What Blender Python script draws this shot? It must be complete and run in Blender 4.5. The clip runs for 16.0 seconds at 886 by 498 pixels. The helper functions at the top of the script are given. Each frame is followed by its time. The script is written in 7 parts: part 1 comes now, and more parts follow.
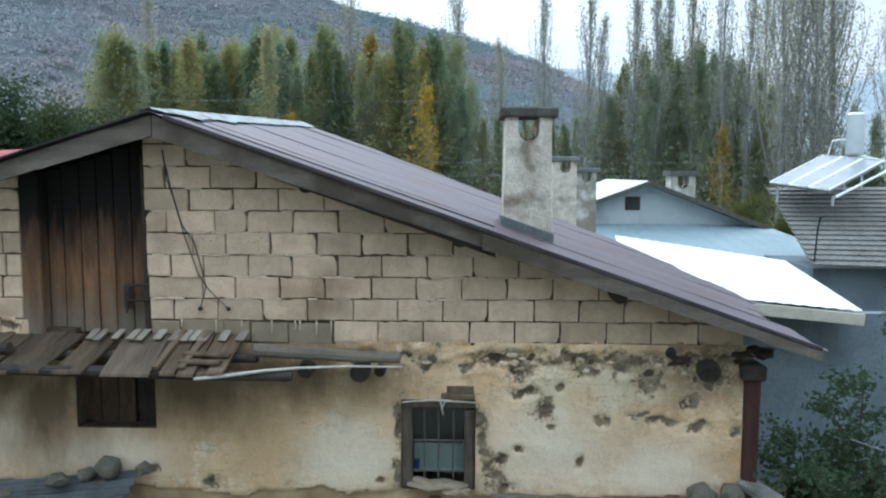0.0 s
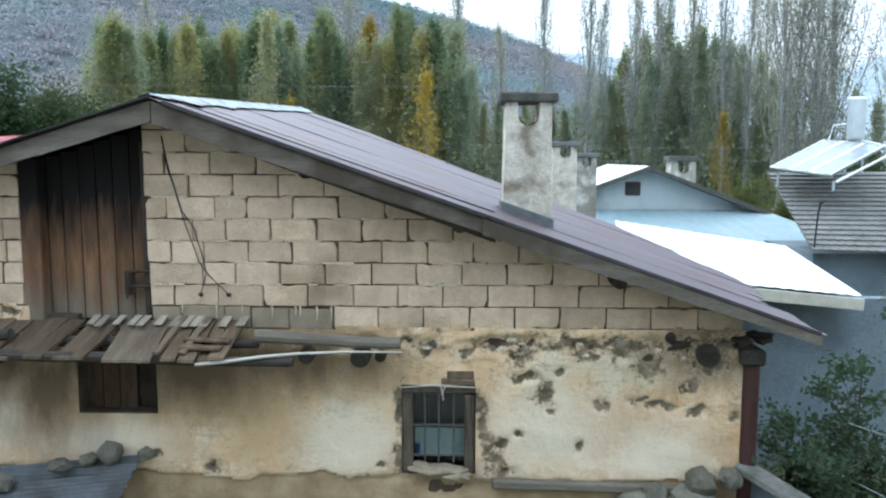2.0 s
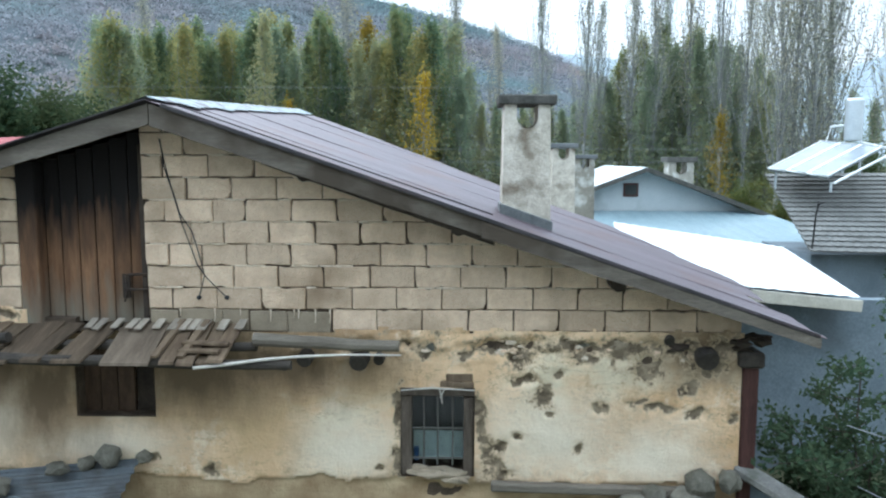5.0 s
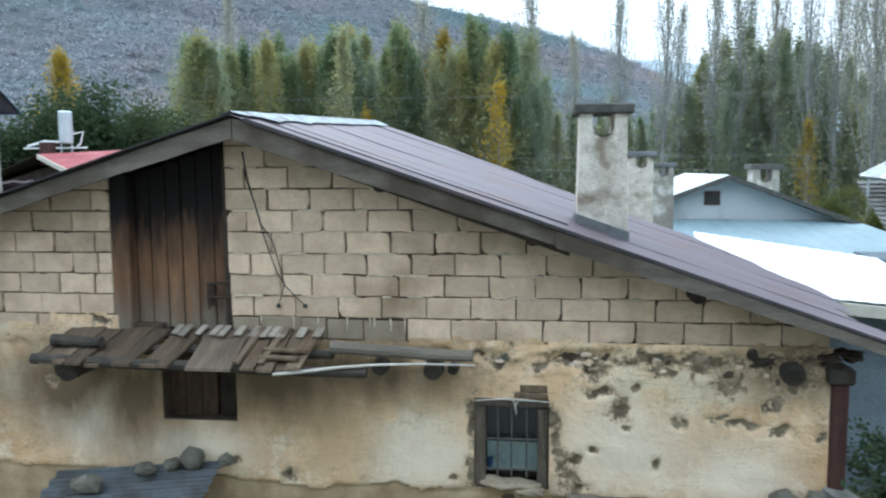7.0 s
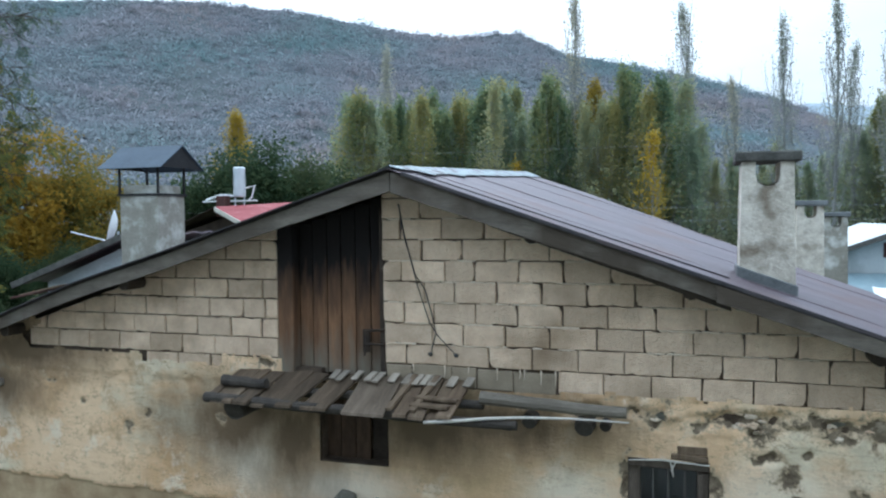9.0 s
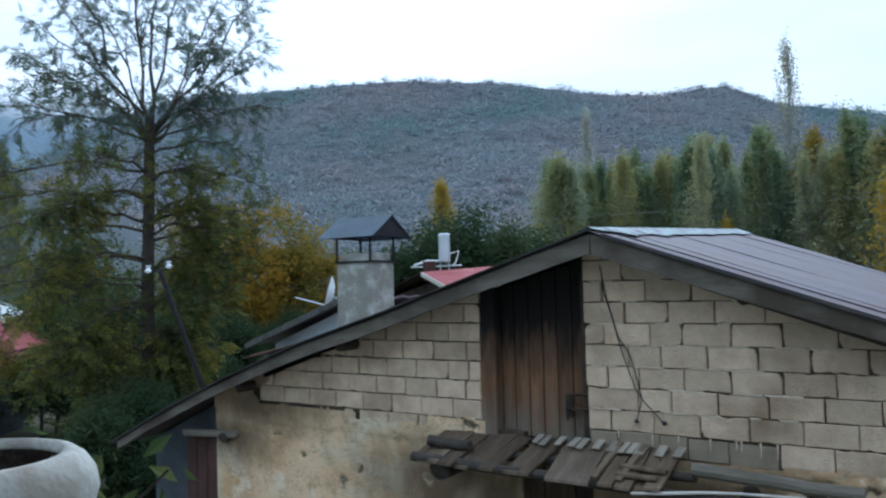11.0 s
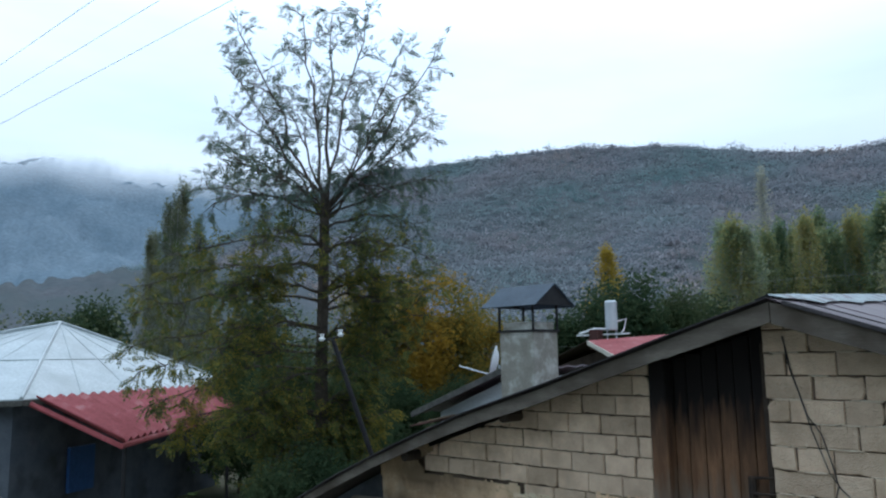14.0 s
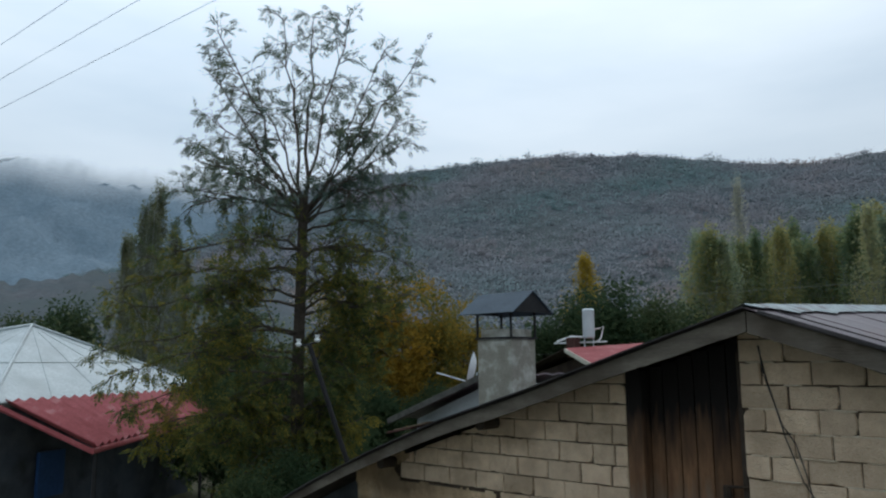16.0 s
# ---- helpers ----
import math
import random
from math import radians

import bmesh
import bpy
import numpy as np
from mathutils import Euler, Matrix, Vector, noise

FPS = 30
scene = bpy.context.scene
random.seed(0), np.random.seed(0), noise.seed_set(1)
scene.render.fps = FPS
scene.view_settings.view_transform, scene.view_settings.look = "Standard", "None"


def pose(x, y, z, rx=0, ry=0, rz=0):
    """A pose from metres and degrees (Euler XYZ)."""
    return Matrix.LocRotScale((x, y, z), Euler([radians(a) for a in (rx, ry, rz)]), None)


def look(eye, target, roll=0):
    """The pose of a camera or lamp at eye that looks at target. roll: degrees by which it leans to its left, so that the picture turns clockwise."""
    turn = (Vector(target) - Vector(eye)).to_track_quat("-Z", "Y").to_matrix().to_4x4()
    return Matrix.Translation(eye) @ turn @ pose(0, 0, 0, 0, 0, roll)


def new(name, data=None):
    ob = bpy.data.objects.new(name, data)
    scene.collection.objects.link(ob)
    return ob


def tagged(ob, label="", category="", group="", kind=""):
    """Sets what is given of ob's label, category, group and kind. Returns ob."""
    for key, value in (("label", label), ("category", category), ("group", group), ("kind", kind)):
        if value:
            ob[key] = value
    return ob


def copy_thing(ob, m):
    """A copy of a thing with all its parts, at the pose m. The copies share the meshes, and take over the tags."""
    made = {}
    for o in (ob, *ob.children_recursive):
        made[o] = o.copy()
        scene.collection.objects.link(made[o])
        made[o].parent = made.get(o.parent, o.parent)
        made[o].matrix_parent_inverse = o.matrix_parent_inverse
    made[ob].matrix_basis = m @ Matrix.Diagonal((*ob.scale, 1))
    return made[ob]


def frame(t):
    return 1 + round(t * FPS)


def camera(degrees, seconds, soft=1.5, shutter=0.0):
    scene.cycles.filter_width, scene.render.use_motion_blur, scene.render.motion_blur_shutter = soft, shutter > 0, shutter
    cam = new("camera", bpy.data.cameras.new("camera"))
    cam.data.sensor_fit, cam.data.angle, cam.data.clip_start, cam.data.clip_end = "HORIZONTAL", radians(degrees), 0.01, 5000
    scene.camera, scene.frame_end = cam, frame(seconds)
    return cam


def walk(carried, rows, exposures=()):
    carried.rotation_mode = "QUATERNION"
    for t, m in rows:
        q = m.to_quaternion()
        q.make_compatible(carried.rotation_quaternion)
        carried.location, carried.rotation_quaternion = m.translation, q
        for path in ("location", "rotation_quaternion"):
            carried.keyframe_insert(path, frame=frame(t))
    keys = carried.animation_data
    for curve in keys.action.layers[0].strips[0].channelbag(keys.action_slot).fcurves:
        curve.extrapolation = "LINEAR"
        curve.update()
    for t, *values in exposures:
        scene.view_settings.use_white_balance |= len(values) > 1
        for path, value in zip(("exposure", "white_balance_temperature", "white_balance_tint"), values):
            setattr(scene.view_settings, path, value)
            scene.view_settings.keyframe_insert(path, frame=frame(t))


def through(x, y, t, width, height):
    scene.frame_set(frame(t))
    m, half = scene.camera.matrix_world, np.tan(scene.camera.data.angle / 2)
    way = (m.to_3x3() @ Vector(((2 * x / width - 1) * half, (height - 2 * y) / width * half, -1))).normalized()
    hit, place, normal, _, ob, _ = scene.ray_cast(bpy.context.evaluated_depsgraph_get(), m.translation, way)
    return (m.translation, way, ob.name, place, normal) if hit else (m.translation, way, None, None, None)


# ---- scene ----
cam = camera(59.8, 16.0, soft=2.2, shutter=0.4)
PATH = [
    (0, (0.202, -6.714, 4.317), (0.142, -4.725, 4.12), 0.3),
    (0.5, (0.202, -6.706, 4.319), (0.142, -4.718, 4.107), 0.3),
    (1, (0.203, -6.707, 4.326), (0.143, -4.721, 4.097), 0.2),
    (1.5, (0.202, -6.717, 4.319), (0.143, -4.733, 4.074), 0.3),
    (2, (0.203, -6.716, 4.317), (0.143, -4.731, 4.083), 0.2),
    (2.5, (0.204, -6.721, 4.318), (0.143, -4.734, 4.094), 0.2),
    (3, (0.201, -6.705, 4.318), (0.141, -4.718, 4.098), 0.3),
    (3.5, (0.201, -6.708, 4.315), (0.141, -4.721, 4.097), 0.3),
    (3.7, (0.2, -6.709, 4.315), (0.139, -4.721, 4.112), 0.3),
    (5.8, (0.181, -6.69, 4.341), (0.13, -4.706, 4.095), 0.1),
    (6, (0.176, -6.683, 4.341), (0.122, -4.697, 4.106), 0.1),
    (6.5, (0.197, -6.69, 4.343), (0.071, -4.708, 4.109), 0.1),
    (7, (0.204, -6.716, 4.346), (-0.045, -4.743, 4.137), -0.3),
    (7.5, (0.191, -6.697, 4.35), (-0.17, -4.737, 4.179), -0.6),
    (8, (0.205, -6.687, 4.348), (-0.274, -4.75, 4.215), -0.3),
    (8.2, (0.182, -6.694, 4.352), (-0.342, -4.769, 4.223), -0.2),
    (10.3, (0.207, -6.764, 4.359), (-0.684, -4.974, 4.393), -0.6),
    (10.5, (0.21, -6.76, 4.362), (-0.78, -5.023, 4.385), -0.1),
    (11, (0.213, -6.757, 4.355), (-0.877, -5.083, 4.449), -1.3),
    (11.5, (0.208, -6.745, 4.354), (-1.007, -5.157, 4.431), 0.6),
    (12, (0.197, -6.714, 4.373), (-1.119, -5.21, 4.45), 0.4),
    (12.5, (0.215, -6.719, 4.368), (-1.238, -5.349, 4.474), -0.8),
    (13, (0.203, -6.71, 4.375), (-1.299, -5.402, 4.554), -0.6),
    (13.5, (0.2, -6.689, 4.369), (-1.273, -5.36, 4.622), -0.6),
    (14, (0.201, -6.694, 4.375), (-1.205, -5.299, 4.651), -0.9),
    (14.5, (0.171, -6.663, 4.378), (-1.214, -5.246, 4.652), -0.4),
    (15, (0.168, -6.657, 4.376), (-1.185, -5.208, 4.64), -0.3),
    (15.5, (0.174, -6.666, 4.373), (-1.208, -5.247, 4.654), -0.5),
    (16, (0.176, -6.668, 4.375), (-1.189, -5.236, 4.667), -0.4),
]
EXPOSURES = [(0, 0.78, 6000, 10), (0.6, 1.05, 6000, 10), (3.5, 1.14, 6000, 10), (8, 0.95, 5950, 10), (10.5, 0.36, 5500, 10), (11, 0.30, 5500, 10), (12.5, 0.08, 5650, 10), (13.2, 0.08, 5700, 10), (14, 0.02, 5750, 10), (14.6, -0.16, 5850, 10), (15, -0.54, 6150, 10), (16, -0.40, 6300, 10)]
walk(cam, [(t, look(eye, target, roll)) for t, eye, target, roll in PATH], EXPOSURES)

# ---- light: an overcast autumn afternoon ----
world = bpy.data.worlds.new("overcast_sky")
scene.world = world
world.use_nodes = True
wn, wl = world.node_tree.nodes, world.node_tree.links
wn.clear()
w_out = wn.new("ShaderNodeOutputWorld")
w_bg = wn.new("ShaderNodeBackground")
w_sky = wn.new("ShaderNodeTexSky")
w_sky.sky_type, w_sky.sun_disc = "NISHITA", False
w_sky.sun_elevation, w_sky.sun_rotation = radians(50), radians(-30)
w_sky.air_density, w_sky.dust_density = 1.0, 3.0
w_dim = wn.new("ShaderNodeMix"); w_dim.data_type, w_dim.blend_type = "RGBA", "MULTIPLY"
w_dim.inputs[0].default_value = 1.0
w_dim.inputs[7].default_value = (0.1, 0.1, 0.1, 1)
w_co = wn.new("ShaderNodeTexCoord")
w_map = wn.new("ShaderNodeMapping"); w_map.inputs["Scale"].default_value = (1.2, 1.2, 4.5)
w_noise = wn.new("ShaderNodeTexNoise")
w_noise.inputs["Scale"].default_value, w_noise.inputs["Detail"].default_value, w_noise.inputs["Roughness"].default_value = 1.5, 6, 0.5
w_ramp = wn.new("ShaderNodeValToRGB")
w_ramp.color_ramp.elements[0].position, w_ramp.color_ramp.elements[0].color = 0.30, (0.60, 0.73, 0.84, 1)
w_ramp.color_ramp.elements[1].position, w_ramp.color_ramp.elements[1].color = 0.72, (0.84, 0.95, 1.03, 1)
w_mix = wn.new("ShaderNodeMix"); w_mix.data_type = "RGBA"; w_mix.inputs[0].default_value = 0.9
wl.new(w_sky.outputs[0], w_dim.inputs[6])
wl.new(w_co.outputs["Generated"], w_map.inputs[0]); wl.new(w_map.outputs[0], w_noise.inputs["Vector"])
wl.new(w_noise.outputs[0], w_ramp.inputs[0])
wl.new(w_dim.outputs[2], w_mix.inputs[6]); wl.new(w_ramp.outputs[0], w_mix.inputs[7])
w_dot = wn.new("ShaderNodeVectorMath"); w_dot.operation = "DOT_PRODUCT"; w_dot.inputs[1].default_value = (-0.85, 0.5, 0.0)
w_side = wn.new("ShaderNodeMapRange"); w_side.inputs["From Min"].default_value, w_side.inputs["From Max"].default_value = 0.0, 0.95
w_side.inputs["To Min"].default_value, w_side.inputs["To Max"].default_value = 0.70, 1.10
w_mul = wn.new("ShaderNodeVectorMath"); w_mul.operation = "SCALE"
wl.new(w_co.outputs["Generated"], w_dot.inputs[0]); wl.new(w_dot.outputs["Value"], w_side.inputs[0])
wl.new(w_mix.outputs[2], w_mul.inputs[0]); wl.new(w_side.outputs[0], w_mul.inputs["Scale"])
# an overcast sky is about three times as bright overhead as at the horizon
w_sep = wn.new("ShaderNodeSeparateXYZ")
w_up = wn.new("ShaderNodeMapRange"); w_up.inputs["To Min"].default_value, w_up.inputs["To Max"].default_value = 0.66, 2.6
w_dome = wn.new("ShaderNodeVectorMath"); w_dome.operation = "SCALE"
wl.new(w_co.outputs["Generated"], w_sep.inputs[0]); wl.new(w_sep.outputs["Z"], w_up.inputs[0])
wl.new(w_mul.outputs[0], w_dome.inputs[0]); wl.new(w_up.outputs[0], w_dome.inputs["Scale"])
wl.new(w_dome.outputs[0], w_bg.inputs[0])
w_bg.inputs[1].default_value = 1.0
wl.new(w_bg.outputs[0], w_out.inputs[0])
sun = new("sun", bpy.data.lights.new("sun", "SUN"))
sun.data.energy, sun.data.angle, sun.data.color = 0.5, radians(60), (1.0, 0.96, 0.9)
sun.matrix_world = look((-10, 17, 24), (0, 0, 0))


# ---- materials ----
def material(name, low, high, scale=4.0, rough=0.85, metal=0.0, fine=60.0, bump=0.3, stain=None, stain_at=0.6, stain_scale=0.8, stretch=(1, 1, 1), vary=0.0, island=0.0, specular=0.3):
    """A surface that ranges between two colours, with fine grain, stains and relief at real-world size."""
    m = bpy.data.materials.new(name)
    m.use_nodes = True
    n, l = m.node_tree.nodes, m.node_tree.links
    b = n["Principled BSDF"]
    b.inputs["Roughness"].default_value, b.inputs["Metallic"].default_value = rough, metal
    b.inputs["Specular IOR Level"].default_value = specular
    geo = n.new("ShaderNodeNewGeometry")
    mp = n.new("ShaderNodeMapping"); mp.inputs["Scale"].default_value = stretch
    l.new(geo.outputs["Position"], mp.inputs[0])
    big = n.new("ShaderNodeTexNoise"); big.inputs["Scale"].default_value, big.inputs["Detail"].default_value, big.inputs["Roughness"].default_value = scale, 8, 0.65
    small = n.new("ShaderNodeTexNoise"); small.inputs["Scale"].default_value, small.inputs["Detail"].default_value = fine, 4
    l.new(mp.outputs[0], big.inputs["Vector"]); l.new(mp.outputs[0], small.inputs["Vector"])
    ramp = n.new("ShaderNodeValToRGB")
    ramp.color_ramp.elements[0].position, ramp.color_ramp.elements[0].color = 0.3, (*low, 1)
    ramp.color_ramp.elements[1].position, ramp.color_ramp.elements[1].color = 0.7, (*high, 1)
    l.new(big.outputs[0], ramp.inputs[0])
    colour = ramp.outputs[0]
    grain = n.new("ShaderNodeMix"); grain.data_type, grain.blend_type = "RGBA", "OVERLAY"
    grain.inputs[0].default_value = 0.35
    l.new(colour, grain.inputs[6]); l.new(small.outputs[0], grain.inputs[7])
    colour = grain.outputs[2]
    if stain:
        spot = n.new("ShaderNodeTexNoise"); spot.inputs["Scale"].default_value, spot.inputs["Detail"].default_value = stain_scale, 7
        l.new(geo.outputs["Position"], spot.inputs["Vector"])
        edge = n.new("ShaderNodeMapRange"); edge.inputs["From Min"].default_value, edge.inputs["From Max"].default_value = stain_at - 0.08, stain_at + 0.1
        l.new(spot.outputs[0], edge.inputs[0])
        mix = n.new("ShaderNodeMix"); mix.data_type = "RGBA"; mix.inputs[7].default_value = (*stain, 1)
        l.new(edge.outputs[0], mix.inputs[0]); l.new(colour, mix.inputs[6])
        colour = mix.outputs[2]
    if vary or island:
        hsv = n.new("ShaderNodeHueSaturation")
        span = n.new("ShaderNodeMapRange"); span.inputs["To Min"].default_value, span.inputs["To Max"].default_value = 1 - (vary or island), 1 + (vary or island)
        if island:
            l.new(geo.outputs["Random Per Island"], span.inputs[0])
        else:
            info = n.new("ShaderNodeObjectInfo"); l.new(info.outputs["Random"], span.inputs[0])
        l.new(span.outputs[0], hsv.inputs["Value"]); l.new(colour, hsv.inputs["Color"])
        colour = hsv.outputs[0]
    l.new(colour, b.inputs["Base Color"])
    if bump:
        add = n.new("ShaderNodeMath"); add.operation = "ADD"
        l.new(big.outputs[0], add.inputs[0]); l.new(small.outputs[0], add.inputs[1])
        bp = n.new("ShaderNodeBump"); bp.inputs["Strength"].default_value, bp.inputs["Distance"].default_value = bump, 0.02
        l.new(add.outputs[0], bp.inputs["Height"]); l.new(bp.outputs[0], b.inputs["Normal"])
    return m


def leaf_material(name, colours, through=0.45, patchy=0.55, jitter=0.45, gain=1.0):
    """Leaves: the colour differs from leaf to leaf and from tree to tree, and some light comes through."""
    m = bpy.data.materials.new(name)
    m.use_nodes = True
    n, l = m.node_tree.nodes, m.node_tree.links
    n.clear()
    out = n.new("ShaderNodeOutputMaterial")
    geo, info = n.new("ShaderNodeNewGeometry"), n.new("ShaderNodeObjectInfo")
    patch = n.new("ShaderNodeTexNoise"); patch.inputs["Scale"].default_value, patch.inputs["Detail"].default_value = patchy, 3
    l.new(geo.outputs["Position"], patch.inputs["Vector"])
    a = n.new("ShaderNodeMath"); a.operation = "MULTIPLY_ADD"; a.inputs[1].default_value = jitter
    l.new(geo.outputs["Random Per Island"], a.inputs[0])
    c = n.new("ShaderNodeMath"); c.operation = "MULTIPLY_ADD"; c.inputs[1].default_value, c.inputs[2].default_value = 0.85 * gain, 0.425 * (1 - gain)
    l.new(patch.outputs[0], c.inputs[0]); l.new(c.outputs[0], a.inputs[2])
    d = n.new("ShaderNodeMath"); d.operation = "MULTIPLY_ADD"; d.inputs[1].default_value, d.inputs[2].default_value = 0.55, -0.38
    l.new(info.outputs["Random"], d.inputs[0])
    s = n.new("ShaderNodeMath"); s.operation = "ADD"
    l.new(a.outputs[0], s.inputs[0]); l.new(d.outputs[0], s.inputs[1])
    ramp = n.new("ShaderNodeValToRGB")
    while len(ramp.color_ramp.elements) < len(colours):
        ramp.color_ramp.elements.new(0.5)
    for i, col in enumerate(colours):
        e = ramp.color_ramp.elements[i]
        e.position, e.color = 0.12 + 0.76 * i / max(1, len(colours) - 1), (*col, 1)
    l.new(s.outputs[0], ramp.inputs[0])
    diff, tran, mix = n.new("ShaderNodeBsdfDiffuse"), n.new("ShaderNodeBsdfTranslucent"), n.new("ShaderNodeMixShader")
    l.new(ramp.outputs[0], diff.inputs[0]); l.new(ramp.outputs[0], tran.inputs[0])
    mix.inputs[0].default_value = through
    l.new(diff.outputs[0], mix.inputs[1]); l.new(tran.outputs[0], mix.inputs[2]); l.new(mix.outputs[0], out.inputs[0])
    return m


def plaster_material():
    """Cream limewash over mud plaster; where the "loss" attribute is high the wash has fallen off and mud and stone show."""
    m = bpy.data.materials.new("old_plaster")
    m.use_nodes = True
    n, l = m.node_tree.nodes, m.node_tree.links
    b = n["Principled BSDF"]; b.inputs["Roughness"].default_value = 0.92; b.inputs["Specular IOR Level"].default_value = 0.15
    geo = n.new("ShaderNodeNewGeometry")

    def noise_at(scale, detail=6, rough=0.6, stretch=None):
        t = n.new("ShaderNodeTexNoise"); t.inputs["Scale"].default_value, t.inputs["Detail"].default_value, t.inputs["Roughness"].default_value = scale, detail, rough
        if stretch:
            mp = n.new("ShaderNodeMapping"); mp.inputs["Scale"].default_value = stretch
            l.new(geo.outputs["Position"], mp.inputs[0]); l.new(mp.outputs[0], t.inputs["Vector"])
        else:
            l.new(geo.outputs["Position"], t.inputs["Vector"])
        return t.outputs[0]

    def blend(fac, lo, hi, a, colour, kind="MIX"):
        r = n.new("ShaderNodeMapRange"); r.inputs["From Min"].default_value, r.inputs["From Max"].default_value = lo, hi
        l.new(fac, r.inputs[0])
        mx = n.new("ShaderNodeMix"); mx.data_type, mx.blend_type = "RGBA", kind
        l.new(r.outputs[0], mx.inputs[0]); l.new(a, mx.inputs[6])
        if isinstance(colour, tuple):
            mx.inputs[7].default_value = (*colour, 1)
        else:
            l.new(colour, mx.inputs[7])
        return mx.outputs[2]

    ramp = n.new("ShaderNodeValToRGB")
    ramp.color_ramp.elements[0].position, ramp.color_ramp.elements[0].color = 0.40, (0.66, 0.42, 0.225, 1)
    ramp.color_ramp.elements[1].position, ramp.color_ramp.elements[1].color = 0.57, (0.86, 0.615, 0.385, 1)
    l.new(noise_at(0.9), ramp.inputs[0])
    col = ramp.outputs[0]
    col = blend(noise_at(0.7, 5, 0.6, (1, 1, 1.5)), 0.52, 0.62, col, (0.76, 0.645, 0.455))
    col = blend(noise_at(3.2, 9, 0.72, (1, 1, 0.8)), 0.545, 0.64, col, (0.55, 0.365, 0.205))
    col = blend(noise_at(1.7, 6, 0.7), 0.555, 0.63, col, (0.87, 0.71, 0.52))
    col = blend(noise_at(14.0, 6, 0.7), 0.58, 0.70, col, (0.50, 0.37, 0.22))
    crack = n.new("ShaderNodeMath"); crack.operation = "SUBTRACT"; crack.inputs[1].default_value = 0.5
    l.new(noise_at(2.2, 7, 0.65, (0.7, 1, 2.4)), crack.inputs[0])
    thin = n.new("ShaderNodeMath"); thin.operation = "ABSOLUTE"
    l.new(crack.outputs[0], thin.inputs[0])
    col = blend(thin.outputs[0], 0.007, 0.001, col, (0.40, 0.275, 0.16))
    for key, tone, fade in (("limewash", (0.86, 0.735, 0.56), 0.34), ("ochre", (0.62, 0.43, 0.24), 0.40)):
        mark = n.new("ShaderNodeAttribute"); mark.attribute_name = key
        soft = n.new("ShaderNodeMath"); soft.operation = "MULTIPLY_ADD"; soft.inputs[1].default_value = 0.8
        l.new(noise_at(2.4, 6, 0.6), soft.inputs[0]); l.new(mark.outputs["Fac"], soft.inputs[2])
        col = blend(soft.outputs[0], 0.62, 0.62 + 2 * fade, col, tone)
    # brown stains, together with painted shade below the plank ledge
    brown_mark = n.new("ShaderNodeAttribute"); brown_mark.attribute_name = "stain_shade"
    spread = n.new("ShaderNodeMath"); spread.operation = "MULTIPLY_ADD"; spread.inputs[1].default_value = 0.8
    l.new(noise_at(4.0, 7, 0.7, (1, 1, 0.4)), spread.inputs[0]); l.new(brown_mark.outputs["Fac"], spread.inputs[2])
    col = blend(spread.outputs[0], 0.55, 1.25, col, (0.20, 0.14, 0.085))
    loss = n.new("ShaderNodeAttribute"); loss.attribute_name = "loss"
    ragged = n.new("ShaderNodeMath"); ragged.operation = "MULTIPLY_ADD"; ragged.inputs[1].default_value = 1.5
    l.new(noise_at(13.0, 9, 0.72), ragged.inputs[0]); l.new(loss.outputs["Fac"], ragged.inputs[2])
    under = n.new("ShaderNodeValToRGB")
    under.color_ramp.elements[0].position, under.color_ramp.elements[0].color = 0.35, (0.105, 0.078, 0.052, 1)
    under.color_ramp.elements[1].position, under.color_ramp.elements[1].color = 0.68, (0.36, 0.285, 0.195, 1)
    l.new(noise_at(9.0, 5), under.inputs[0])
    col = blend(ragged.outputs[0], 1.06, 1.20, col, (0.54, 0.41, 0.27))
    col = blend(ragged.outputs[0], 1.21, 1.26, col, under.outputs[0])
    low = n.new("ShaderNodeAttribute"); low.attribute_name = "lower"
    coat = n.new("ShaderNodeValToRGB")
    coat.color_ramp.elements[0].position, coat.color_ramp.elements[0].color = 0.35, (0.34, 0.23, 0.13, 1)
    coat.color_ramp.elements[1].position, coat.color_ramp.elements[1].color = 0.65, (0.54, 0.41, 0.25, 1)
    l.new(noise_at(3.0), coat.inputs[0])
    col = blend(low.outputs["Fac"], 0.4, 0.6, col, coat.outputs[0])
    l.new(col, b.inputs["Base Color"])
    h = n.new("ShaderNodeMath"); h.operation = "MULTIPLY_ADD"; h.inputs[1].default_value = 0.5
    l.new(noise_at(45.0, 4), h.inputs[0]); l.new(noise_at(7.0, 6), h.inputs[2])
    bp = n.new("ShaderNodeBump"); bp.inputs["Strength"].default_value, bp.inputs["Distance"].default_value = 0.45, 0.03
    l.new(h.outputs[0], bp.inputs["Height"]); l.new(bp.outputs[0], b.inputs["Normal"])
    return m


def glass_material():
    m = bpy.data.materials.new("window_glass")
    m.use_nodes = True
    b = m.node_tree.nodes["Principled BSDF"]
    b.inputs["Base Color"].default_value = (0.85, 0.92, 0.92, 1)
    b.inputs["Roughness"].default_value, b.inputs["Transmission Weight"].default_value, b.inputs["IOR"].default_value = 0.05, 1.0, 1.45
    return m


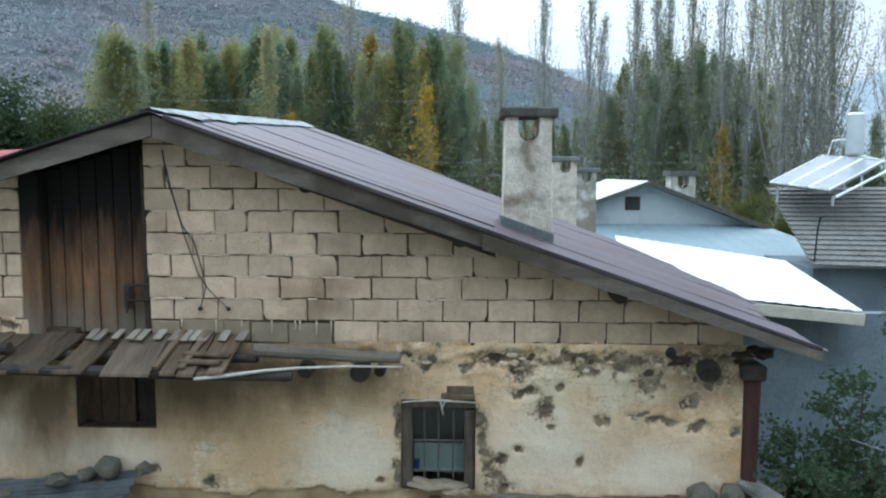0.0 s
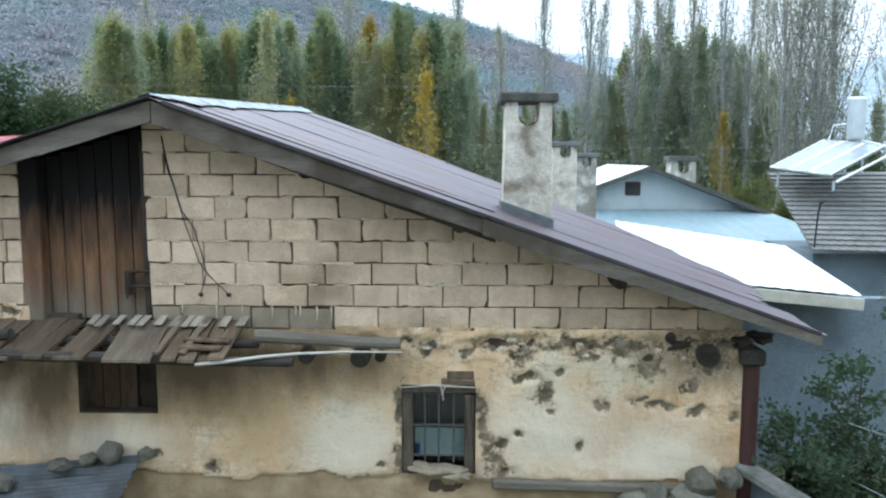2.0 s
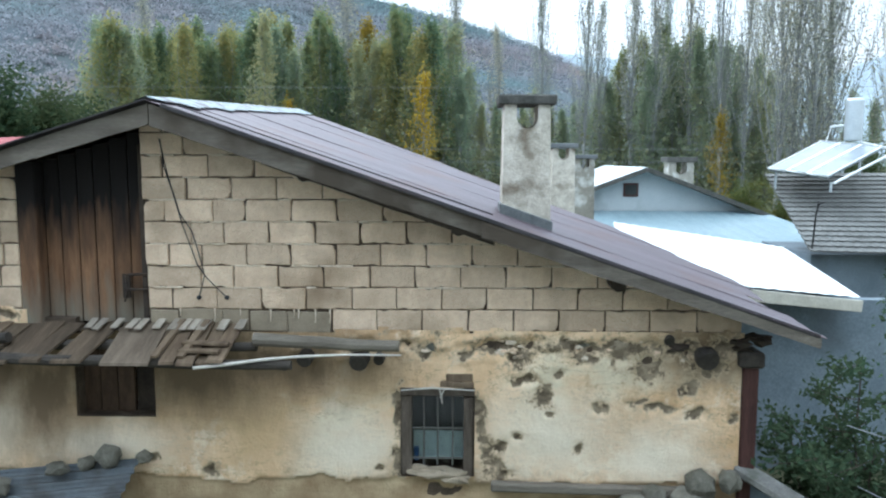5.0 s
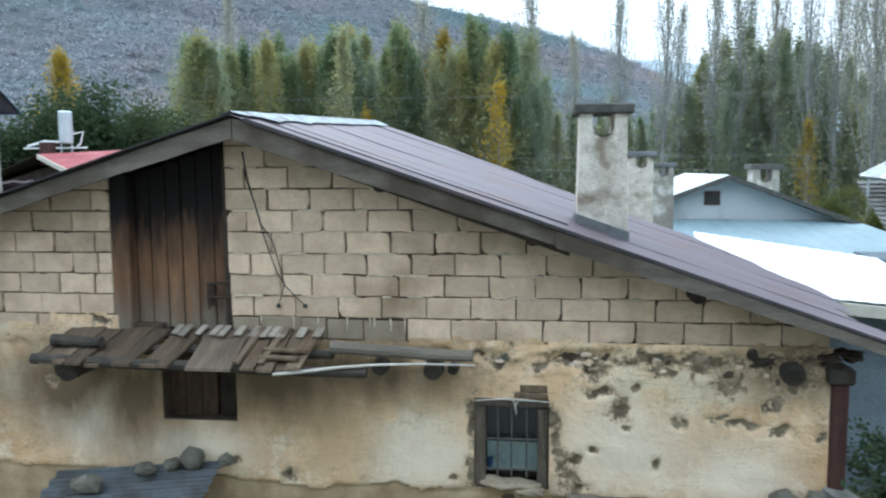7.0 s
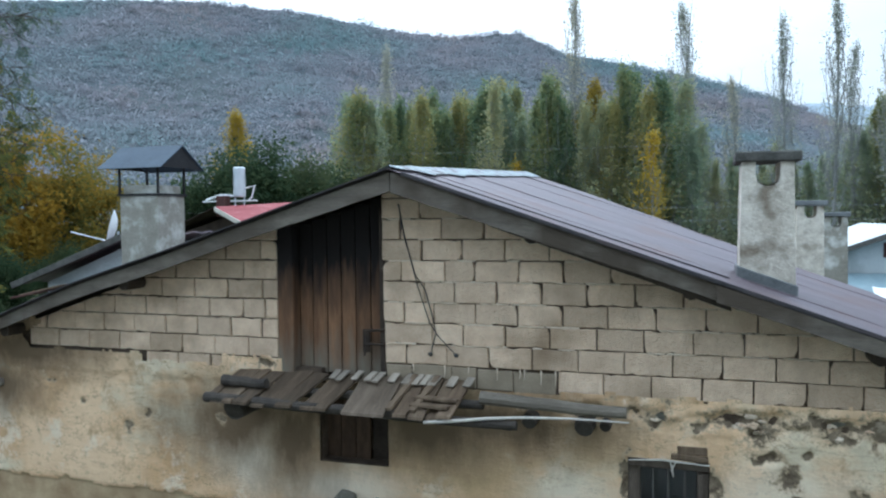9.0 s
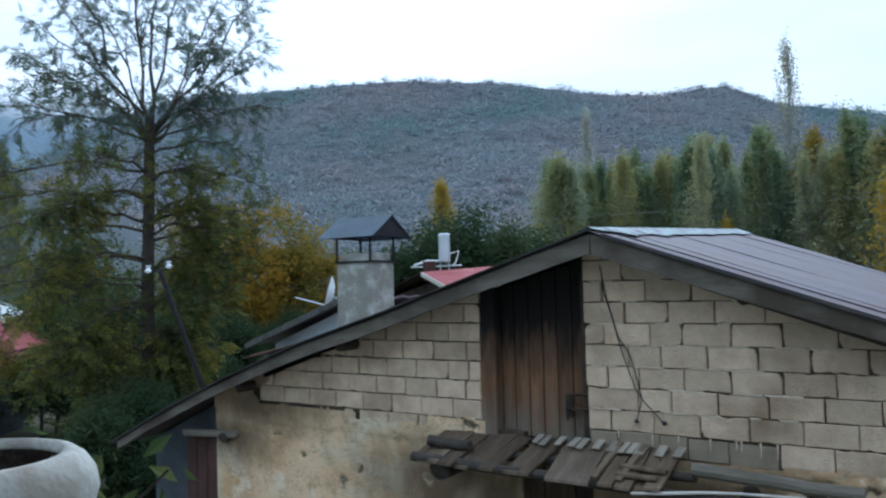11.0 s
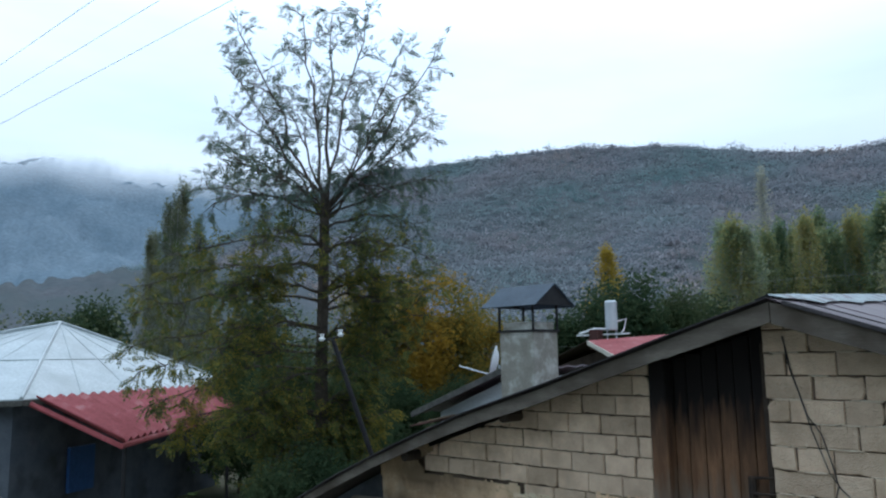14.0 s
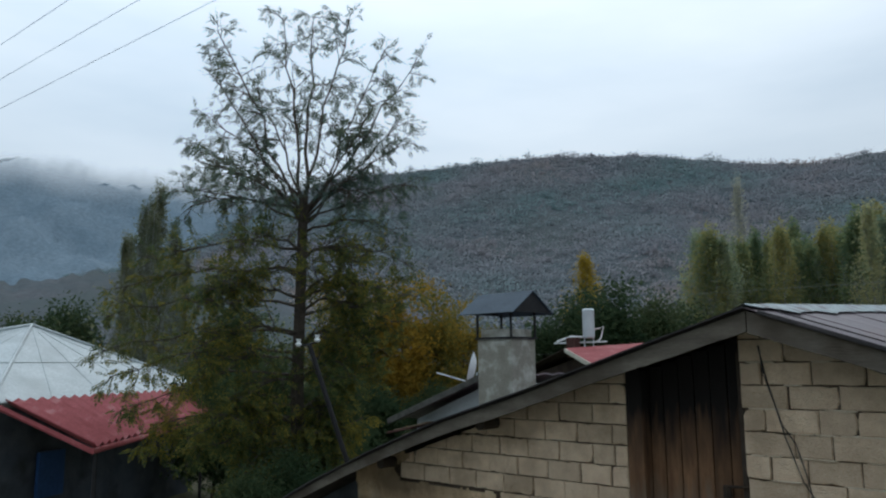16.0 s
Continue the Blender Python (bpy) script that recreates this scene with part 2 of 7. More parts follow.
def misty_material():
    """A far wooded slope whose top dissolves in low cloud; its colour holds haze."""
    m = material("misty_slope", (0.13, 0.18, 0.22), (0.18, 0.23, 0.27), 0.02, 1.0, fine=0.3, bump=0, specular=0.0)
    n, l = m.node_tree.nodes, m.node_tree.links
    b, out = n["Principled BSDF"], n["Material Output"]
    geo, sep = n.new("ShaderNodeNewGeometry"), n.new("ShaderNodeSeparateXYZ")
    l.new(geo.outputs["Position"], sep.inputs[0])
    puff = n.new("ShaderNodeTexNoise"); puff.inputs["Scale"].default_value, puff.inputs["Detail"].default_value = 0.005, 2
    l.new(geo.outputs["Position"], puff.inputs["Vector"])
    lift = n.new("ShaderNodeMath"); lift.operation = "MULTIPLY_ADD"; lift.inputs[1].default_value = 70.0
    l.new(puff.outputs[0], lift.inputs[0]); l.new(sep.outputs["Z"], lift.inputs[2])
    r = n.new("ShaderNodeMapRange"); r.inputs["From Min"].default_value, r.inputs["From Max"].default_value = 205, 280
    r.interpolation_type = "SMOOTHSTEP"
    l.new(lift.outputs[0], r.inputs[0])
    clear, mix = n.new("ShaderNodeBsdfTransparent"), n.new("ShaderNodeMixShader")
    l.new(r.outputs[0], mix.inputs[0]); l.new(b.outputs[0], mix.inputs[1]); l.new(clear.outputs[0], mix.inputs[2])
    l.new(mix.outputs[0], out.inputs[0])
    return m


M_PLASTER = plaster_material()
M_BLOCK = material("pumice_block", (0.64, 0.465, 0.315), (0.86, 0.67, 0.485), 6, 0.95, fine=90, bump=0.9, stain=(0.40, 0.285, 0.185), stain_at=0.585, stain_scale=1.3, vary=0.15, specular=0.1)
M_MORTAR = material("dark_mortar", (0.06, 0.043, 0.03), (0.15, 0.11, 0.077), 5, 0.95, fine=60, bump=0.6)
M_CEMENT = material("cement_patch", (0.25, 0.20, 0.14), (0.38, 0.31, 0.22), 6, 0.95, fine=80, bump=0.4)
M_ROOF = material("maroon_sheet", (0.085, 0.063, 0.070), (0.14, 0.112, 0.122), 1.6, 0.5, 0.0, 25, 0.12, stain=(0.12, 0.07, 0.065), stain_at=0.6, stain_scale=1.4, stretch=(0.35, 3, 0.35), vary=0.05, specular=0.28)
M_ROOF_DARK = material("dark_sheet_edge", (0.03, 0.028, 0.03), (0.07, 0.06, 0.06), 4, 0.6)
M_RIDGE = material("pale_ridge_sheet", (0.19, 0.235, 0.245), (0.34, 0.39, 0.395), 7, 0.6, fine=40, bump=0.3, stain=(0.13, 0.11, 0.115), stain_at=0.55, stain_scale=6)
M_FASCIA = material("weathered_fascia", (0.105, 0.088, 0.07), (0.22, 0.19, 0.152), 3, 0.85, fine=50, bump=0.4, stain=(0.08, 0.062, 0.045), stain_at=0.54, stain_scale=1.5, stretch=(0.4, 1, 2.5))
M_SOFFIT = material("dark_boards", (0.035, 0.026, 0.02), (0.08, 0.06, 0.045), 5, 0.9, bump=0.3)
M_LOG = material("grey_log", (0.13, 0.11, 0.085), (0.27, 0.235, 0.185), 4, 0.9, fine=70, bump=0.5, stretch=(0.3, 2, 2))
M_LOG_DARK = material("dark_log", (0.035, 0.03, 0.026), (0.09, 0.075, 0.06), 6, 0.9, bump=0.5)
M_PLANK = material("brown_plank", (0.13, 0.07, 0.037), (0.26, 0.15, 0.08), 2.5, 0.85, fine=45, bump=0.35, stretch=(5, 5, 0.5), vary=0.25)
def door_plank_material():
    """Brown door planks, bleached grey by rain at the foot, with shade painted black at the top."""
    m = material("door_plank_shaded", (0.11, 0.055, 0.03), (0.25, 0.135, 0.07), 2.5, 0.85, fine=45, bump=0.35, stretch=(5, 5, 0.5), vary=0.25)
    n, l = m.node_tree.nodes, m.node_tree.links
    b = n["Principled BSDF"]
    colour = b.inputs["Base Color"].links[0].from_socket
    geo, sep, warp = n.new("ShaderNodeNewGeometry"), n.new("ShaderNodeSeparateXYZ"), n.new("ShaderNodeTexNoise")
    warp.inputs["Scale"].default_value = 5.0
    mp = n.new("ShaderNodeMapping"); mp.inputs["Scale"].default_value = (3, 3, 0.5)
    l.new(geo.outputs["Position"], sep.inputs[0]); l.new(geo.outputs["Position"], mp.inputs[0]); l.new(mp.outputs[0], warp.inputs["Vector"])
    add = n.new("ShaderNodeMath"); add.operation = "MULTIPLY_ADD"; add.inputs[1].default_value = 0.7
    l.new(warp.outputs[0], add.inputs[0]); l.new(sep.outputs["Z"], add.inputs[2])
    # first mix: rain-grey foot; second: the roof's shade painted onto the top
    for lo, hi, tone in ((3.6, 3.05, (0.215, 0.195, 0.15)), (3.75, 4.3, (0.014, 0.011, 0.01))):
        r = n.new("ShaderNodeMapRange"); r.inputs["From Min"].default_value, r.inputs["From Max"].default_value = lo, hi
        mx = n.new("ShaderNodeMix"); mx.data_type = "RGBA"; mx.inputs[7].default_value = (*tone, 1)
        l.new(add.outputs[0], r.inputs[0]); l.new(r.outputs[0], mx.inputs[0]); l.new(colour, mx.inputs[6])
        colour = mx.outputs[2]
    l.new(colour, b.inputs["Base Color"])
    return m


M_DOOR_SHADED = door_plank_material()
M_HATCH = material("dark_hatch_board", (0.055, 0.034, 0.022), (0.12, 0.075, 0.048), 5, 0.9, fine=50, bump=0.5, stretch=(3, 3, 0.6))
M_PLANK_OLD = material("brown_board", (0.10, 0.075, 0.052), (0.21, 0.16, 0.115), 3, 0.9, fine=50, bump=0.35, stretch=(4, 0.6, 0.6))
M_PALEPLANK = material("scraped_plank", (0.22, 0.185, 0.145), (0.40, 0.345, 0.275), 4, 0.9, fine=50, bump=0.35, stretch=(4, 0.6, 0.6), vary=0.3)
M_SMEAR = material("lime_mortar", (0.62, 0.50, 0.37), (0.80, 0.68, 0.53), 9, 0.95, fine=70, bump=0.5)
M_GREYPLANK = material("weathered_plank", (0.07, 0.046, 0.029), (0.19, 0.138, 0.09), 3, 0.9, fine=50, bump=0.35, stretch=(4, 0.6, 0.6), vary=0.38)
M_REDWOOD = material("maroon_paint", (0.05, 0.022, 0.018), (0.10, 0.044, 0.035), 4, 0.75, fine=40, bump=0.3, stretch=(3, 3, 0.5))
M_IRON = material("rusty_iron", (0.04, 0.035, 0.033), (0.10, 0.07, 0.05), 12, 0.6, 0.6, bump=0.2)
M_BAR = material("grey_painted_bar", (0.09, 0.088, 0.08), (0.17, 0.165, 0.145), 15, 0.6, 0.2, bump=0.1)
M_FRAME = material("old_window_wood", (0.075, 0.058, 0.044), (0.17, 0.135, 0.105), 5, 0.9, fine=50, bump=0.5, stretch=(3, 3, 0.6))
M_STICK = material("pale_stick", (0.5, 0.46, 0.4), (0.68, 0.63, 0.55), 9, 0.8, bump=0.3)
M_CHIMNEY = material("whitewashed_render", (0.44, 0.39, 0.31), (0.76, 0.71, 0.60), 5.5, 0.92, fine=50, bump=0.5, stain=(0.25, 0.21, 0.155), stain_at=0.60, stain_scale=4.5)
M_CHIM_GREY = material("grey_render", (0.24, 0.225, 0.185), (0.38, 0.36, 0.30), 4, 0.92, fine=50, bump=0.4, stain=(0.62, 0.62, 0.57), stain_at=0.6, stain_scale=4.0)
M_SLAB = material("mossy_slab", (0.05, 0.05, 0.043), (0.13, 0.125, 0.11), 9, 0.95, bump=0.5)
M_FLASH = material("lead_flashing", (0.11, 0.12, 0.12), (0.20, 0.21, 0.21), 5, 0.55, 0.3)
M_HOOD = material("slate_blue_sheet", (0.03, 0.05, 0.072), (0.055, 0.082, 0.11), 3, 0.65, 0.0, fine=25, bump=0.1, specular=0.25)
M_BLACK = material("black_steel", (0.012, 0.012, 0.013), (0.03, 0.028, 0.028), 8, 0.6, 0.2, bump=0.1)
M_WHITEROOF = material("white_metal_roof", (0.72, 0.76, 0.77), (0.88, 0.90, 0.90), 1.2, 0.35, 0.0, 20, 0.08, stain=(0.5, 0.53, 0.54), stain_at=0.66, stain_scale=0.9, specular=0.5)
M_DULLROOF = material("dull_metal_roof", (0.36, 0.405, 0.41), (0.49, 0.535, 0.535), 0.6, 0.5, 0.0, 12, 0.15, stain=(0.33, 0.36, 0.36), stain_at=0.6, stain_scale=0.5, stretch=(1, 1, 3), specular=0.4)
M_CREAM = material("cream_trim", (0.45, 0.42, 0.34), (0.6, 0.56, 0.47), 4, 0.8)
M_BLUEWALL = material("blue_grey_render", (0.13, 0.165, 0.19), (0.20, 0.24, 0.265), 1.5, 0.9, fine=35, bump=0.25, stain=(0.11, 0.13, 0.14), stain_at=0.6, stain_scale=1.2)
# darker copy of the blue-grey render, eave and porch shade put into its colour
M_BLUEWALL_SHADED = material("blue_grey_render_shaded", (0.07, 0.083, 0.10), (0.115, 0.128, 0.145), 1.5, 0.9, fine=35, bump=0.25, stain=(0.055, 0.06, 0.065), stain_at=0.55, stain_scale=1.2)
M_PALEBLUE = material("pale_blue_render", (0.40, 0.44, 0.445), (0.50, 0.535, 0.53), 0.9, 0.9, fine=30, bump=0.15, stain=(0.34, 0.37, 0.365), stain_at=0.6, stain_scale=1.0)
M_AQUA = material("blue_sheet", (0.17, 0.24, 0.26), (0.24, 0.31, 0.33), 0.8, 0.5, fine=20, bump=0.1)
M_REDROOF = material("red_sheet_roof", (0.24, 0.05, 0.052), (0.34, 0.085, 0.088), 2, 0.65, 0.0, 20, 0.1, stain=(0.40, 0.17, 0.17), stain_at=0.66, stain_scale=2, specular=0.25)
M_TILE = material("grey_roof_tile", (0.115, 0.115, 0.105), (0.20, 0.20, 0.185), 3, 0.85, fine=25, bump=0.3, vary=0.12)
M_TANK = material("galvanised_tank", (0.55, 0.60, 0.62), (0.68, 0.73, 0.75), 3, 0.35, 0.5, fine=30, bump=0.05)
M_PANEL = material("solar_absorber", (0.20, 0.23, 0.25), (0.30, 0.33, 0.35), 2, 0.2, 0.3, bump=0.0, specular=0.7)
M_WHITE = material("white_enamel", (0.70, 0.73, 0.72), (0.82, 0.84, 0.82), 5, 0.4, bump=0.05)
M_POT = material("whitewashed_clay", (0.40, 0.385, 0.335), (0.58, 0.56, 0.51), 9, 0.8, fine=70, bump=0.25, stain=(0.30, 0.265, 0.215), stain_at=0.60, stain_scale=7)
M_SOIL = material("pot_inside", (0.05, 0.038, 0.034), (0.12, 0.09, 0.08), 14, 0.95, bump=0.6)
M_POST = material("pale_green_post", (0.58, 0.68, 0.64), (0.70, 0.79, 0.76), 3, 0.5, fine=30, bump=0.05, stain=(0.5, 0.58, 0.54), stain_at=0.66, stain_scale=9)
M_RUBBER = material("black_hose", (0.02, 0.022, 0.025), (0.04, 0.042, 0.045), 9, 0.45, bump=0.05)
M_STONE = material("field_stone", (0.10, 0.093, 0.072), (0.21, 0.195, 0.155), 8, 0.95, bump=0.6, vary=0.2)
M_SHEET = material("blue_grey_corrugated", (0.09, 0.103, 0.112), (0.155, 0.172, 0.18), 3, 0.6, 0.2, fine=25, bump=0.2, stain=(0.07, 0.07, 0.068), stain_at=0.5, stain_scale=3)
M_GROUND = material("autumn_ground", (0.05, 0.048, 0.026), (0.11, 0.10, 0.055), 0.6, 1.0, fine=8, bump=0.5, stain=(0.045, 0.06, 0.025), stain_at=0.5, stain_scale=0.15)
M_CONCRETE = material("yard_concrete", (0.40, 0.41, 0.39), (0.55, 0.56, 0.53), 1.2, 0.9, fine=25, bump=0.2)
M_COPING = material("grey_coping", (0.17, 0.165, 0.15), (0.28, 0.27, 0.25), 5, 0.95, fine=40, bump=0.4, stain=(0.11, 0.115, 0.09), stain_at=0.55, stain_scale=4)
# hill ground, its base colour shifted to blue-grey to hold the haze
M_HILL_HAZED = material("wooded_hill_hazed", (0.085, 0.108, 0.118), (0.122, 0.121, 0.128), 0.05, 1.0, fine=0.35, bump=0, stain=(0.09, 0.104, 0.104), stain_at=0.5, stain_scale=0.015, specular=0.0)
# far ridge: the air's haze is put into this pale blue-grey
M_HILL_FAR = material("far_ridge_hazed", (0.24, 0.29, 0.32), (0.31, 0.36, 0.39), 0.02, 1.0, fine=0.1, bump=0, specular=0.0)
M_MISTY = misty_material()
M_BARK = material("dark_bark", (0.045, 0.037, 0.03), (0.11, 0.09, 0.07), 6, 0.95, fine=30, bump=0.6)
M_PALEBARK = material("poplar_bark", (0.20, 0.21, 0.205), (0.34, 0.34, 0.32), 3, 0.95, fine=15, bump=0.4)
M_GLASS = glass_material()
M_CURTAIN = material("pale_curtain", (0.30, 0.35, 0.34), (0.44, 0.48, 0.46), 8, 0.9, bump=0.1)
M_DARKROOM = material("dark_room", (0.03, 0.035, 0.035), (0.06, 0.065, 0.06), 3, 0.95, bump=0)
M_BLUECUP = material("blue_plastic", (0.02, 0.06, 0.16), (0.04, 0.1, 0.24), 9, 0.4, bump=0)
M_WIRE = material("dull_wire", (0.20, 0.21, 0.22), (0.30, 0.31, 0.32), 9, 0.7, 0.3, bump=0)
L_ROBINIA = leaf_material("robinia_leaves", [(0.06, 0.105, 0.095), (0.10, 0.145, 0.12), (0.14, 0.175, 0.125), (0.20, 0.20, 0.10)], 0.5)
# scrub colours are paled and blued, so haze sits in the leaves
L_HILL_HAZED = leaf_material("hill_scrub", [(0.165, 0.25, 0.26), (0.215, 0.29, 0.298), (0.26, 0.298, 0.315), (0.285, 0.29, 0.315), (0.315, 0.295, 0.305), (0.38, 0.325, 0.29)], 0.72, 0.011, 0.14, 2.0)
L_AUTUMN = leaf_material("autumn_leaves", [(0.07, 0.10, 0.038), (0.12, 0.13, 0.042), (0.23, 0.18, 0.042), (0.36, 0.225, 0.036)], 0.5)
# green, olive and sparse poplar leaves are paled, with haze in their colours
L_GREEN = leaf_material("poplar_green_hazed", [(0.135, 0.21, 0.13), (0.20, 0.265, 0.145), (0.29, 0.315, 0.145), (0.40, 0.35, 0.14)], 0.55)
L_OLIVE = leaf_material("poplar_olive_hazed", [(0.23, 0.30, 0.21), (0.30, 0.365, 0.245), (0.36, 0.40, 0.245), (0.46, 0.43, 0.225)], 0.55)
L_GOLD = leaf_material("poplar_gold", [(0.26, 0.20, 0.05), (0.40, 0.29, 0.05), (0.52, 0.37, 0.06)])
L_GREYLEAF = leaf_material("sparse_leaves_hazed", [(0.33, 0.38, 0.31), (0.43, 0.44, 0.355), (0.51, 0.475, 0.34)], 0.55)
L_SAPLING = leaf_material("sapling_leaves", [(0.028, 0.055, 0.036), (0.045, 0.08, 0.048), (0.07, 0.10, 0.055)], 0.3)
L_ROBINIA_LOW = leaf_material("robinia_low_leaves", [(0.05, 0.08, 0.04), (0.085, 0.115, 0.045), (0.15, 0.155, 0.05), (0.27, 0.22, 0.045), (0.36, 0.26, 0.045)], 0.5)
L_DIM = leaf_material("dim_poplar_leaves", [(0.10, 0.135, 0.09), (0.15, 0.175, 0.105), (0.21, 0.21, 0.115)], 0.5)
L_DARK = leaf_material("dark_green_leaves", [(0.033, 0.06, 0.033), (0.058, 0.09, 0.045), (0.09, 0.112, 0.052)])


# ---- building helpers ----
rng = random.Random(7)


def mesh_object(name, data, mat, parent=None, label=""):
    ob = new(name, data)
    for m in mat if isinstance(mat, (list, tuple)) else [mat]:
        data.materials.append(m)
    if parent:
        ob.parent = parent
    return tagged(ob, label)


def part(name, bm, mat, parent=None, label="", smooth=False):
    data = bpy.data.meshes.new(name)
    bmesh.ops.recalc_face_normals(bm, faces=bm.faces)
    bm.to_mesh(data)
    bm.free()
    if smooth:
        for p in data.polygons:
            p.use_smooth = True
    return mesh_object(name, data, mat, parent, label)


def thing(name, label, category, group="", at=(0, 0, 0)):
    ob = new(name)
    ob.location = at
    return tagged(ob, label, category, group)


def box(bm, x0, x1, y0, y1, z0, z1, bevel=0.0, turn=None):
    made = bmesh.ops.create_cube(bm, size=1.0)["verts"]
    bmesh.ops.scale(bm, vec=(x1 - x0, y1 - y0, z1 - z0), verts=made)
    if bevel:
        edges = list({e for v in made for e in v.link_edges})
        made = list({v for f in bmesh.ops.bevel(bm, geom=edges, offset=bevel, segments=1, affect="EDGES")["faces"] for v in f.verts} | {v for v in made if v.is_valid})
    if turn:
        bmesh.ops.transform(bm, matrix=turn, verts=made)
    bmesh.ops.translate(bm, vec=((x0 + x1) / 2, (y0 + y1) / 2, (z0 + z1) / 2), verts=made)
    return made


def beam(bm, a, b, width, height, bevel=0.006):
    """A straight timber from a to b."""
    a, b = Vector(a), Vector(b)
    made = box(bm, -width / 2, width / 2, -height / 2, height / 2, -(b - a).length / 2, (b - a).length / 2, bevel)
    up = (b - a).normalized()
    side = up.cross(Vector((0, 0, 1)))
    side = side.normalized() if side.length > 1e-3 else Vector((1, 0, 0))
    m = Matrix((side, up.cross(side), up)).transposed().to_4x4()
    bmesh.ops.transform(bm, matrix=Matrix.Translation((a + b) / 2) @ m, verts=made)
    return made


def tube(bm, points, radii, sides=8, caps=True):
    """A round bar along points, with a radius for each."""
    rings = []
    for i, p in enumerate(points):
        p = Vector(p)
        d = Vector(points[min(i + 1, len(points) - 1)]) - Vector(points[max(i - 1, 0)])
        d.normalize()
        u = d.cross(Vector((0.31, 0.2, 0.93)))
        u = u.normalized() if u.length > 1e-3 else Vector((1, 0, 0))
        v = d.cross(u)
        r = radii[i] if isinstance(radii, (list, tuple)) else radii
        rings.append([bm.verts.new(p + r * (math.cos(k * math.tau / sides) * u + math.sin(k * math.tau / sides) * v)) for k in range(sides)])
    for a, b in zip(rings, rings[1:]):
        for k in range(sides):
            bm.faces.new((a[k], a[(k + 1) % sides], b[(k + 1) % sides], b[k]))
    if caps:
        bm.faces.new(rings[0][::-1])
        bm.faces.new(rings[-1])


def prism(bm, poly, y0, y1, chamfer=0.0, jitter=0.0):
    """An upright slab: an outline in x and z, from the front y0 to the back y1, its front edge taken off by chamfer."""
    cx, cz = sum(p[0] for p in poly) / len(poly), sum(p[1] for p in poly) / len(poly)
    front, side, back = [], [], []
    for x, z in poly:
        x, z = x + rng.uniform(-jitter, jitter), z + rng.uniform(-jitter, jitter)
        ix = x - math.copysign(min(chamfer, abs(x - cx) / 2), x - cx)
        iz = z - math.copysign(min(chamfer, abs(z - cz) / 2), z - cz)
        front.append(bm.verts.new((ix, y0, iz)))
        side.append(bm.verts.new((x, y0 + chamfer, z)))
        back.append(bm.verts.new((x, y1, z)))
    n = len(poly)
    bm.faces.new(front)
    bm.faces.new(back[::-1])
    for i in range(n):
        j = (i + 1) % n
        if chamfer:
            bm.faces.new((front[i], side[i], side[j], front[j]))
        bm.faces.new((side[i], back[i], back[j], side[j]))


def below(poly, line):
    """The piece of an outline in x and z that lies under z = line(x), a straight line."""
    out = []
    for (x0, z0), (x1, z1) in zip(poly, poly[1:] + poly[:1]):
        a, b = line(x0) - z0, line(x1) - z1
        if a >= 0:
            out.append((x0, z0))
        if (a >= 0) != (b >= 0):
            f = a / (a - b)
            out.append((x0 + f * (x1 - x0), z0 + f * (z1 - z0)))
    return out


def sheet(bm, corners, ribs, steps, height, thick=0.01, wave=True):
    """A roof sheet over four corners (a, b along the eave; d, c along the top), with ribs running up the slope."""
    a, b, c, d = (Vector(p) for p in corners)
    normal = (b - a).cross(d - a).normalized()
    grid = []
    for i in range(ribs * steps + 1):
        u = i / (ribs * steps)
        if wave:
            h = height * 0.5 * (1 + math.cos(u * ribs * math.tau))
        else:
            h = height if i % steps == 0 else 0.0
        grid.append([bm.verts.new(p + normal * h) for p in (a.lerp(b, u), d.lerp(c, u))] + [bm.verts.new(p + normal * (h - thick)) for p in (a.lerp(b, u), d.lerp(c, u))])
    for p, q in zip(grid, grid[1:]):
        bm.faces.new((p[0], q[0], q[1], p[1]))
        bm.faces.new((p[2], p[3], q[3], q[2]))
        bm.faces.new((p[0], p[2], q[2], q[0]))
        bm.faces.new((p[1], q[1], q[3], p[3]))
    for p in (grid[0], grid[-1]):
        bm.faces.new((p[0], p[1], p[3], p[2]))


def lump(bm, at, size, rough=0.25, seed=0):
    """A rounded stone."""
    made = bmesh.ops.create_icosphere(bm, subdivisions=2, radius=1.0)["verts"]
    for v in made:
        k = 1 + rough * noise.noise(v.co * 1.6 + Vector((seed * 7.3, seed, 0)))
        v.co = Vector((at[0] + v.co.x * k * size[0], at[1] + v.co.y * k * size[1], at[2] + v.co.z * k * size[2]))


def leaves_mesh(name, centres, length, width, seed, droop=0.2):
    """One mesh of many separate bent leaves round the centres."""
    r = np.random.default_rng(seed)
    c = np.array(centres, float)
    n = len(c)
    d = r.normal(size=(n, 3)); d[:, 2] = d[:, 2] * 0.7 - droop
    d /= np.linalg.norm(d, axis=1)[:, None]
    u = np.cross(d, r.normal(size=(n, 3))); u /= np.linalg.norm(u, axis=1)[:, None]
    k = r.uniform(0.6, 1.25, n)[:, None]
    nrm = np.cross(d, u)
    a, b = c - d * length * k / 2, c + d * length * k / 2
    mid = c + nrm * width * k * 0.25
    verts = np.stack([a, mid + u * width * k / 2, b, mid - u * width * k / 2], 1).reshape(-1, 3)
    data = bpy.data.meshes.new(name)
    data.from_pydata(verts.tolist(), [], np.arange(4 * n).reshape(-1, 4).tolist())
    return data


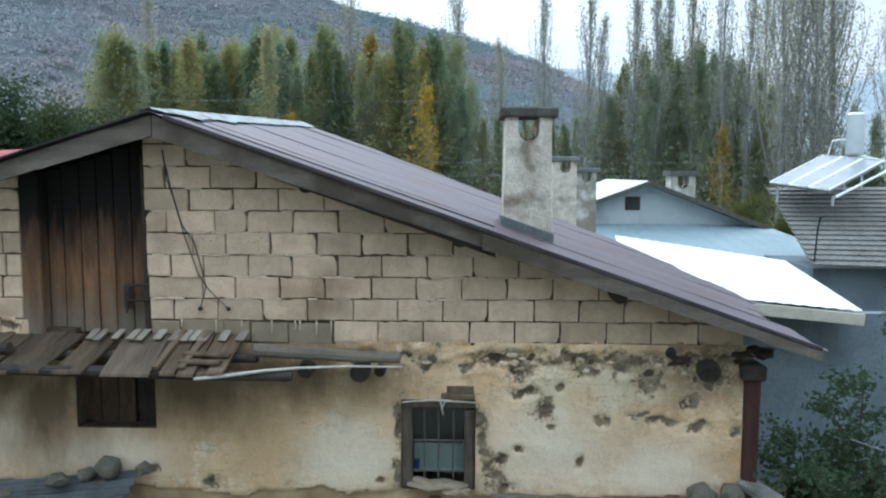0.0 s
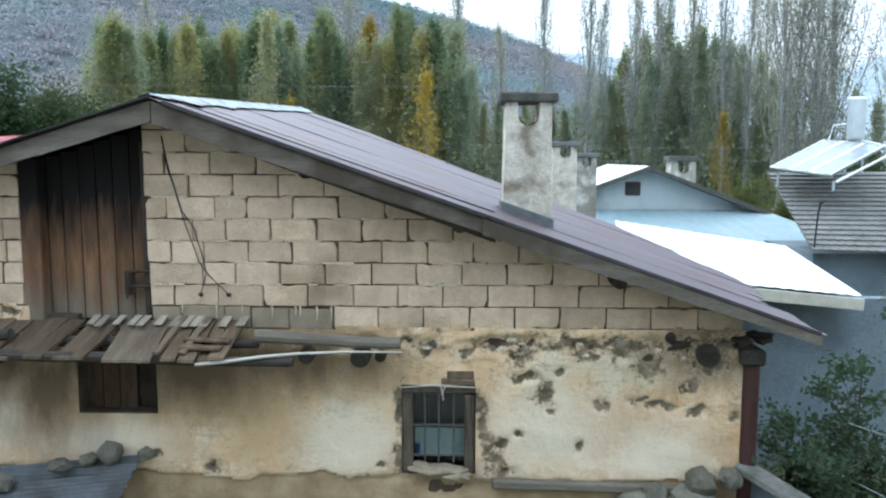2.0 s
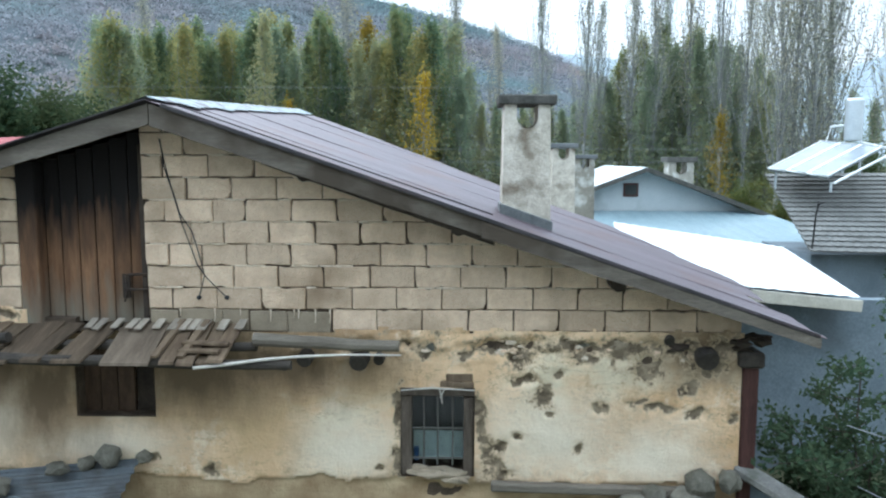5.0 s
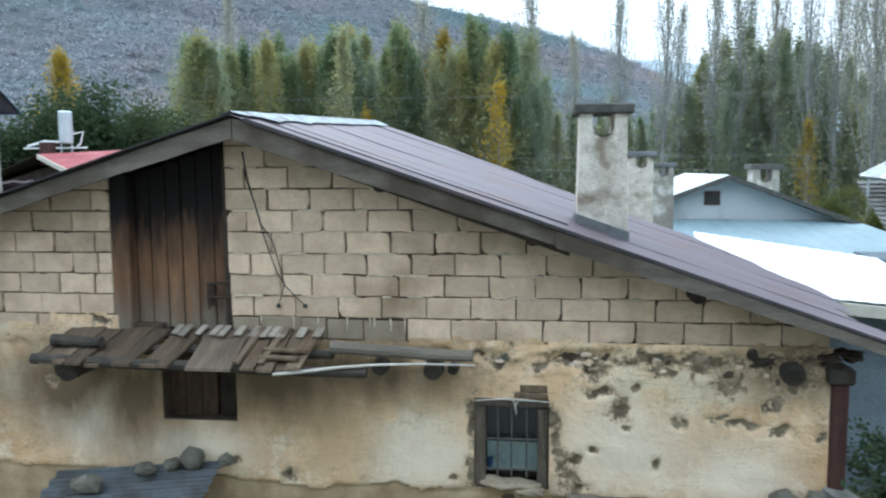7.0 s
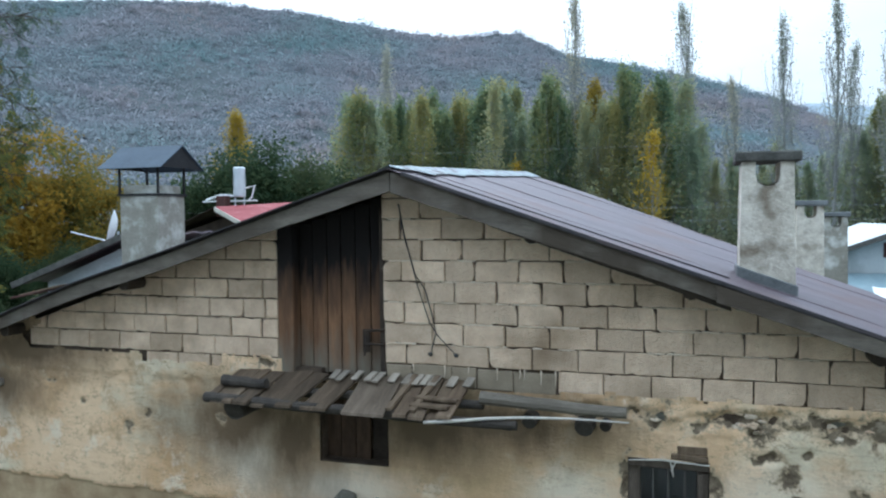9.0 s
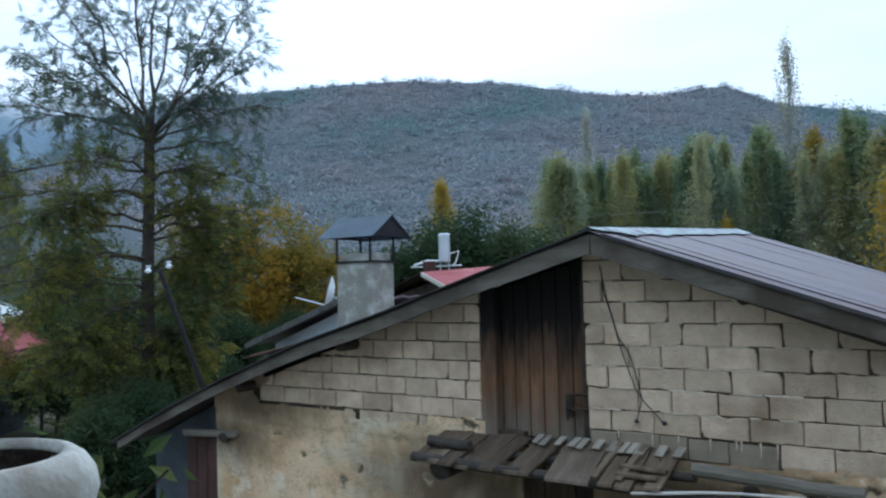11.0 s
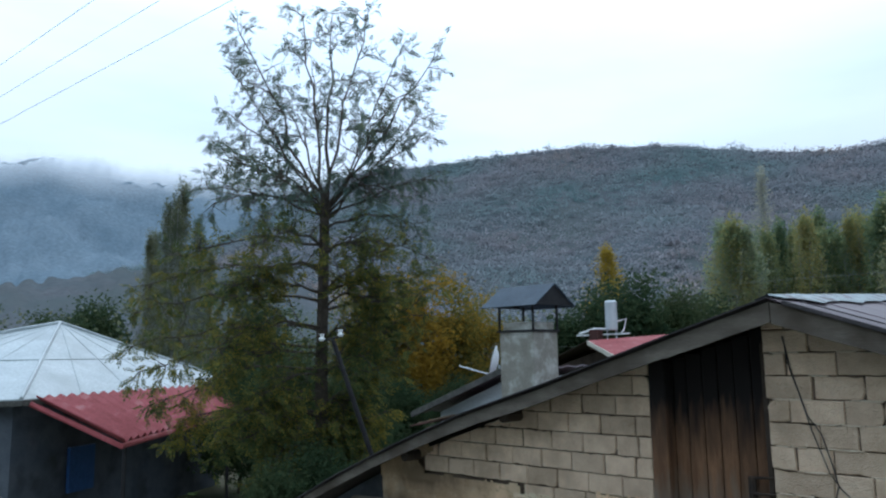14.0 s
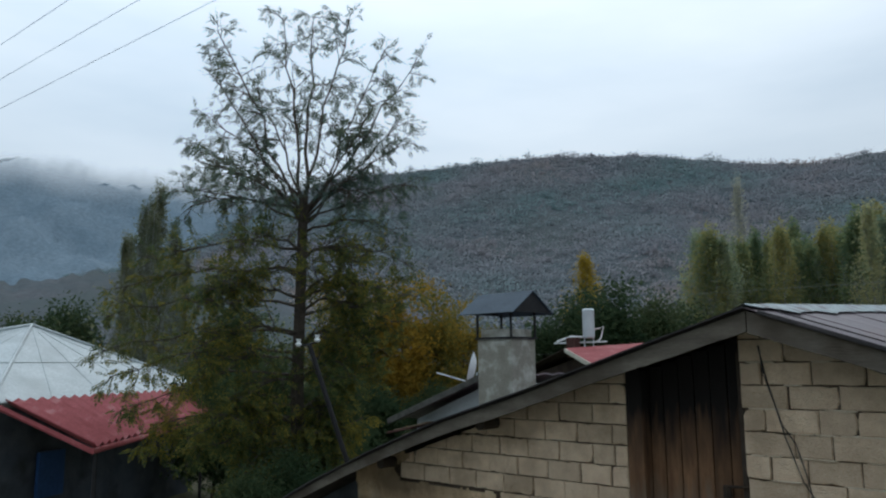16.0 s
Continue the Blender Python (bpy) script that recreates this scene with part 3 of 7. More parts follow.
# ---- the ground and the hills ----
def ground_sheet():
    bm = bmesh.new()
    radii = [0, 8, 16, 25, 40, 60, 90, 140, 220, 400, 900, 2500]
    rings = []
    for r in radii:
        n = 48
        rings.append([bm.verts.new((r * math.cos(k * math.tau / n), r * math.sin(k * math.tau / n), 0.25 * noise.noise(Vector((r * math.cos(k * math.tau / n), r * math.sin(k * math.tau / n), 0)) * 0.07) * min(1, r / 20) - 0.2)) for k in range(n)] if r else None)
    hub = bm.verts.new((0, 0, -0.2))
    for k in range(48):
        bm.faces.new((hub, rings[1][k], rings[1][(k + 1) % 48]))
    for a, b in zip(rings[1:], rings[2:]):
        for k in range(48):
            bm.faces.new((a[k], b[k], b[(k + 1) % 48], a[(k + 1) % 48]))
    tagged(part("ground", bm, M_GROUND), "brown autumn ground with worn grass", "ground", kind="structure")


def hill(name, skyline, near, far, mat, label, rough, fine, columns=420, rows=46, scrub=0):
    """A slope seen from the balcony: its crest as (azimuth in degrees, rise over run) at the distance far."""
    az = np.linspace(skyline[0][0], skyline[-1][0], columns)
    crest = np.interp(az, [s[0] for s in skyline], [s[1] for s in skyline])
    def height(f, c, v):
        z = (4.4 + c * far) * (0.35 * min(f, 1) + 0.65 * min(f, 1) ** 1.6)
        return z + rough * noise.fractal(v * 0.011, 1.0, 2.0, 4) * min(f, 1) * (1 - 0.85 * min(f, 1)) * 2

    bm = bmesh.new()
    grid = []
    for i in range(rows):
        f = i / (rows - 3)
        r = near + (far - near) * min(f, 1.0) + (60 if f > 1 else 0)
        line = []
        for a, c in zip(az, crest):
            x, y = 0.2 + r * math.sin(radians(a)), -6.6 + r * math.cos(radians(a))
            v = Vector((x, y, 0))
            z = height(f, c, v)
            z += fine * abs(noise.noise(v * 0.16)) + fine * 0.6 * noise.noise(v * 0.4)
            if f > 1:
                z += 25 if mat == M_MISTY else -45
            line.append(bm.verts.new((x, y, z - (1.5 if i == 0 else 0))))
        grid.append(line)
    for a, b in zip(grid, grid[1:]):
        for k in range(columns - 1):
            bm.faces.new((a[k], a[k + 1], b[k + 1], b[k]))
    made = tagged(part(name, bm, mat, smooth=True), label, "hill", kind="structure")
    if scrub:
        rnd, spots = random.Random(41), []
        for _ in range(scrub):
            f = math.sqrt(rnd.uniform(0.02, 1.0))
            a = rnd.uniform(skyline[0][0], skyline[-1][0])
            r = near + (far - near) * f
            c = float(np.interp(a, [s[0] for s in skyline], [s[1] for s in skyline]))
            v = Vector((0.2 + r * math.sin(radians(a)), -6.6 + r * math.cos(radians(a)), 0))
            if noise.noise(v * 0.02) + rnd.uniform(-0.5, 0.5) < -0.45:
                continue
            z = height(f, c, v)
            s = rnd.uniform(0.9, 2.0)
            for _k in range(12):
                spots.append((v.x + rnd.gauss(0, s), v.y + rnd.gauss(0, s), z + abs(rnd.gauss(0, s * 0.8)) + 0.3))
        # fuller bushes dotted over the slope and along the crest
        for k in range(620):
            f = 1.0 if k < 50 else rnd.uniform(0.3, 0.99)
            a = rnd.uniform(skyline[0][0], skyline[-1][0])
            r = near + (far - near) * f
            c = float(np.interp(a, [s[0] for s in skyline], [s[1] for s in skyline]))
            v = Vector((0.2 + r * math.sin(radians(a)), -6.6 + r * math.cos(radians(a)), 0))
            z, s = height(f, c, v), rnd.uniform(1.0, 2.4)
            spots += [(v.x + rnd.gauss(0, s), v.y + rnd.gauss(0, s), z + s * 0.8 + rnd.gauss(0, s * 0.6)) for _k in range(70)]
        bushes = mesh_object("hill_scrub", leaves_mesh("hill_scrub", spots, 1.05, 0.85, 77), L_HILL_HAZED)
        tagged(bushes, "leafless scrub covering the hillside, haze put into its grey-brown", "scrub", kind="stuff")
    return made


ground_sheet()
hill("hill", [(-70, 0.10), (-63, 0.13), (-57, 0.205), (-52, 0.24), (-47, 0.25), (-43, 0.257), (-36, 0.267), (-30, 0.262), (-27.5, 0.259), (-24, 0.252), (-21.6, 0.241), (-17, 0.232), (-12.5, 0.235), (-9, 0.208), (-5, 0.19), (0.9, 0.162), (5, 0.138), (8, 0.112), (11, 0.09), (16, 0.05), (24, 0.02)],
     170, 520, M_HILL_HAZED, "wooded hillside in late autumn, haze put into its grey and brown", 7, 1.3, scrub=26000)
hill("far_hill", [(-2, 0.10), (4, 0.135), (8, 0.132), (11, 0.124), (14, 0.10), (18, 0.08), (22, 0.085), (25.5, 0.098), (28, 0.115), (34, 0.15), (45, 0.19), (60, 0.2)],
     600, 1150, M_HILL_FAR, "ridge behind the valley, pale haze put into its colour", 20, 4, 260, 30)
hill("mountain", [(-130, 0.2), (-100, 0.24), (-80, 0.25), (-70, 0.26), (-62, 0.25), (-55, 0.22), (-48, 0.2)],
     420, 1000, M_MISTY, "wooded mountain with blue haze in its colour, top in low cloud", 40, 6, 300, 40)
hill("low_hill", [(-100, 0.09), (-80, 0.085), (-72, 0.092), (-66, 0.115), (-62, 0.118), (-57, 0.105), (-52, 0.07)],
     120, 300, M_HILL_HAZED, "low dark wooded slope at the valley's edge", 8, 2.5, 160, 24)


# ---- the old house ----
house = thing("old_house", "old house with cream plaster, block gable and maroon sheet roof", "house")
APEX_X, APEX_Z, EAVES_Y = -2.41, 4.80, -0.35


def roof_right(x):
    return APEX_Z - 0.346 * (x - APEX_X)


def roof_left(x):
    if x > APEX_X:
        return APEX_Z + 0.17 * (x - APEX_X)
    return float(np.interp(x, (-9.6, -9.17, -8.7, -7.64, -6.6, -5.86, -4.87, -3.95, APEX_X), (2.22, 2.42, 2.645, 3.095, 3.49, 3.745, 4.03, 4.325, APEX_Z)))


def under_roof(x):
    return min(roof_left(x), roof_right(x)) - 0.06


def ellipse_mask(x, z, spots):
    best = 0.0
    for cx, cz, rx, rz in spots:
        d = math.hypot((x - cx) / rx, (z - cz) / rz)
        best = max(best, 1.0 - 0.5 * d)
    return max(0.0, best)


LOST = [(-0.15, 2.64, 0.07, 0.10), (0.68, 2.59, 0.13, 0.12), (0.92, 2.22, 0.09, 0.11), (1.10, 2.70, 0.07, 0.06), (1.84, 2.48, 0.15, 0.12), (1.56, 2.64, 0.06, 0.13),
        (2.21, 2.33, 0.09, 0.11), (2.36, 2.54, 0.17, 0.12), (2.58, 2.04, 0.04, 0.045), (1.41, 2.13, 0.07, 0.05), (1.94, 2.13, 0.2, 0.03), (2.29, 2.09, 0.11, 0.05),
        (0.68, 1.85, 0.045, 0.03), (-0.34, 2.70, 0.06, 0.03), (-2.1, 1.51, 0.08, 0.06), (0.42, 1.72, 0.06, 0.13), (0.48, 1.58, 0.10, 0.14), (0.05, 1.33, 0.32, 0.1),
        (-4.42, 2.33, 0.05, 0.07), (-5.35, 2.30, 0.05, 0.05), (-5.6, 2.17, 0.04, 0.07), (-6.2, 2.42, 0.05, 0.03), (-3.9, 2.92, 0.08, 0.05), (-2.62, 1.62, 0.07, 0.05), (1.2, 1.75, 0.05, 0.06),
        (0.74, 2.38, 0.12, 0.05), (2.5, 2.7, 0.2, 0.1), (-4.85, 2.78, 0.06, 0.02), (-6.6, 2.6, 0.05, 0.025),
        (-0.39, 2.05, 0.045, 0.28), (-0.4, 1.6, 0.05, 0.2), (0.33, 2.12, 0.05, 0.12), (0.37, 1.9, 0.05, 0.2), (0.52, 1.75, 0.05, 0.07), (0.58, 1.5, 0.08, 0.06), (-0.55, 1.55, 0.045, 0.045), (1.3, 2.58, 0.12, 0.035), (0.2, 2.62, 0.1, 0.04), (1.05, 2.42, 0.06, 0.03), (1.75, 2.2, 0.12, 0.02), (0.95, 2.05, 0.04, 0.03)]
# stain patches; those beneath the ledge also hold its shade as colour
STAIN_SHADE = [(-4.35, 2.3, 0.8, 0.4), (-3.6, 2.2, 0.5, 0.5), (-2.2, 2.4, 0.8, 0.35), (-6.8, 2.95, 1.0, 0.3), (-2.9, 2.45, 1.1, 0.35), (-1.5, 2.5, 1.0, 0.3), (2.35, 2.65, 0.5, 0.3), (-7.3, 2.5, 0.5, 0.3), (-4.0, 2.4, 0.4, 0.3), (0.1, 1.3, 0.6, 0.2)]


def lower_edge(x):
    return 1.47 + 0.05 * noise.noise(Vector((x * 1.3, 3, 0))) + 0.05 * noise.noise(Vector((x * 4.1, 8, 0))) - (0.07 if x > 0.3 else 0.0) + 0.04 * math.sin(x * 0.8)


WASH = [(-3.1, 1.75, 0.75, 0.22), (-0.85, 1.72, 0.5, 0.3), (1.0, 1.85, 0.75, 0.35), (1.9, 1.7, 0.5, 0.3), (-4.1, 1.95, 0.4, 0.35)]
OCHRE = [(-1.68, 1.98, 0.42, 0.42), (-2.2, 2.25, 0.4, 0.3), (-0.7, 2.35, 0.3, 0.2)]


def plaster_wall():
    """The lower wall as one relief of worn plaster, with the window and the hatch let through it."""
    holes = [(-0.37, 0.30, 1.47, 2.30), (-3.31, -2.59, 2.0, 2.72)]
    xs = sorted(set([round(-7.70 + 0.03 * i, 3) for i in range(346)] + [h for o in holes for h in o[:2]] + [2.655]))
    zs = sorted(set([round(-0.2 + 0.1 * i, 3) for i in range(13)] + [round(1.1 + 0.027 * i, 3) for i in range(84)] + [h for o in holes for h in o[2:]]))
    verts, faces, loss, stain_shade, low, wash, ochre = [], [], [], [], [], [], []
    for z in zs:
        for x in xs:
            v = Vector((x, 0, z))
            band = 0.50 * max(0.0, 1 - abs(z - 2.67) / 0.24) if x > -0.9 else 0.18 * max(0.0, 1 - abs(z - 2.7) / 0.15)
            spot = ellipse_mask(x + 0.05 * noise.noise(v * 7) + 0.03 * noise.noise(v * 19), z + 0.045 * noise.noise(v * 8 + Vector((5, 0, 0))) + 0.025 * noise.noise(v * 21 + Vector((0, 3, 0))), LOST)
            k = max(0.8 * spot, band + 0.3 * noise.noise(v * 4.3) * (band > 0.02))
            under = 1.0 if z < lower_edge(x) else 0.0
            y = 0.018 * noise.noise(v * 1.1) + 0.008 * noise.noise(v * 5) + 0.03 * max(0, min(1, (k - 0.3) * 3)) + 0.022 * under
            rubble = max(0.0, 1 - abs(z - 2.66) / 0.22) * (1.0 if x > -0.9 else 0.35)
            y += rubble * (0.055 * noise.noise(v * 8) + 0.036 * noise.noise(v * 17)) - 0.012 * (z > 2.72)
            if x < -6.75 and z > 2.88:
                y -= 0.022
            verts.append((x, y - 0.012, z))
            loss.append(k)
            stain_shade.append(ellipse_mask(x, z, STAIN_SHADE))
            low.append(under)
            wash.append(ellipse_mask(x, z, WASH)), ochre.append(ellipse_mask(x, z, OCHRE))
    w = len(xs)
    for j in range(len(zs) - 1):
        for i in range(w - 1):
            cx, cz = (xs[i] + xs[i + 1]) / 2, (zs[j] + zs[j + 1]) / 2
            if any(a < cx < b and c < cz < d for a, b, c, d in holes):
                continue
            top = (under_roof(cx) if cx < -6.9 + 0.25 * noise.noise(Vector((0, cz * 6, 2))) else (2.97 if cx < -5.4 else 2.9 if cx < -4.4 else 3.0)) if cx < -3.7 else (2.80 if cx < -0.95 else 2.835)
            if cz > top + 0.035 * noise.noise(Vector((cx * 5, 1, 0))) + 0.02 * noise.noise(Vector((cx * 17, 4, 0))):
                continue
            faces.append((j * w + i, j * w + i + 1, (j + 1) * w + i + 1, (j + 1) * w + i))
    data = bpy.data.meshes.new("plaster_wall")
    data.from_pydata(verts, [], faces)
    for key, values in (("loss", loss), ("stain_shade", stain_shade), ("lower", low), ("limewash", wash), ("ochre", ochre)):
        data.attributes.new(key, "FLOAT", "POINT").data.foreach_set("value", values)
    for p in data.polygons:
        p.use_smooth = True
    wall = mesh_object("plaster_wall", data, M_PLASTER, house, "cream limewashed mud plaster, flaked and stained")
    # the thickness behind it, left open at the hatch and the window
    bm = bmesh.new()
    for x0, x1, z0, z1 in [(-7.7, -3.31, -0.2, 2.9), (-3.31, -2.59, -0.2, 2.0), (-2.59, -0.37, -0.2, 2.78), (-0.37, 0.30, -0.2, 1.47), (-0.37, 0.30, 2.30, 2.78), (0.30, 2.65, -0.2, 2.78), (-3.31, -2.59, 2.72, 2.78)]:
        box(bm, x0, x1, 0.035, 0.45, z0, z1)
    part("wall_core", bm, M_MORTAR, house, "brown mud wall core")
    return wall


plaster_wall()

# the block gable: dark mortar behind, and each block on its own
bm = bmesh.new()
prism(bm, below([(-2.62, 2.78), (2.62, 2.78), (2.62, 5), (-2.62, 5)], lambda x: roof_right(x) - 0.06), 0.014, 0.2)
prism(bm, below([(-7.6, 2.86), (-3.76, 2.86), (-3.76, 5), (-7.6, 5)], lambda x: 4.75 - 0.335 * (APEX_X - x)), 0.014, 0.2)
gable = part("gable_wall", bm, M_MORTAR, house, "wall of pumice blocks with dark open joints")
ROW_F, ROW_H = 3.2, 0.195
ROWS = {-1: [-0.97, -0.575], 0: [-2.62, -2.40, -2.0], 1: [-2.62, -2.135, -1.84], 2: [-2.63, -2.415, -2.125, -1.725], 3: [-2.63, -2.215, -1.92, -1.52], 4: [-2.63, -2.44, -2.01, -1.725, -1.32],
        5: [-2.64, -2.24, -1.845], 6: [-2.64, -2.45, -2.045, -1.635], 7: [-2.64, -2.26, -1.86], 8: [-2.64, -2.45, -2.05]}
LEFT = {-1: [-4.30, -4.55, -4.95, -5.35], 0: [-3.76, -4.1, -4.5], 1: [-3.76, -3.95, -4.3], 2: [-3.76, -3.9, -4.15, -4.55], 3: [-3.76, -3.93, -4.33], 4: [-3.76, -4.15], 5: [-3.76, -3.95, -4.35], 6: [-3.76, -4.15], 7: [-3.76, -4.0]}


def block(x0, x1, z0, z1, line):
    """One hand-laid pumice block with wavering, crumbled edges, cut off under the roof."""
    gap, bed = rng.uniform(0.002, 0.008), rng.uniform(0.001, 0.005)
    poly = below([(x0 + gap, z0 + bed), (x1 - gap, z0 + bed), (x1 - gap, z1 - bed), (x0 + gap, z1 - bed)], line)
    if len(poly) < 3 or max(p[0] for p in poly) - min(p[0] for p in poly) < 0.05 or max(p[1] for p in poly) - min(p[1] for p in poly) < 0.03:
        return
    edge = []
    cx, cz = (x0 + x1) / 2, (z0 + z1) / 2
    for (ax, az_), (bx, bz) in zip(poly, poly[1:] + poly[:1]):
        n = max(2, int(math.hypot(bx - ax, bz - az_) / 0.055))
        chip = rng.uniform(0.010, 0.028) if rng.random() < 0.16 else 0.001
        for i in range(n):
            f = i / n
            px, pz = ax + (bx - ax) * f, az_ + (bz - az_) * f
            wear = chip if i == 0 else (rng.uniform(0.008, 0.018) if rng.random() < 0.08 else rng.uniform(0, 0.004))
            d = math.hypot(cx - px, cz - pz) or 1.0
            sx, sz = (cx - px) / d, (cz - pz) / d
            edge.append((px + wear * (sx if i == 0 else 0.3 * sx), pz + wear * (sz if i == 0 else math.copysign(0.9, sz) if abs(bx - ax) > abs(bz - az_) else 0.2 * sz)))
    bm = bmesh.new()
    prism(bm, edge, rng.uniform(-0.016, 0.003), 0.17, 0.007, 0.0015)
    part("block", bm, M_BLOCK, gable)


for row, cuts in ROWS.items():
    cuts = list(cuts)
    while cuts[-1] < 2.62:
        cuts.append(cuts[-1] + 0.4 + rng.uniform(-0.008, 0.008))
    cuts[-1] = min(cuts[-1], 2.64)
    sag = 0.012
    for x0, x1 in zip(cuts, cuts[1:]):
        if x1 - x0 > 0.05:
            z1 = ROW_F + ROW_H * row + sag * (x0 + 0.6) / 3
            block(x0, x1, z1 - ROW_H, z1, lambda x: roof_right(x) - 0.07)
for row, cuts in LEFT.items():
    cuts = list(cuts)
    while row >= 0 and cuts[-1] > -7.6:
        cuts.append(cuts[-1] - 0.4 + rng.uniform(-0.01, 0.01))
    z1 = ROW_F + ROW_H * row - 0.015
    for x1, x0 in zip(cuts, cuts[1:]):
        if row == 0 and x0 < -7.0:
            continue
        block(max(x0, -7.6), x1, z1 - ROW_H, z1, lambda x: 4.755 - 0.335 * (APEX_X - x))
# plaster that laps over the foot of the far blocks
bm = bmesh.new()
for x0, x1, z0, z1 in [(-1.95, -1.72, 2.80, 3.0), (-1.71, -1.38, 2.80, 2.985), (-1.37, -0.985, 2.79, 2.98), (-2.6, -2.35, 2.8, 2.99), (-2.34, -1.96, 2.8, 3.0)]:
    prism(bm, [(x0, z0), (x1, z0), (x1, z1), (x0, z1)], 0.0, 0.15, 0.008, 0.006)
part("cement_patch", bm, M_CEMENT, gable, "brown cement patches smeared over blocks")

# side and back walls close the house
bm = bmesh.new()
box(bm, 2.45, 2.65, 0.45, 4.2, -0.2, 2.75)
box(bm, -7.7, -7.5, 0.45, 6, -0.2, 2.5)
box(bm, -7.5, 1.0, 5.2, 5.4, -0.2, 3.3)
part("back_wall", bm, M_CEMENT, house)
# posts at the corners
bm = bmesh.new()
box(bm, 2.66, 2.80, -0.03, 0.12, 1.0, 2.52, 0.012)
part("corner_post", bm, M_REDWOOD, house, "red-brown painted timber post")
bm = bmesh.new()
box(bm, 2.61, 2.83, -0.08, 0.2, 2.52, 2.66, 0.02)
part("post_cap", bm, M_LOG_DARK, house, "dark rotten timber end")
for i in range(3):
    bm = bmesh.new()
    box(bm, -8.32 + 0.2 * i, -8.13 + 0.2 * i, 0.02, 0.06, 0.0, 2.45, 0.006)
    part("side_board", bm, M_REDWOOD, house, "maroon painted board")
bm = bmesh.new()
prism(bm, [(-9.35, -0.2), (-7.7, -0.2), (-7.7, under_roof(-7.7) - 0.02), (-8.7, under_roof(-8.7) - 0.02), (-9.35, under_roof(-9.35) - 0.02)], 0.3, 0.5)
part("lean_to_wall", bm, M_BLUEWALL_SHADED, house, "blue-grey rendered side wall with eave shade in its colour")
bm = bmesh.new()
beam(bm, (-8.2, -0.12, 2.52), (-7.3, -0.02, 2.55), 0.10, 0.09, 0.02)
part("tie_beam", bm, M_LOG, house, "grey squared beam end")


# the roof
def board(name, a, b, depth, mat, label, y=EAVES_Y, thick=0.035, end=None):
    """A board along the edge of the roof; its top runs from a to b in x and z."""
    bm = bmesh.new()
    n = 14
    top, low = [], []
    for i in range(n + 1):
        x, z = a[0] + (b[0] - a[0]) * i / n, a[1] + (b[1] - a[1]) * i / n
        if b[0] < a[0]:
            z = roof_left(x) - 0.018
        deep = depth + ((end or depth) - depth) * i / n
        w = 0.006 * noise.noise(Vector((x * 2.3, z, 1)))
        top.append((x, z + w)), low.append((x, z - deep + w + 0.008 * noise.noise(Vector((x * 3.3, 4, z)))))
    for i in range(n):
        vs = [(top[i][0], top[i][1]), (top[i + 1][0], top[i + 1][1]), (low[i + 1][0], low[i + 1][1]), (low[i][0], low[i][1])]
        f = [bm.verts.new((x, y, z)) for x, z in vs]
        k = [bm.verts.new((x, y + thick, z)) for x, z in vs]
        bm.faces.new(f)
        bm.faces.new(k[::-1])
        for p in range(4):
            bm.faces.new((f[p], k[p], k[(p + 1) % 4], f[(p + 1) % 4]))
    bmesh.ops.remove_doubles(bm, verts=bm.verts, dist=1e-4)
    return part(name, bm, mat, roof, label)


roof = part("roof", bmesh.new(), M_SOFFIT, house, "maroon metal sheet roof on boards")
board("fascia_board", (APEX_X + 0.005, APEX_Z - 0.02), (0.37, roof_right(0.37) - 0.015), 0.185, M_FASCIA, "grey weathered fascia board", end=0.13)
board("fascia_board", (0.34, roof_right(0.34) - 0.02), (3.16, roof_right(3.16) - 0.005), 0.14, M_FASCIA, "grey weathered fascia board", y=-0.375, end=0.09)
board("fascia_board", (APEX_X - 0.005, APEX_Z - 0.02), (-3.38, roof_left(-3.38) - 0.02), 0.17, M_FASCIA, "grey weathered fascia board", end=0.16)
board("fascia_board", (-3.38, roof_left(-3.38) - 0.03), (-6.3, roof_left(-6.3) - 0.03), 0.15, M_FASCIA, "grey weathered fascia board", end=0.13)
board("fascia_board", (-6.29, roof_left(-6.29) - 0.03), (-9.3, roof_left(-9.3) - 0.03), 0.13, M_FASCIA, "grey weathered fascia board", end=0.10)
board("under_board", (-1.5, roof_right(-1.5) - 0.12), (0.45, roof_right(0.45) - 0.12), 0.075, M_SOFFIT, "dark under board", y=-0.30)


def rise(y):
    """The ridge climbs a little towards the back."""
    return 0.046 * (y - EAVES_Y)


def deck(bm, x0, x1, y0, y1, plane, drop, thick):
    vs = [(x, y, plane(x) - drop - t + rise(y) * (1 if x == APEX_X else 0.8)) for t in (0, thick) for x, y in ((x0, y0), (x1, y0), (x1, y1), (x0, y1))]
    v = [bm.verts.new(p) for p in vs]
    for f in ((0, 1, 2, 3), (7, 6, 5, 4), (0, 4, 5, 1), (1, 5, 6, 2), (2, 6, 7, 3), (3, 7, 4, 0)):
        bm.faces.new([v[i] for i in f])


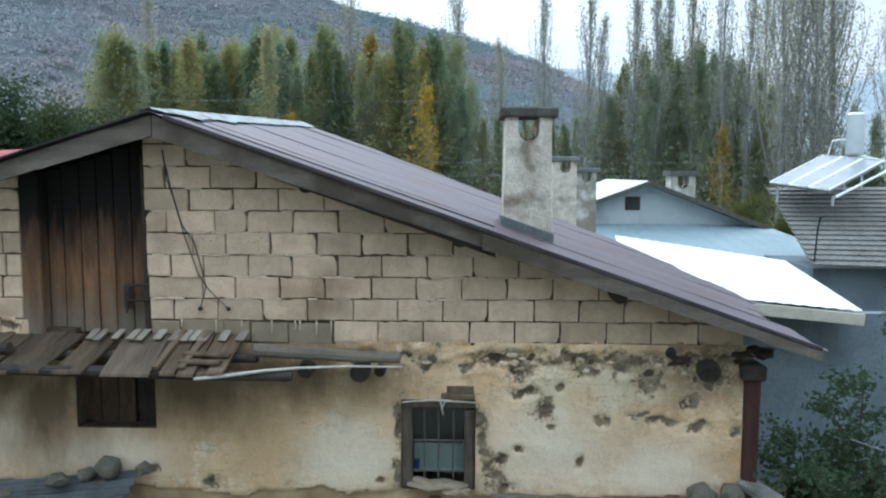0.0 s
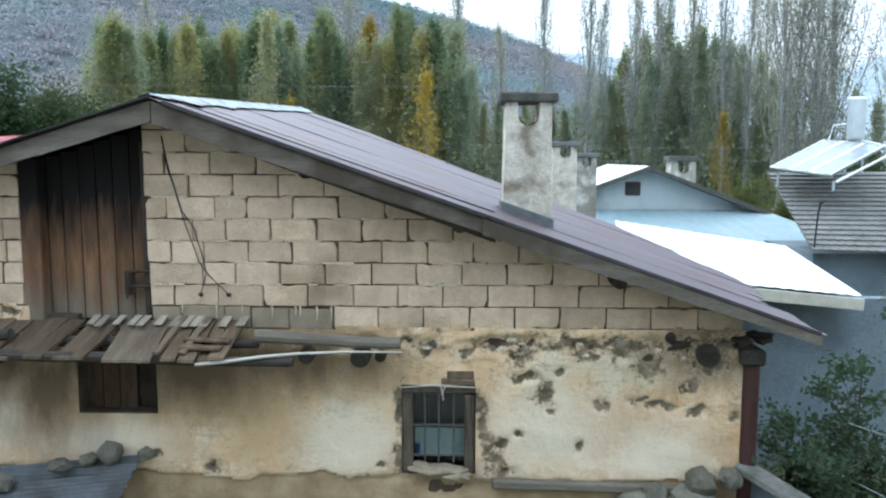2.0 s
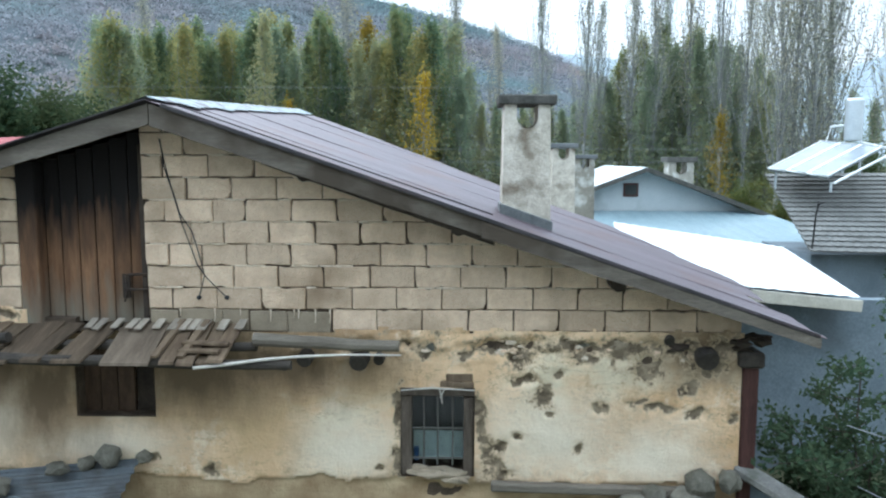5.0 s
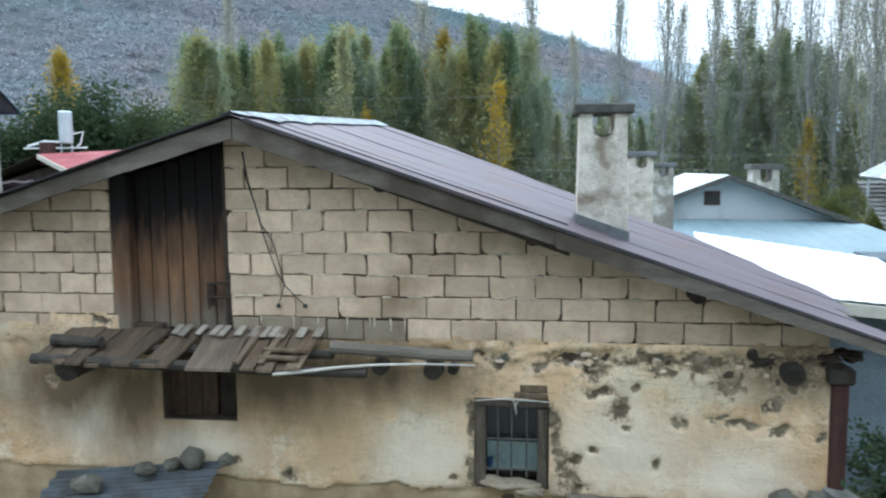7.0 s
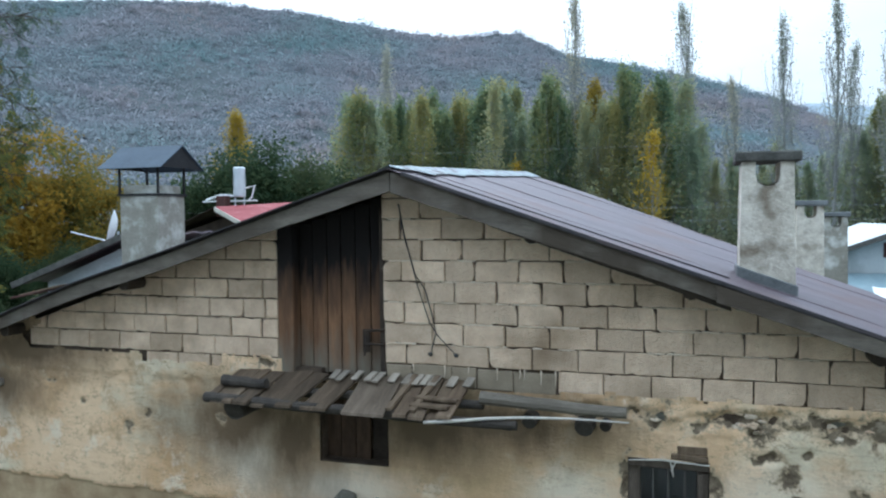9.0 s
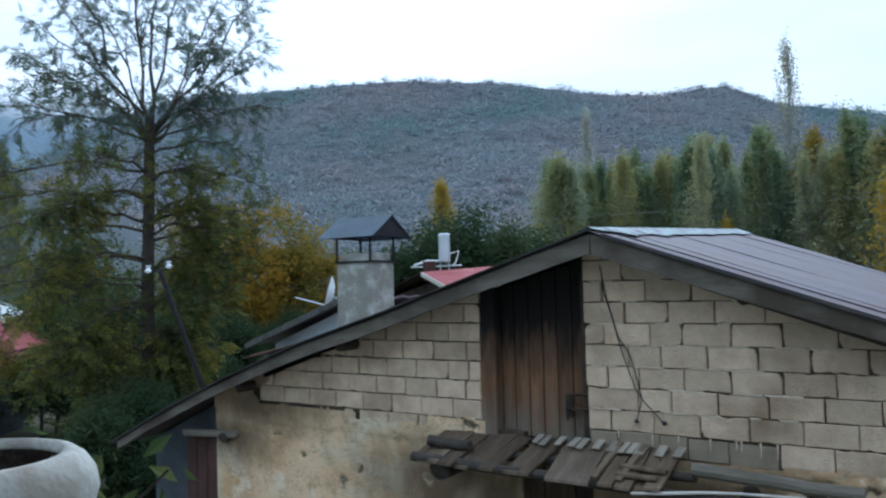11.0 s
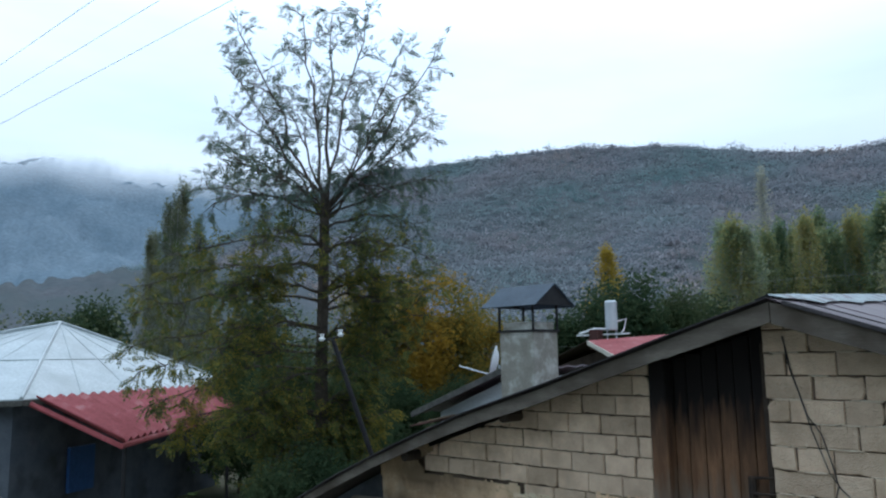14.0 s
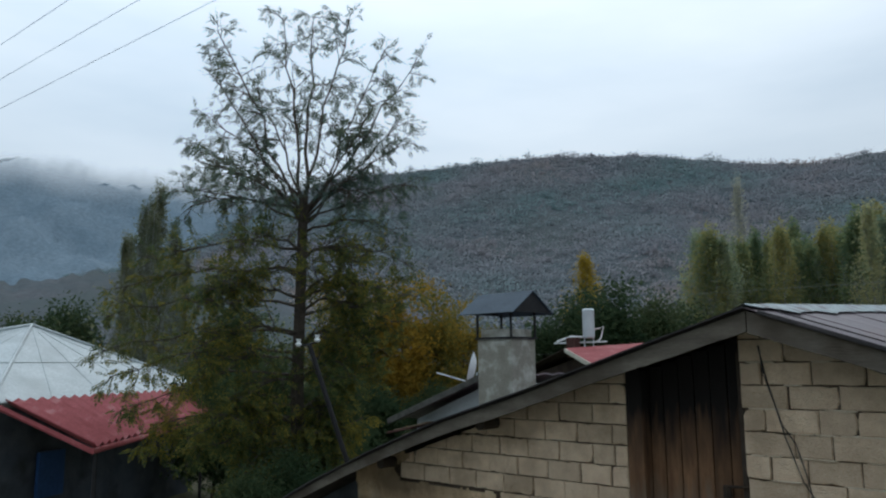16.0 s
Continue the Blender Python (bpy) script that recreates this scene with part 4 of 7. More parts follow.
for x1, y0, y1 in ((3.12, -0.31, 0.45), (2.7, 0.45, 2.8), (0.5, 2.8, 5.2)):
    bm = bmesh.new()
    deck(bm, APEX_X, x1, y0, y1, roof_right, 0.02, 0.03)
    part("roof_board", bm, M_SOFFIT, roof, "dark roof boarding")
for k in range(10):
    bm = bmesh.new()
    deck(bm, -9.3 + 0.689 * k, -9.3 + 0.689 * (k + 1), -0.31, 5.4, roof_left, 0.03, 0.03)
    part("roof_board", bm, M_SOFFIT, roof, "dark roof boarding")
STRIPS = [(-0.38, 0.42, 3.2, 3.2), (0.40, 0.98, 3.03, 2.97), (0.96, 1.75, 3.22, 3.34), (1.73, 2.55, 3.38, 3.3), (2.53, 3.2, 3.2, 2.85), (3.18, 4.15, 2.85, 2.34), (4.13, 4.65, 2.15, 0.62), (4.62, 5.45, 0.55, -1.2), (5.4, 5.55, -1.25, -1.9)]
for i, (y0, y1, e0, e1) in enumerate(STRIPS):
    bm = bmesh.new()
    lift = 0.006 + 0.004 * (i % 2)

    def spot(x, y):
        return (x, y, roof_right(x) + lift + rise(y))
    n = 12
    rows = [[], []]
    for j in range(n + 1):
        f = j / n
        for k, (y, e) in enumerate(((y0, e0), (y1, e1))):
            x = APEX_X + (e - APEX_X) * f
            w = 0.007 * noise.noise(Vector((x * 1.3, y * 2, i)))
            rows[k].append(Vector(spot(x, y)) + Vector((0, 0.012 * noise.noise(Vector((x * 2, y, 5))), w)))
    grid = []
    cols = 9
    for j in range(n + 1):
        line = []
        for c in range(cols + 1):
            u = c / cols
            p = rows[0][j].lerp(rows[1][j], u)
            h = 0.003 if c in (0, cols) else 0.0
            if j == n:
                p.x += 0.03 * noise.noise(Vector((u * 4, i * 3.1, 0)))
            line.append((bm.verts.new(p + Vector((0, 0, h))), bm.verts.new(p + Vector((0, 0, h - 0.006)))))
        grid.append(line)
    for a, b in zip(grid, grid[1:]):
        for c in range(cols):
            bm.faces.new((a[c][0], b[c][0], b[c + 1][0], a[c + 1][0]))
            bm.faces.new((a[c][1], a[c + 1][1], b[c + 1][1], b[c][1]))
        for c in (0, cols):
            bm.faces.new((a[c][0], a[c][1], b[c][1], b[c][0]))
    for c in range(cols):
        bm.faces.new((grid[n][c][0], grid[n][c][1], grid[n][c + 1][1], grid[n][c + 1][0]))
    part("roof_sheet", bm, M_ROOF, roof, "faded maroon metal sheet")
# a dark lap along the rake, and the pale strip at the ridge
bm = bmesh.new()
for a, b in ((-2.3, 0.4), (0.38, 3.15)):
    beam(bm, (a, -0.366, roof_right(a) + 0.004), (b, -0.366, roof_right(b) + 0.004), 0.03, 0.035, 0.004)
part("rake_lap", bm, M_ROOF_DARK, roof, "black sheet edge")
bm = bmesh.new()
beam(bm, (-2.25, -0.1, roof_right(-2.25) + 0.035), (0.45, 0.1, roof_right(0.45) + 0.035), 0.02, 0.012, 0.003)
part("sheet_seam", bm, M_ROOF_DARK, roof)
bm = bmesh.new()
n = 40
edge = [[], [], []]
for j in range(n + 1):
    y = -0.37 + (5.5 + 0.37) * j / n
    w = 0.22 + 0.10 * noise.noise(Vector((y * 2.2, 1, 0))) + 0.07 * noise.noise(Vector((y * 7, 2, 0))) - 0.2 * max(0, 1 - (y + 0.37) / 0.8)
    edge[0].append(bm.verts.new((APEX_X - 0.12, y, roof_left(APEX_X - 0.12) + 0.035 + rise(y))))
    edge[1].append(bm.verts.new((APEX_X, y, APEX_Z + 0.042 + rise(y) + 0.006 * noise.noise(Vector((y * 3, 0, 0))))))
    edge[2].append(bm.verts.new((APEX_X + w, y, roof_right(APEX_X + w) + 0.032 + rise(y))))
for j in range(n):
    for k in (0, 1):
        bm.faces.new((edge[k][j], edge[k + 1][j], edge[k + 1][j + 1], edge[k][j + 1]))
part("ridge_cap", bm, M_RIDGE, roof, "pale blue-grey flaking ridge sheet")
for i in range(8):
    y0 = -0.40 + 0.73 * i
    xs = [-9.4 + (APEX_X + 9.4) * k / 6 for k in range(7)]
    for x0, x1 in zip(xs, xs[1:]):
        bm = bmesh.new()
        z0, z1 = roof_left(x0) + 0.004, roof_left(x1) + 0.004
        sheet(bm, [(x0, y0, z0 + rise(y0)), (x0, y0 + 0.75, z0 + rise(y0 + 0.75)), (x1, y0 + 0.75, z1 + rise(y0 + 0.75)), (x1, y0, z1 + rise(y0))][::-1], 5, 4, 0.016, 0.012)
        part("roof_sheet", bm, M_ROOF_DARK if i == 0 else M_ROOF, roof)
for x in (-7.0, -5.4, -1.15, 0.15, 1.5):
    bm = bmesh.new()
    z = min(roof_left(x), roof_right(x)) - 0.16
    tube(bm, [(x, -0.27, z), (x + 0.02, 1.2, z), (x, 3.0 if x > 0 else 5.0, z)], 0.065, 9)
    part("purlin", bm, M_SOFFIT, roof, "dark round purlin")

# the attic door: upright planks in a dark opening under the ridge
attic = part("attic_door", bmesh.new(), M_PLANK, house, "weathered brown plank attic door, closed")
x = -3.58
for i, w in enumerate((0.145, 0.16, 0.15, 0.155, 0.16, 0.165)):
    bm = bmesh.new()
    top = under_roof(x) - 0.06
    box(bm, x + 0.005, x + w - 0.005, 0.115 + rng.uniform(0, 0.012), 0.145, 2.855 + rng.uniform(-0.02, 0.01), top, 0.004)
    part("plank", bm, M_DOOR_SHADED, attic)
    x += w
for z in (3.1, 3.85):
    bm = bmesh.new()
    box(bm, -3.57, -2.65, 0.15, 0.18, z, z + 0.1)
    part("batten", bm, M_PLANK, attic)
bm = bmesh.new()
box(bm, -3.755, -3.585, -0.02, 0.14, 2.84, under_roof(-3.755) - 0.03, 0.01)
part("door_post", bm, M_DOOR_SHADED, attic, "dark red-brown door post")
bm = bmesh.new()
box(bm, -2.68, -2.63, 0.03, 0.14, 2.84, 4.45, 0.006)
part("door_jamb", bm, M_SOFFIT, attic, "dark timber jamb")
bm = bmesh.new()
tube(bm, [(-2.82, 0.05, 3.29), (-2.72, 0.03, 3.30), (-2.60, 0.01, 3.31)], 0.014, 6)
tube(bm, [(-2.85, 0.04, 3.16), (-2.72, 0.02, 3.165), (-2.62, 0.01, 3.17)], 0.012, 6)
tube(bm, [(-2.83, 0.05, 3.29), (-2.83, 0.04, 3.12), (-2.85, 0.04, 3.05)], 0.010, 6)
box(bm, -2.87, -2.80, 0.045, 0.075, 3.08, 3.30, 0.006)
part("latch", bm, M_IRON, attic, "rusty iron hasp and bar")
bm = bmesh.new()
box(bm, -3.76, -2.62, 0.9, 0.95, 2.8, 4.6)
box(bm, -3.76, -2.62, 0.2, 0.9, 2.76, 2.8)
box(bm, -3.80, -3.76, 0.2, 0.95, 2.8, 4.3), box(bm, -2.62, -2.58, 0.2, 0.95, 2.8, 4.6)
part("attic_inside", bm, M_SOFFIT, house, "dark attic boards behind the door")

# lime mortar squeezed out of the bed joints, and drips of it below them
for k in range(9):
    x = -2.58
    while x < 2.5:
        n = int(rng.uniform(3, 12))
        z = ROW_F + ROW_H * k + 0.004 * (x + 0.6)
        if z > roof_right(x + 0.03 * n) - 0.1:
            break
        if rng.random() < 0.5:
            bm = bmesh.new()
            a = [0.002 + 0.011 * abs(noise.noise(Vector((x + 0.03 * i, k * 3.1, 0)) * 14)) for i in range(n + 1)]
            a[0] = a[-1] = 0.001
            row = []
            for i, h in enumerate(a):
                px = x + 0.03 * i
                row.append([bm.verts.new((px, 0.004, z + h + 0.004)), bm.verts.new((px, -0.0155, z + h * 0.5)), bm.verts.new((px, -0.0155, z - h)), bm.verts.new((px, 0.004, z - h * 1.6 - 0.004))])
            for p, q in zip(row, row[1:]):
                for i in range(3):
                    bm.faces.new((p[i], p[i + 1], q[i + 1], q[i]))
            part("mortar_smear", bm, M_SMEAR, gable, "pale lime mortar squeezed from the joint")
        x += 0.03 * n + 0.01
for x in (-2.33, -2.02, -1.79, -1.52, -1.31, -1.27, -1.12, -0.99):
    bm = bmesh.new()
    ln = rng.uniform(0.05, 0.14)
    tube(bm, [(x, -0.014, ROW_F - ROW_H), (x + 0.004, -0.016, ROW_F - ROW_H - ln * 0.5), (x - 0.002, -0.014, ROW_F - ROW_H - ln)], [0.010, 0.005, 0.003], 6)
    part("mortar_drip", bm, M_SMEAR, gable)

# the hatch below the ledge
hatch = part("hatch", bmesh.new(), M_PLANK, house, "brown boarded hatch in the plaster wall")
for x0, x1 in ((-3.31, -3.16), (-3.155, -3.0), (-2.995, -2.84), (-2.835, -2.59)):
    bm = bmesh.new()
    box(bm, x0, x1 - 0.004, 0.15 if x0 < -2.84 else 0.19, 0.2 if x0 < -2.84 else 0.22, 2.0, 2.72, 0.004)
    part("board", bm, M_HATCH if x0 < -2.84 else M_SOFFIT, hatch)

# the barred window
window = part("window", bmesh.new(), M_GREYPLANK, house, "small timber window with iron bars")
bm = bmesh.new()
box(bm, -0.37, -0.27, 0.03, 0.16, 1.47, 2.25, 0.008), box(bm, 0.20, 0.29, 0.02, 0.16, 1.47, 2.2, 0.008)
box(bm, -0.37, 0.30, 0.0, 0.17, 2.22, 2.285, 0.01)
part("window_frame", bm, M_FRAME, window, "grey split timber frame")
bm = bmesh.new()
lump(bm, (-0.03, 0.04, 1.49), (0.28, 0.1, 0.045), 0.5, 3), lump(bm, (0.13, -0.01, 1.45), (0.14, 0.07, 0.04), 0.5, 4), lump(bm, (-0.2, 0.05, 1.53), (0.08, 0.06, 0.03), 0.5, 6)
part("window_sill", bm, M_CEMENT, window, "crumbling stone sill")
for i, x in enumerate((-0.16, -0.035, 0.10)):
    bm = bmesh.new()
    tube(bm, [(x, 0.05, 1.56), (x + 0.003, 0.045, 1.9), (x, 0.05, 2.2)], 0.008, 6)
    part("bar", bm, M_BAR, window)
for z in (1.62, 1.90):
    bm = bmesh.new()
    tube(bm, [(-0.28, 0.062, z), (0.0, 0.06, z + 0.004), (0.21, 0.062, z)], 0.009, 6)
    part("bar", bm, M_BAR, window)
bm = bmesh.new()
box(bm, -0.27, 0.20, 0.13, 0.134, 1.54, 2.22)
pane = part("pane", bm, M_GLASS, window, "dusty window glass")
pane.visible_shadow = False
bm = bmesh.new()
for i in range(24):
    x = -0.26 + 0.019 * i
    box(bm, x, x + 0.019, 0.17 + 0.008 * math.sin(i * 1.1), 0.176 + 0.008 * math.sin(i * 1.1), 1.57, 1.84)
part("curtain", bm, M_CURTAIN, window, "pale half curtain")
bm = bmesh.new()
box(bm, -0.5, 0.45, 0.75, 0.8, 1.2, 2.5), box(bm, -0.5, 0.45, 0.45, 0.75, 1.2, 1.25), box(bm, -0.55, -0.5, 0.45, 0.8, 1.2, 2.5), box(bm, 0.45, 0.5, 0.45, 0.8, 1.2, 2.5)
part("room_inside", bm, M_DARKROOM, window, "dim room behind the glass")
cup = thing("beaker", "blue plastic beaker behind the window", "cup")
bm = bmesh.new()
tube(bm, [(-0.235, 0.155, 1.57), (-0.235, 0.155, 1.69)], [0.022, 0.026], 12)
part("body", bm, M_BLUECUP, cup)
bm = bmesh.new()
box(bm, -0.01, 0.29, -0.035, 0.06, 2.31, 2.36, 0.008, Matrix.Rotation(radians(3), 4, "Y")), box(bm, 0.04, 0.28, -0.02, 0.03, 2.36, 2.43, 0.006)
part("lintel_board", bm, M_GREYPLANK, window, "broken lintel board")
bm = bmesh.new()
tube(bm, [(-0.36, -0.03, 2.28), (-0.1, -0.035, 2.305), (0.3, -0.03, 2.285)], [0.006, 0.010, 0.006], 6)
tube(bm, [(-0.02, -0.04, 2.31), (0.0, -0.05, 2.24), (0.01, -0.045, 2.17)], 0.006, 5)
tube(bm, [(0.03, -0.04, 2.30), (-0.01, -0.05, 2.22)], 0.006, 5)
part("twine", bm, M_STICK, window, "knotted pale twine")
bm = bmesh.new()
box(bm, 0.215, 0.26, -0.02, 0.02, 1.75, 2.2, 0.006, Matrix.Rotation(radians(-4), 4, "Y"))
part("loose_slat", bm, M_FRAME, window, "loose hanging slat")

# round beam ends in the wall
for x, z, r, out in ((2.33, 2.60, 0.10, 0.10), (-1.2, 2.58, 0.07, 0.16), (-0.72, 2.57, 0.085, 0.18), (-0.55, 2.57, 0.05, 0.1), (-4.02, 2.56, 0.115, 0.42), (2.0, 2.76, 0.05, 0.05), (-7.5, 2.5, 0.07, 0.1)):
    bm = bmesh.new()
    tube(bm, [(x, -out, z - 0.01), (x, -out + 0.02, z), (x + 0.01, 0.3, z + 0.03)], [r * 0.9, r, r * 1.02], 12)
    part("beam_end", bm, M_LOG_DARK, house, "dark rotten beam end")
bm = bmesh.new()
beam(bm, (0.45, -0.03, 1.40), (2.45, -0.03, 1.365), 0.09, 0.085, 0.015)
part("sill_beam", bm, M_LOG, house, "grey timber band in the wall")
for i in range(7):
    bm = bmesh.new()
    lump(bm, (2.4 + rng.uniform(-0.4, 0.45), rng.uniform(-0.1, 0.08), 2.72 + rng.uniform(-0.06, 0.1)), (0.09, 0.08, 0.035), 0.9, i)
    part("earth_clod", bm, M_SOFFIT, house)

# stones and lumps of mortar that show where the plaster band has crumbled
for i in range(34):
    x, z = rng.uniform(-0.35, 2.25), 2.68 + rng.gauss(0, 0.065)
    w = rng.uniform(0.018, 0.055)
    bm = bmesh.new()
    lump(bm, (x, 0.004, z), (w, rng.uniform(0.006, 0.014), w * rng.uniform(0.35, 0.7)), 1.5, 60 + i)
    part("wall_stone", bm, rng.choice((M_SMEAR, M_BLOCK, M_CEMENT, M_STONE)), house)


# ---- the plank ledge over the hatch ----
ledge = thing("plank_ledge", "rough weathered plank ledge on logs along the wall", "ledge")
x = -4.18
lengths = []
while x < -1.78:
    w = rng.uniform(0.085, 0.17)
    if -3.22 < x < -3.05:
        x += 0.07
    wide = -2.95 < x < -2.5
    w = 0.42 if wide else w
    bm = bmesh.new()
    skew = rng.uniform(-0.05, 0.02) - 0.10 * (x < -2.9)
    y1, z1 = -0.52 + rng.uniform(-0.05, 0.06), 2.655 + rng.uniform(-0.015, 0.02)
    z0 = 2.875 + rng.uniform(-0.012, 0.015)
    top = [Vector((x, 0.0, z0)), Vector((x + w - 0.012, 0.0, z0)), Vector((x + w - 0.012 + skew, y1, z1)), Vector((x + skew, y1, z1))]
    vs = [bm.verts.new(p) for p in top] + [bm.verts.new(p - Vector((0, 0.008, 0.024))) for p in top]
    for f in ((0, 1, 2, 3), (7, 6, 5, 4), (0, 4, 5, 1), (1, 5, 6, 2), (2, 6, 7, 3), (3, 7, 4, 0)):
        bm.faces.new([vs[i] for i in f])
    part("plank", bm, M_PLANK_OLD if wide else M_GREYPLANK, ledge)
    x += w
x = -3.1
while x < -1.75:
    w = rng.uniform(0.06, 0.1)
    bm = bmesh.new()
    beam(bm, (x, 0.0, 2.905), (x - 0.015, -rng.uniform(0.1, 0.2), 2.86 - rng.uniform(0.0, 0.02)), w * 0.9, 0.014, 0.003)
    part("short_strip", bm, M_PALEPLANK, ledge, "short scraped pale strip")
    x += w + (0.01 if rng.random() < 0.7 else 0.07)
for a, b, r, mat, label in (((-4.3, -0.46, 2.66), (-1.25, -0.42, 2.60), 0.05, M_LOG_DARK, "dark front pole"), ((-4.2, -0.20, 2.72), (-1.6, -0.2, 2.70), 0.05, M_LOG_DARK, "dark back pole"), ((-1.62, -0.22, 2.775), (-0.36, -0.20, 2.72), 0.06, M_LOG, "split grey log"), ((-4.2, -0.3, 2.80), (-3.7, -0.34, 2.80), 0.055, M_LOG_DARK, "short dark log"), ((-2.2, -0.36, 2.60), (-1.3, -0.38, 2.575), 0.03, M_LOG_DARK, "thin dark pole")):
    bm = bmesh.new()
    a, b = Vector(a), Vector(b)
    pts = [a.lerp(b, i / 6) + Vector((0, 0.01 * noise.noise(Vector((i, r * 40, 0))), 0.015 * noise.noise(Vector((i * 1.3, 4, r * 30))))) for i in range(7)]
    tube(bm, pts, [r * (1.02 - 0.03 * i) for i in range(7)], 10)
    part("pole", bm, mat, ledge, label)
bm = bmesh.new()
for x0, x1, y0, z0 in ((-2.3, -2.22, -0.5, 2.68), (-2.08, -2.02, -0.5, 2.68)):
    beam(bm, (x0, -0.02, 2.90), (x0 - 0.08, -0.52, 2.69), 0.06, 0.03, 0.004)
beam(bm, (-2.2, -0.33, 2.775), (-1.8, -0.33, 2.76), 0.09, 0.03), beam(bm, (-2.2, -0.43, 2.73), (-1.85, -0.43, 2.72), 0.09, 0.03)
part("cross_batten", bm, M_GREYPLANK, ledge, "loose battens laid across")
stick = thing("stick", "long pale peeled stick lying on the ledge", "stick")
bm = bmesh.new()
pts = [(-2.05, -0.52, 2.60), (-1.8, -0.5, 2.625), (-1.5, -0.46, 2.66), (-1.2, -0.42, 2.68), (-0.8, -0.38, 2.69), (-0.33, -0.34, 2.68)]
tube(bm, pts, [0.014, 0.015, 0.014, 0.012, 0.010, 0.007], 7)
part("stem", bm, M_STICK, stick)

# the old cable on the gable
cable = thing("cable", "old black cable hanging loose on the block wall", "cable")
bm = bmesh.new()
tube(bm, [(-2.45, -0.03, 4.5), (-2.42, -0.03, 4.25), (-2.36, -0.02, 4.05), (-2.28, -0.02, 3.75), (-2.16, -0.02, 3.4), (-2.08, -0.02, 3.28), (-1.91, -0.02, 3.11)], 0.0045, 5)
tube(bm, [(-2.46, -0.02, 4.5), (-2.40, -0.02, 4.2), (-2.30, -0.025, 3.85), (-2.20, -0.02, 3.7), (-2.13, -0.02, 3.45), (-2.10, -0.02, 3.3), (-2.15, -0.02, 3.12)], 0.005, 5)
part("wire", bm, M_RUBBER, cable)
for p in ((-1.905, -0.02, 3.105), (-2.155, -0.02, 3.105)):
    bm = bmesh.new()
    lump(bm, p, (0.022, 0.018, 0.02), 0.1, 1)
    part("wire_end", bm, M_RUBBER, cable, "taped wire end")


# ---- chimneys ----
def chimney(name, x, y, w, d, z0, z1, mat, label, group="", slab=None):
    """A rendered chimney: a tapered shaft, a U-shaped smoke opening through it and a slab on top."""
    top = thing(name, label, "chimney", group, (x, y, z0))
    h = z1 - z0
    wt, hole, cut = w * 0.46, w * 0.215, w * 0.47
    arc = [(hole * math.cos(a), h - cut + hole * 0.9 + 0 - hole * math.sin(a) * 0.9) for a in [math.pi * i / 8 for i in range(9)]]
    poly = [(-w * 0.5, 0), (w * 0.5, 0), (wt, h), (hole, h)] + arc + [(-hole, h), (-wt, h)]
    bm = bmesh.new()
    # shaft in slices so that the notch stays clean
    lowz = h - cut
    for px in ((-1, 1),):
        v = {}
        for side in (-d / 2, d / 2):
            v[side] = [bm.verts.new((px_, side, pz)) for px_, pz in poly]
        bm.faces.new(v[-d / 2]), bm.faces.new(v[d / 2][::-1])
        n = len(poly)
        for i in range(n):
            j = (i + 1) % n
            bm.faces.new((v[-d / 2][i], v[d / 2][i], v[d / 2][j], v[-d / 2][j]))
    bmesh.ops.triangulate(bm, faces=[f for f in bm.faces if len(f.verts) > 4])
    part("shaft", bm, mat, top)
    bm = bmesh.new()
    box(bm, -w * 0.585, w * 0.585, -d * 0.6, d * 0.6, h, h + w * 0.2, 0.012)
    for v in bm.verts:
        v.co.z += 0.008 * noise.noise(v.co * 9)
    part("cap_slab", bm, slab or M_SLAB, top, "mossy concrete slab")
    return top


def add_flashing(top, w, d, slope):
    bm = bmesh.new()
    made = box(bm, -w * 0.54, w * 0.54, -d * 0.54, d * 0.54, -0.1, 0.14, 0.01)
    for v in made:
        v.co.z -= slope * v.co.x
    part("flashing", bm, M_FLASH, top, "grey metal flashing")


c1 = chimney("chimney", 0.775, 0.75, 0.46, 0.44, 3.70, 4.835, M_CHIMNEY, "whitewashed rendered chimney, stained, with a slab cap", "chimneys")
add_flashing(c1, 0.46, 0.44, 0.346)
c2 = chimney("chimney", 1.90, 6.9, 0.42, 0.42, 3.25, 4.52, M_CHIMNEY, "whitewashed rendered chimney with a slab cap", "chimneys", M_FLASH)
add_flashing(c2, 0.44, 0.42, 0.1)
chimney("chimney", 2.76, 10.1, 0.45, 0.42, 2.9, 4.34, M_CHIM_GREY, "grey rendered chimney with a slab cap", "chimneys", M_FLASH)
c4 = chimney("chimney", 7.33, 19.3, 0.85, 0.7, 2.8, 4.25, M_CHIM_GREY, "squat grey rendered chimney with a slab cap", "chimneys")

hooded = thing("hooded_chimney", "grey rendered chimney with a blue-black sheet hood on posts", "chimney", "chimneys", (-5.82, 0.735, 0))
bm = bmesh.new()
box(bm, -0.265, 0.265, -0.235, 0.235, 3.0, 4.66, 0.01)
part("shaft", bm, M_CHIM_GREY, hooded)
bm = bmesh.new()
box(bm, -0.235, 0.235, -0.205, 0.205, 4.66, 4.77, 0.008)
part("inner_rim", bm, M_CHIM_GREY, hooded)
bm = bmesh.new()
for y in (-0.245, 0.245):
    box(bm, -0.285, 0.285, y - 0.012, y + 0.012, 4.65, 4.675)
for x in (-0.275, 0.275):
    box(bm, x - 0.012, x + 0.012, -0.233, 0.233, 4.651, 4.676)
part("band", bm, M_BLACK, hooded, "black steel band")
for sx in (-1, 1):
    for sy in (-1, 1):
        bm = bmesh.new()
        box(bm, sx * 0.262 - 0.011, sx * 0.262 + 0.011, sy * 0.232 - 0.011, sy * 0.232 + 0.011, 4.675, 4.98)
        part("post", bm, M_BLACK, hooded)
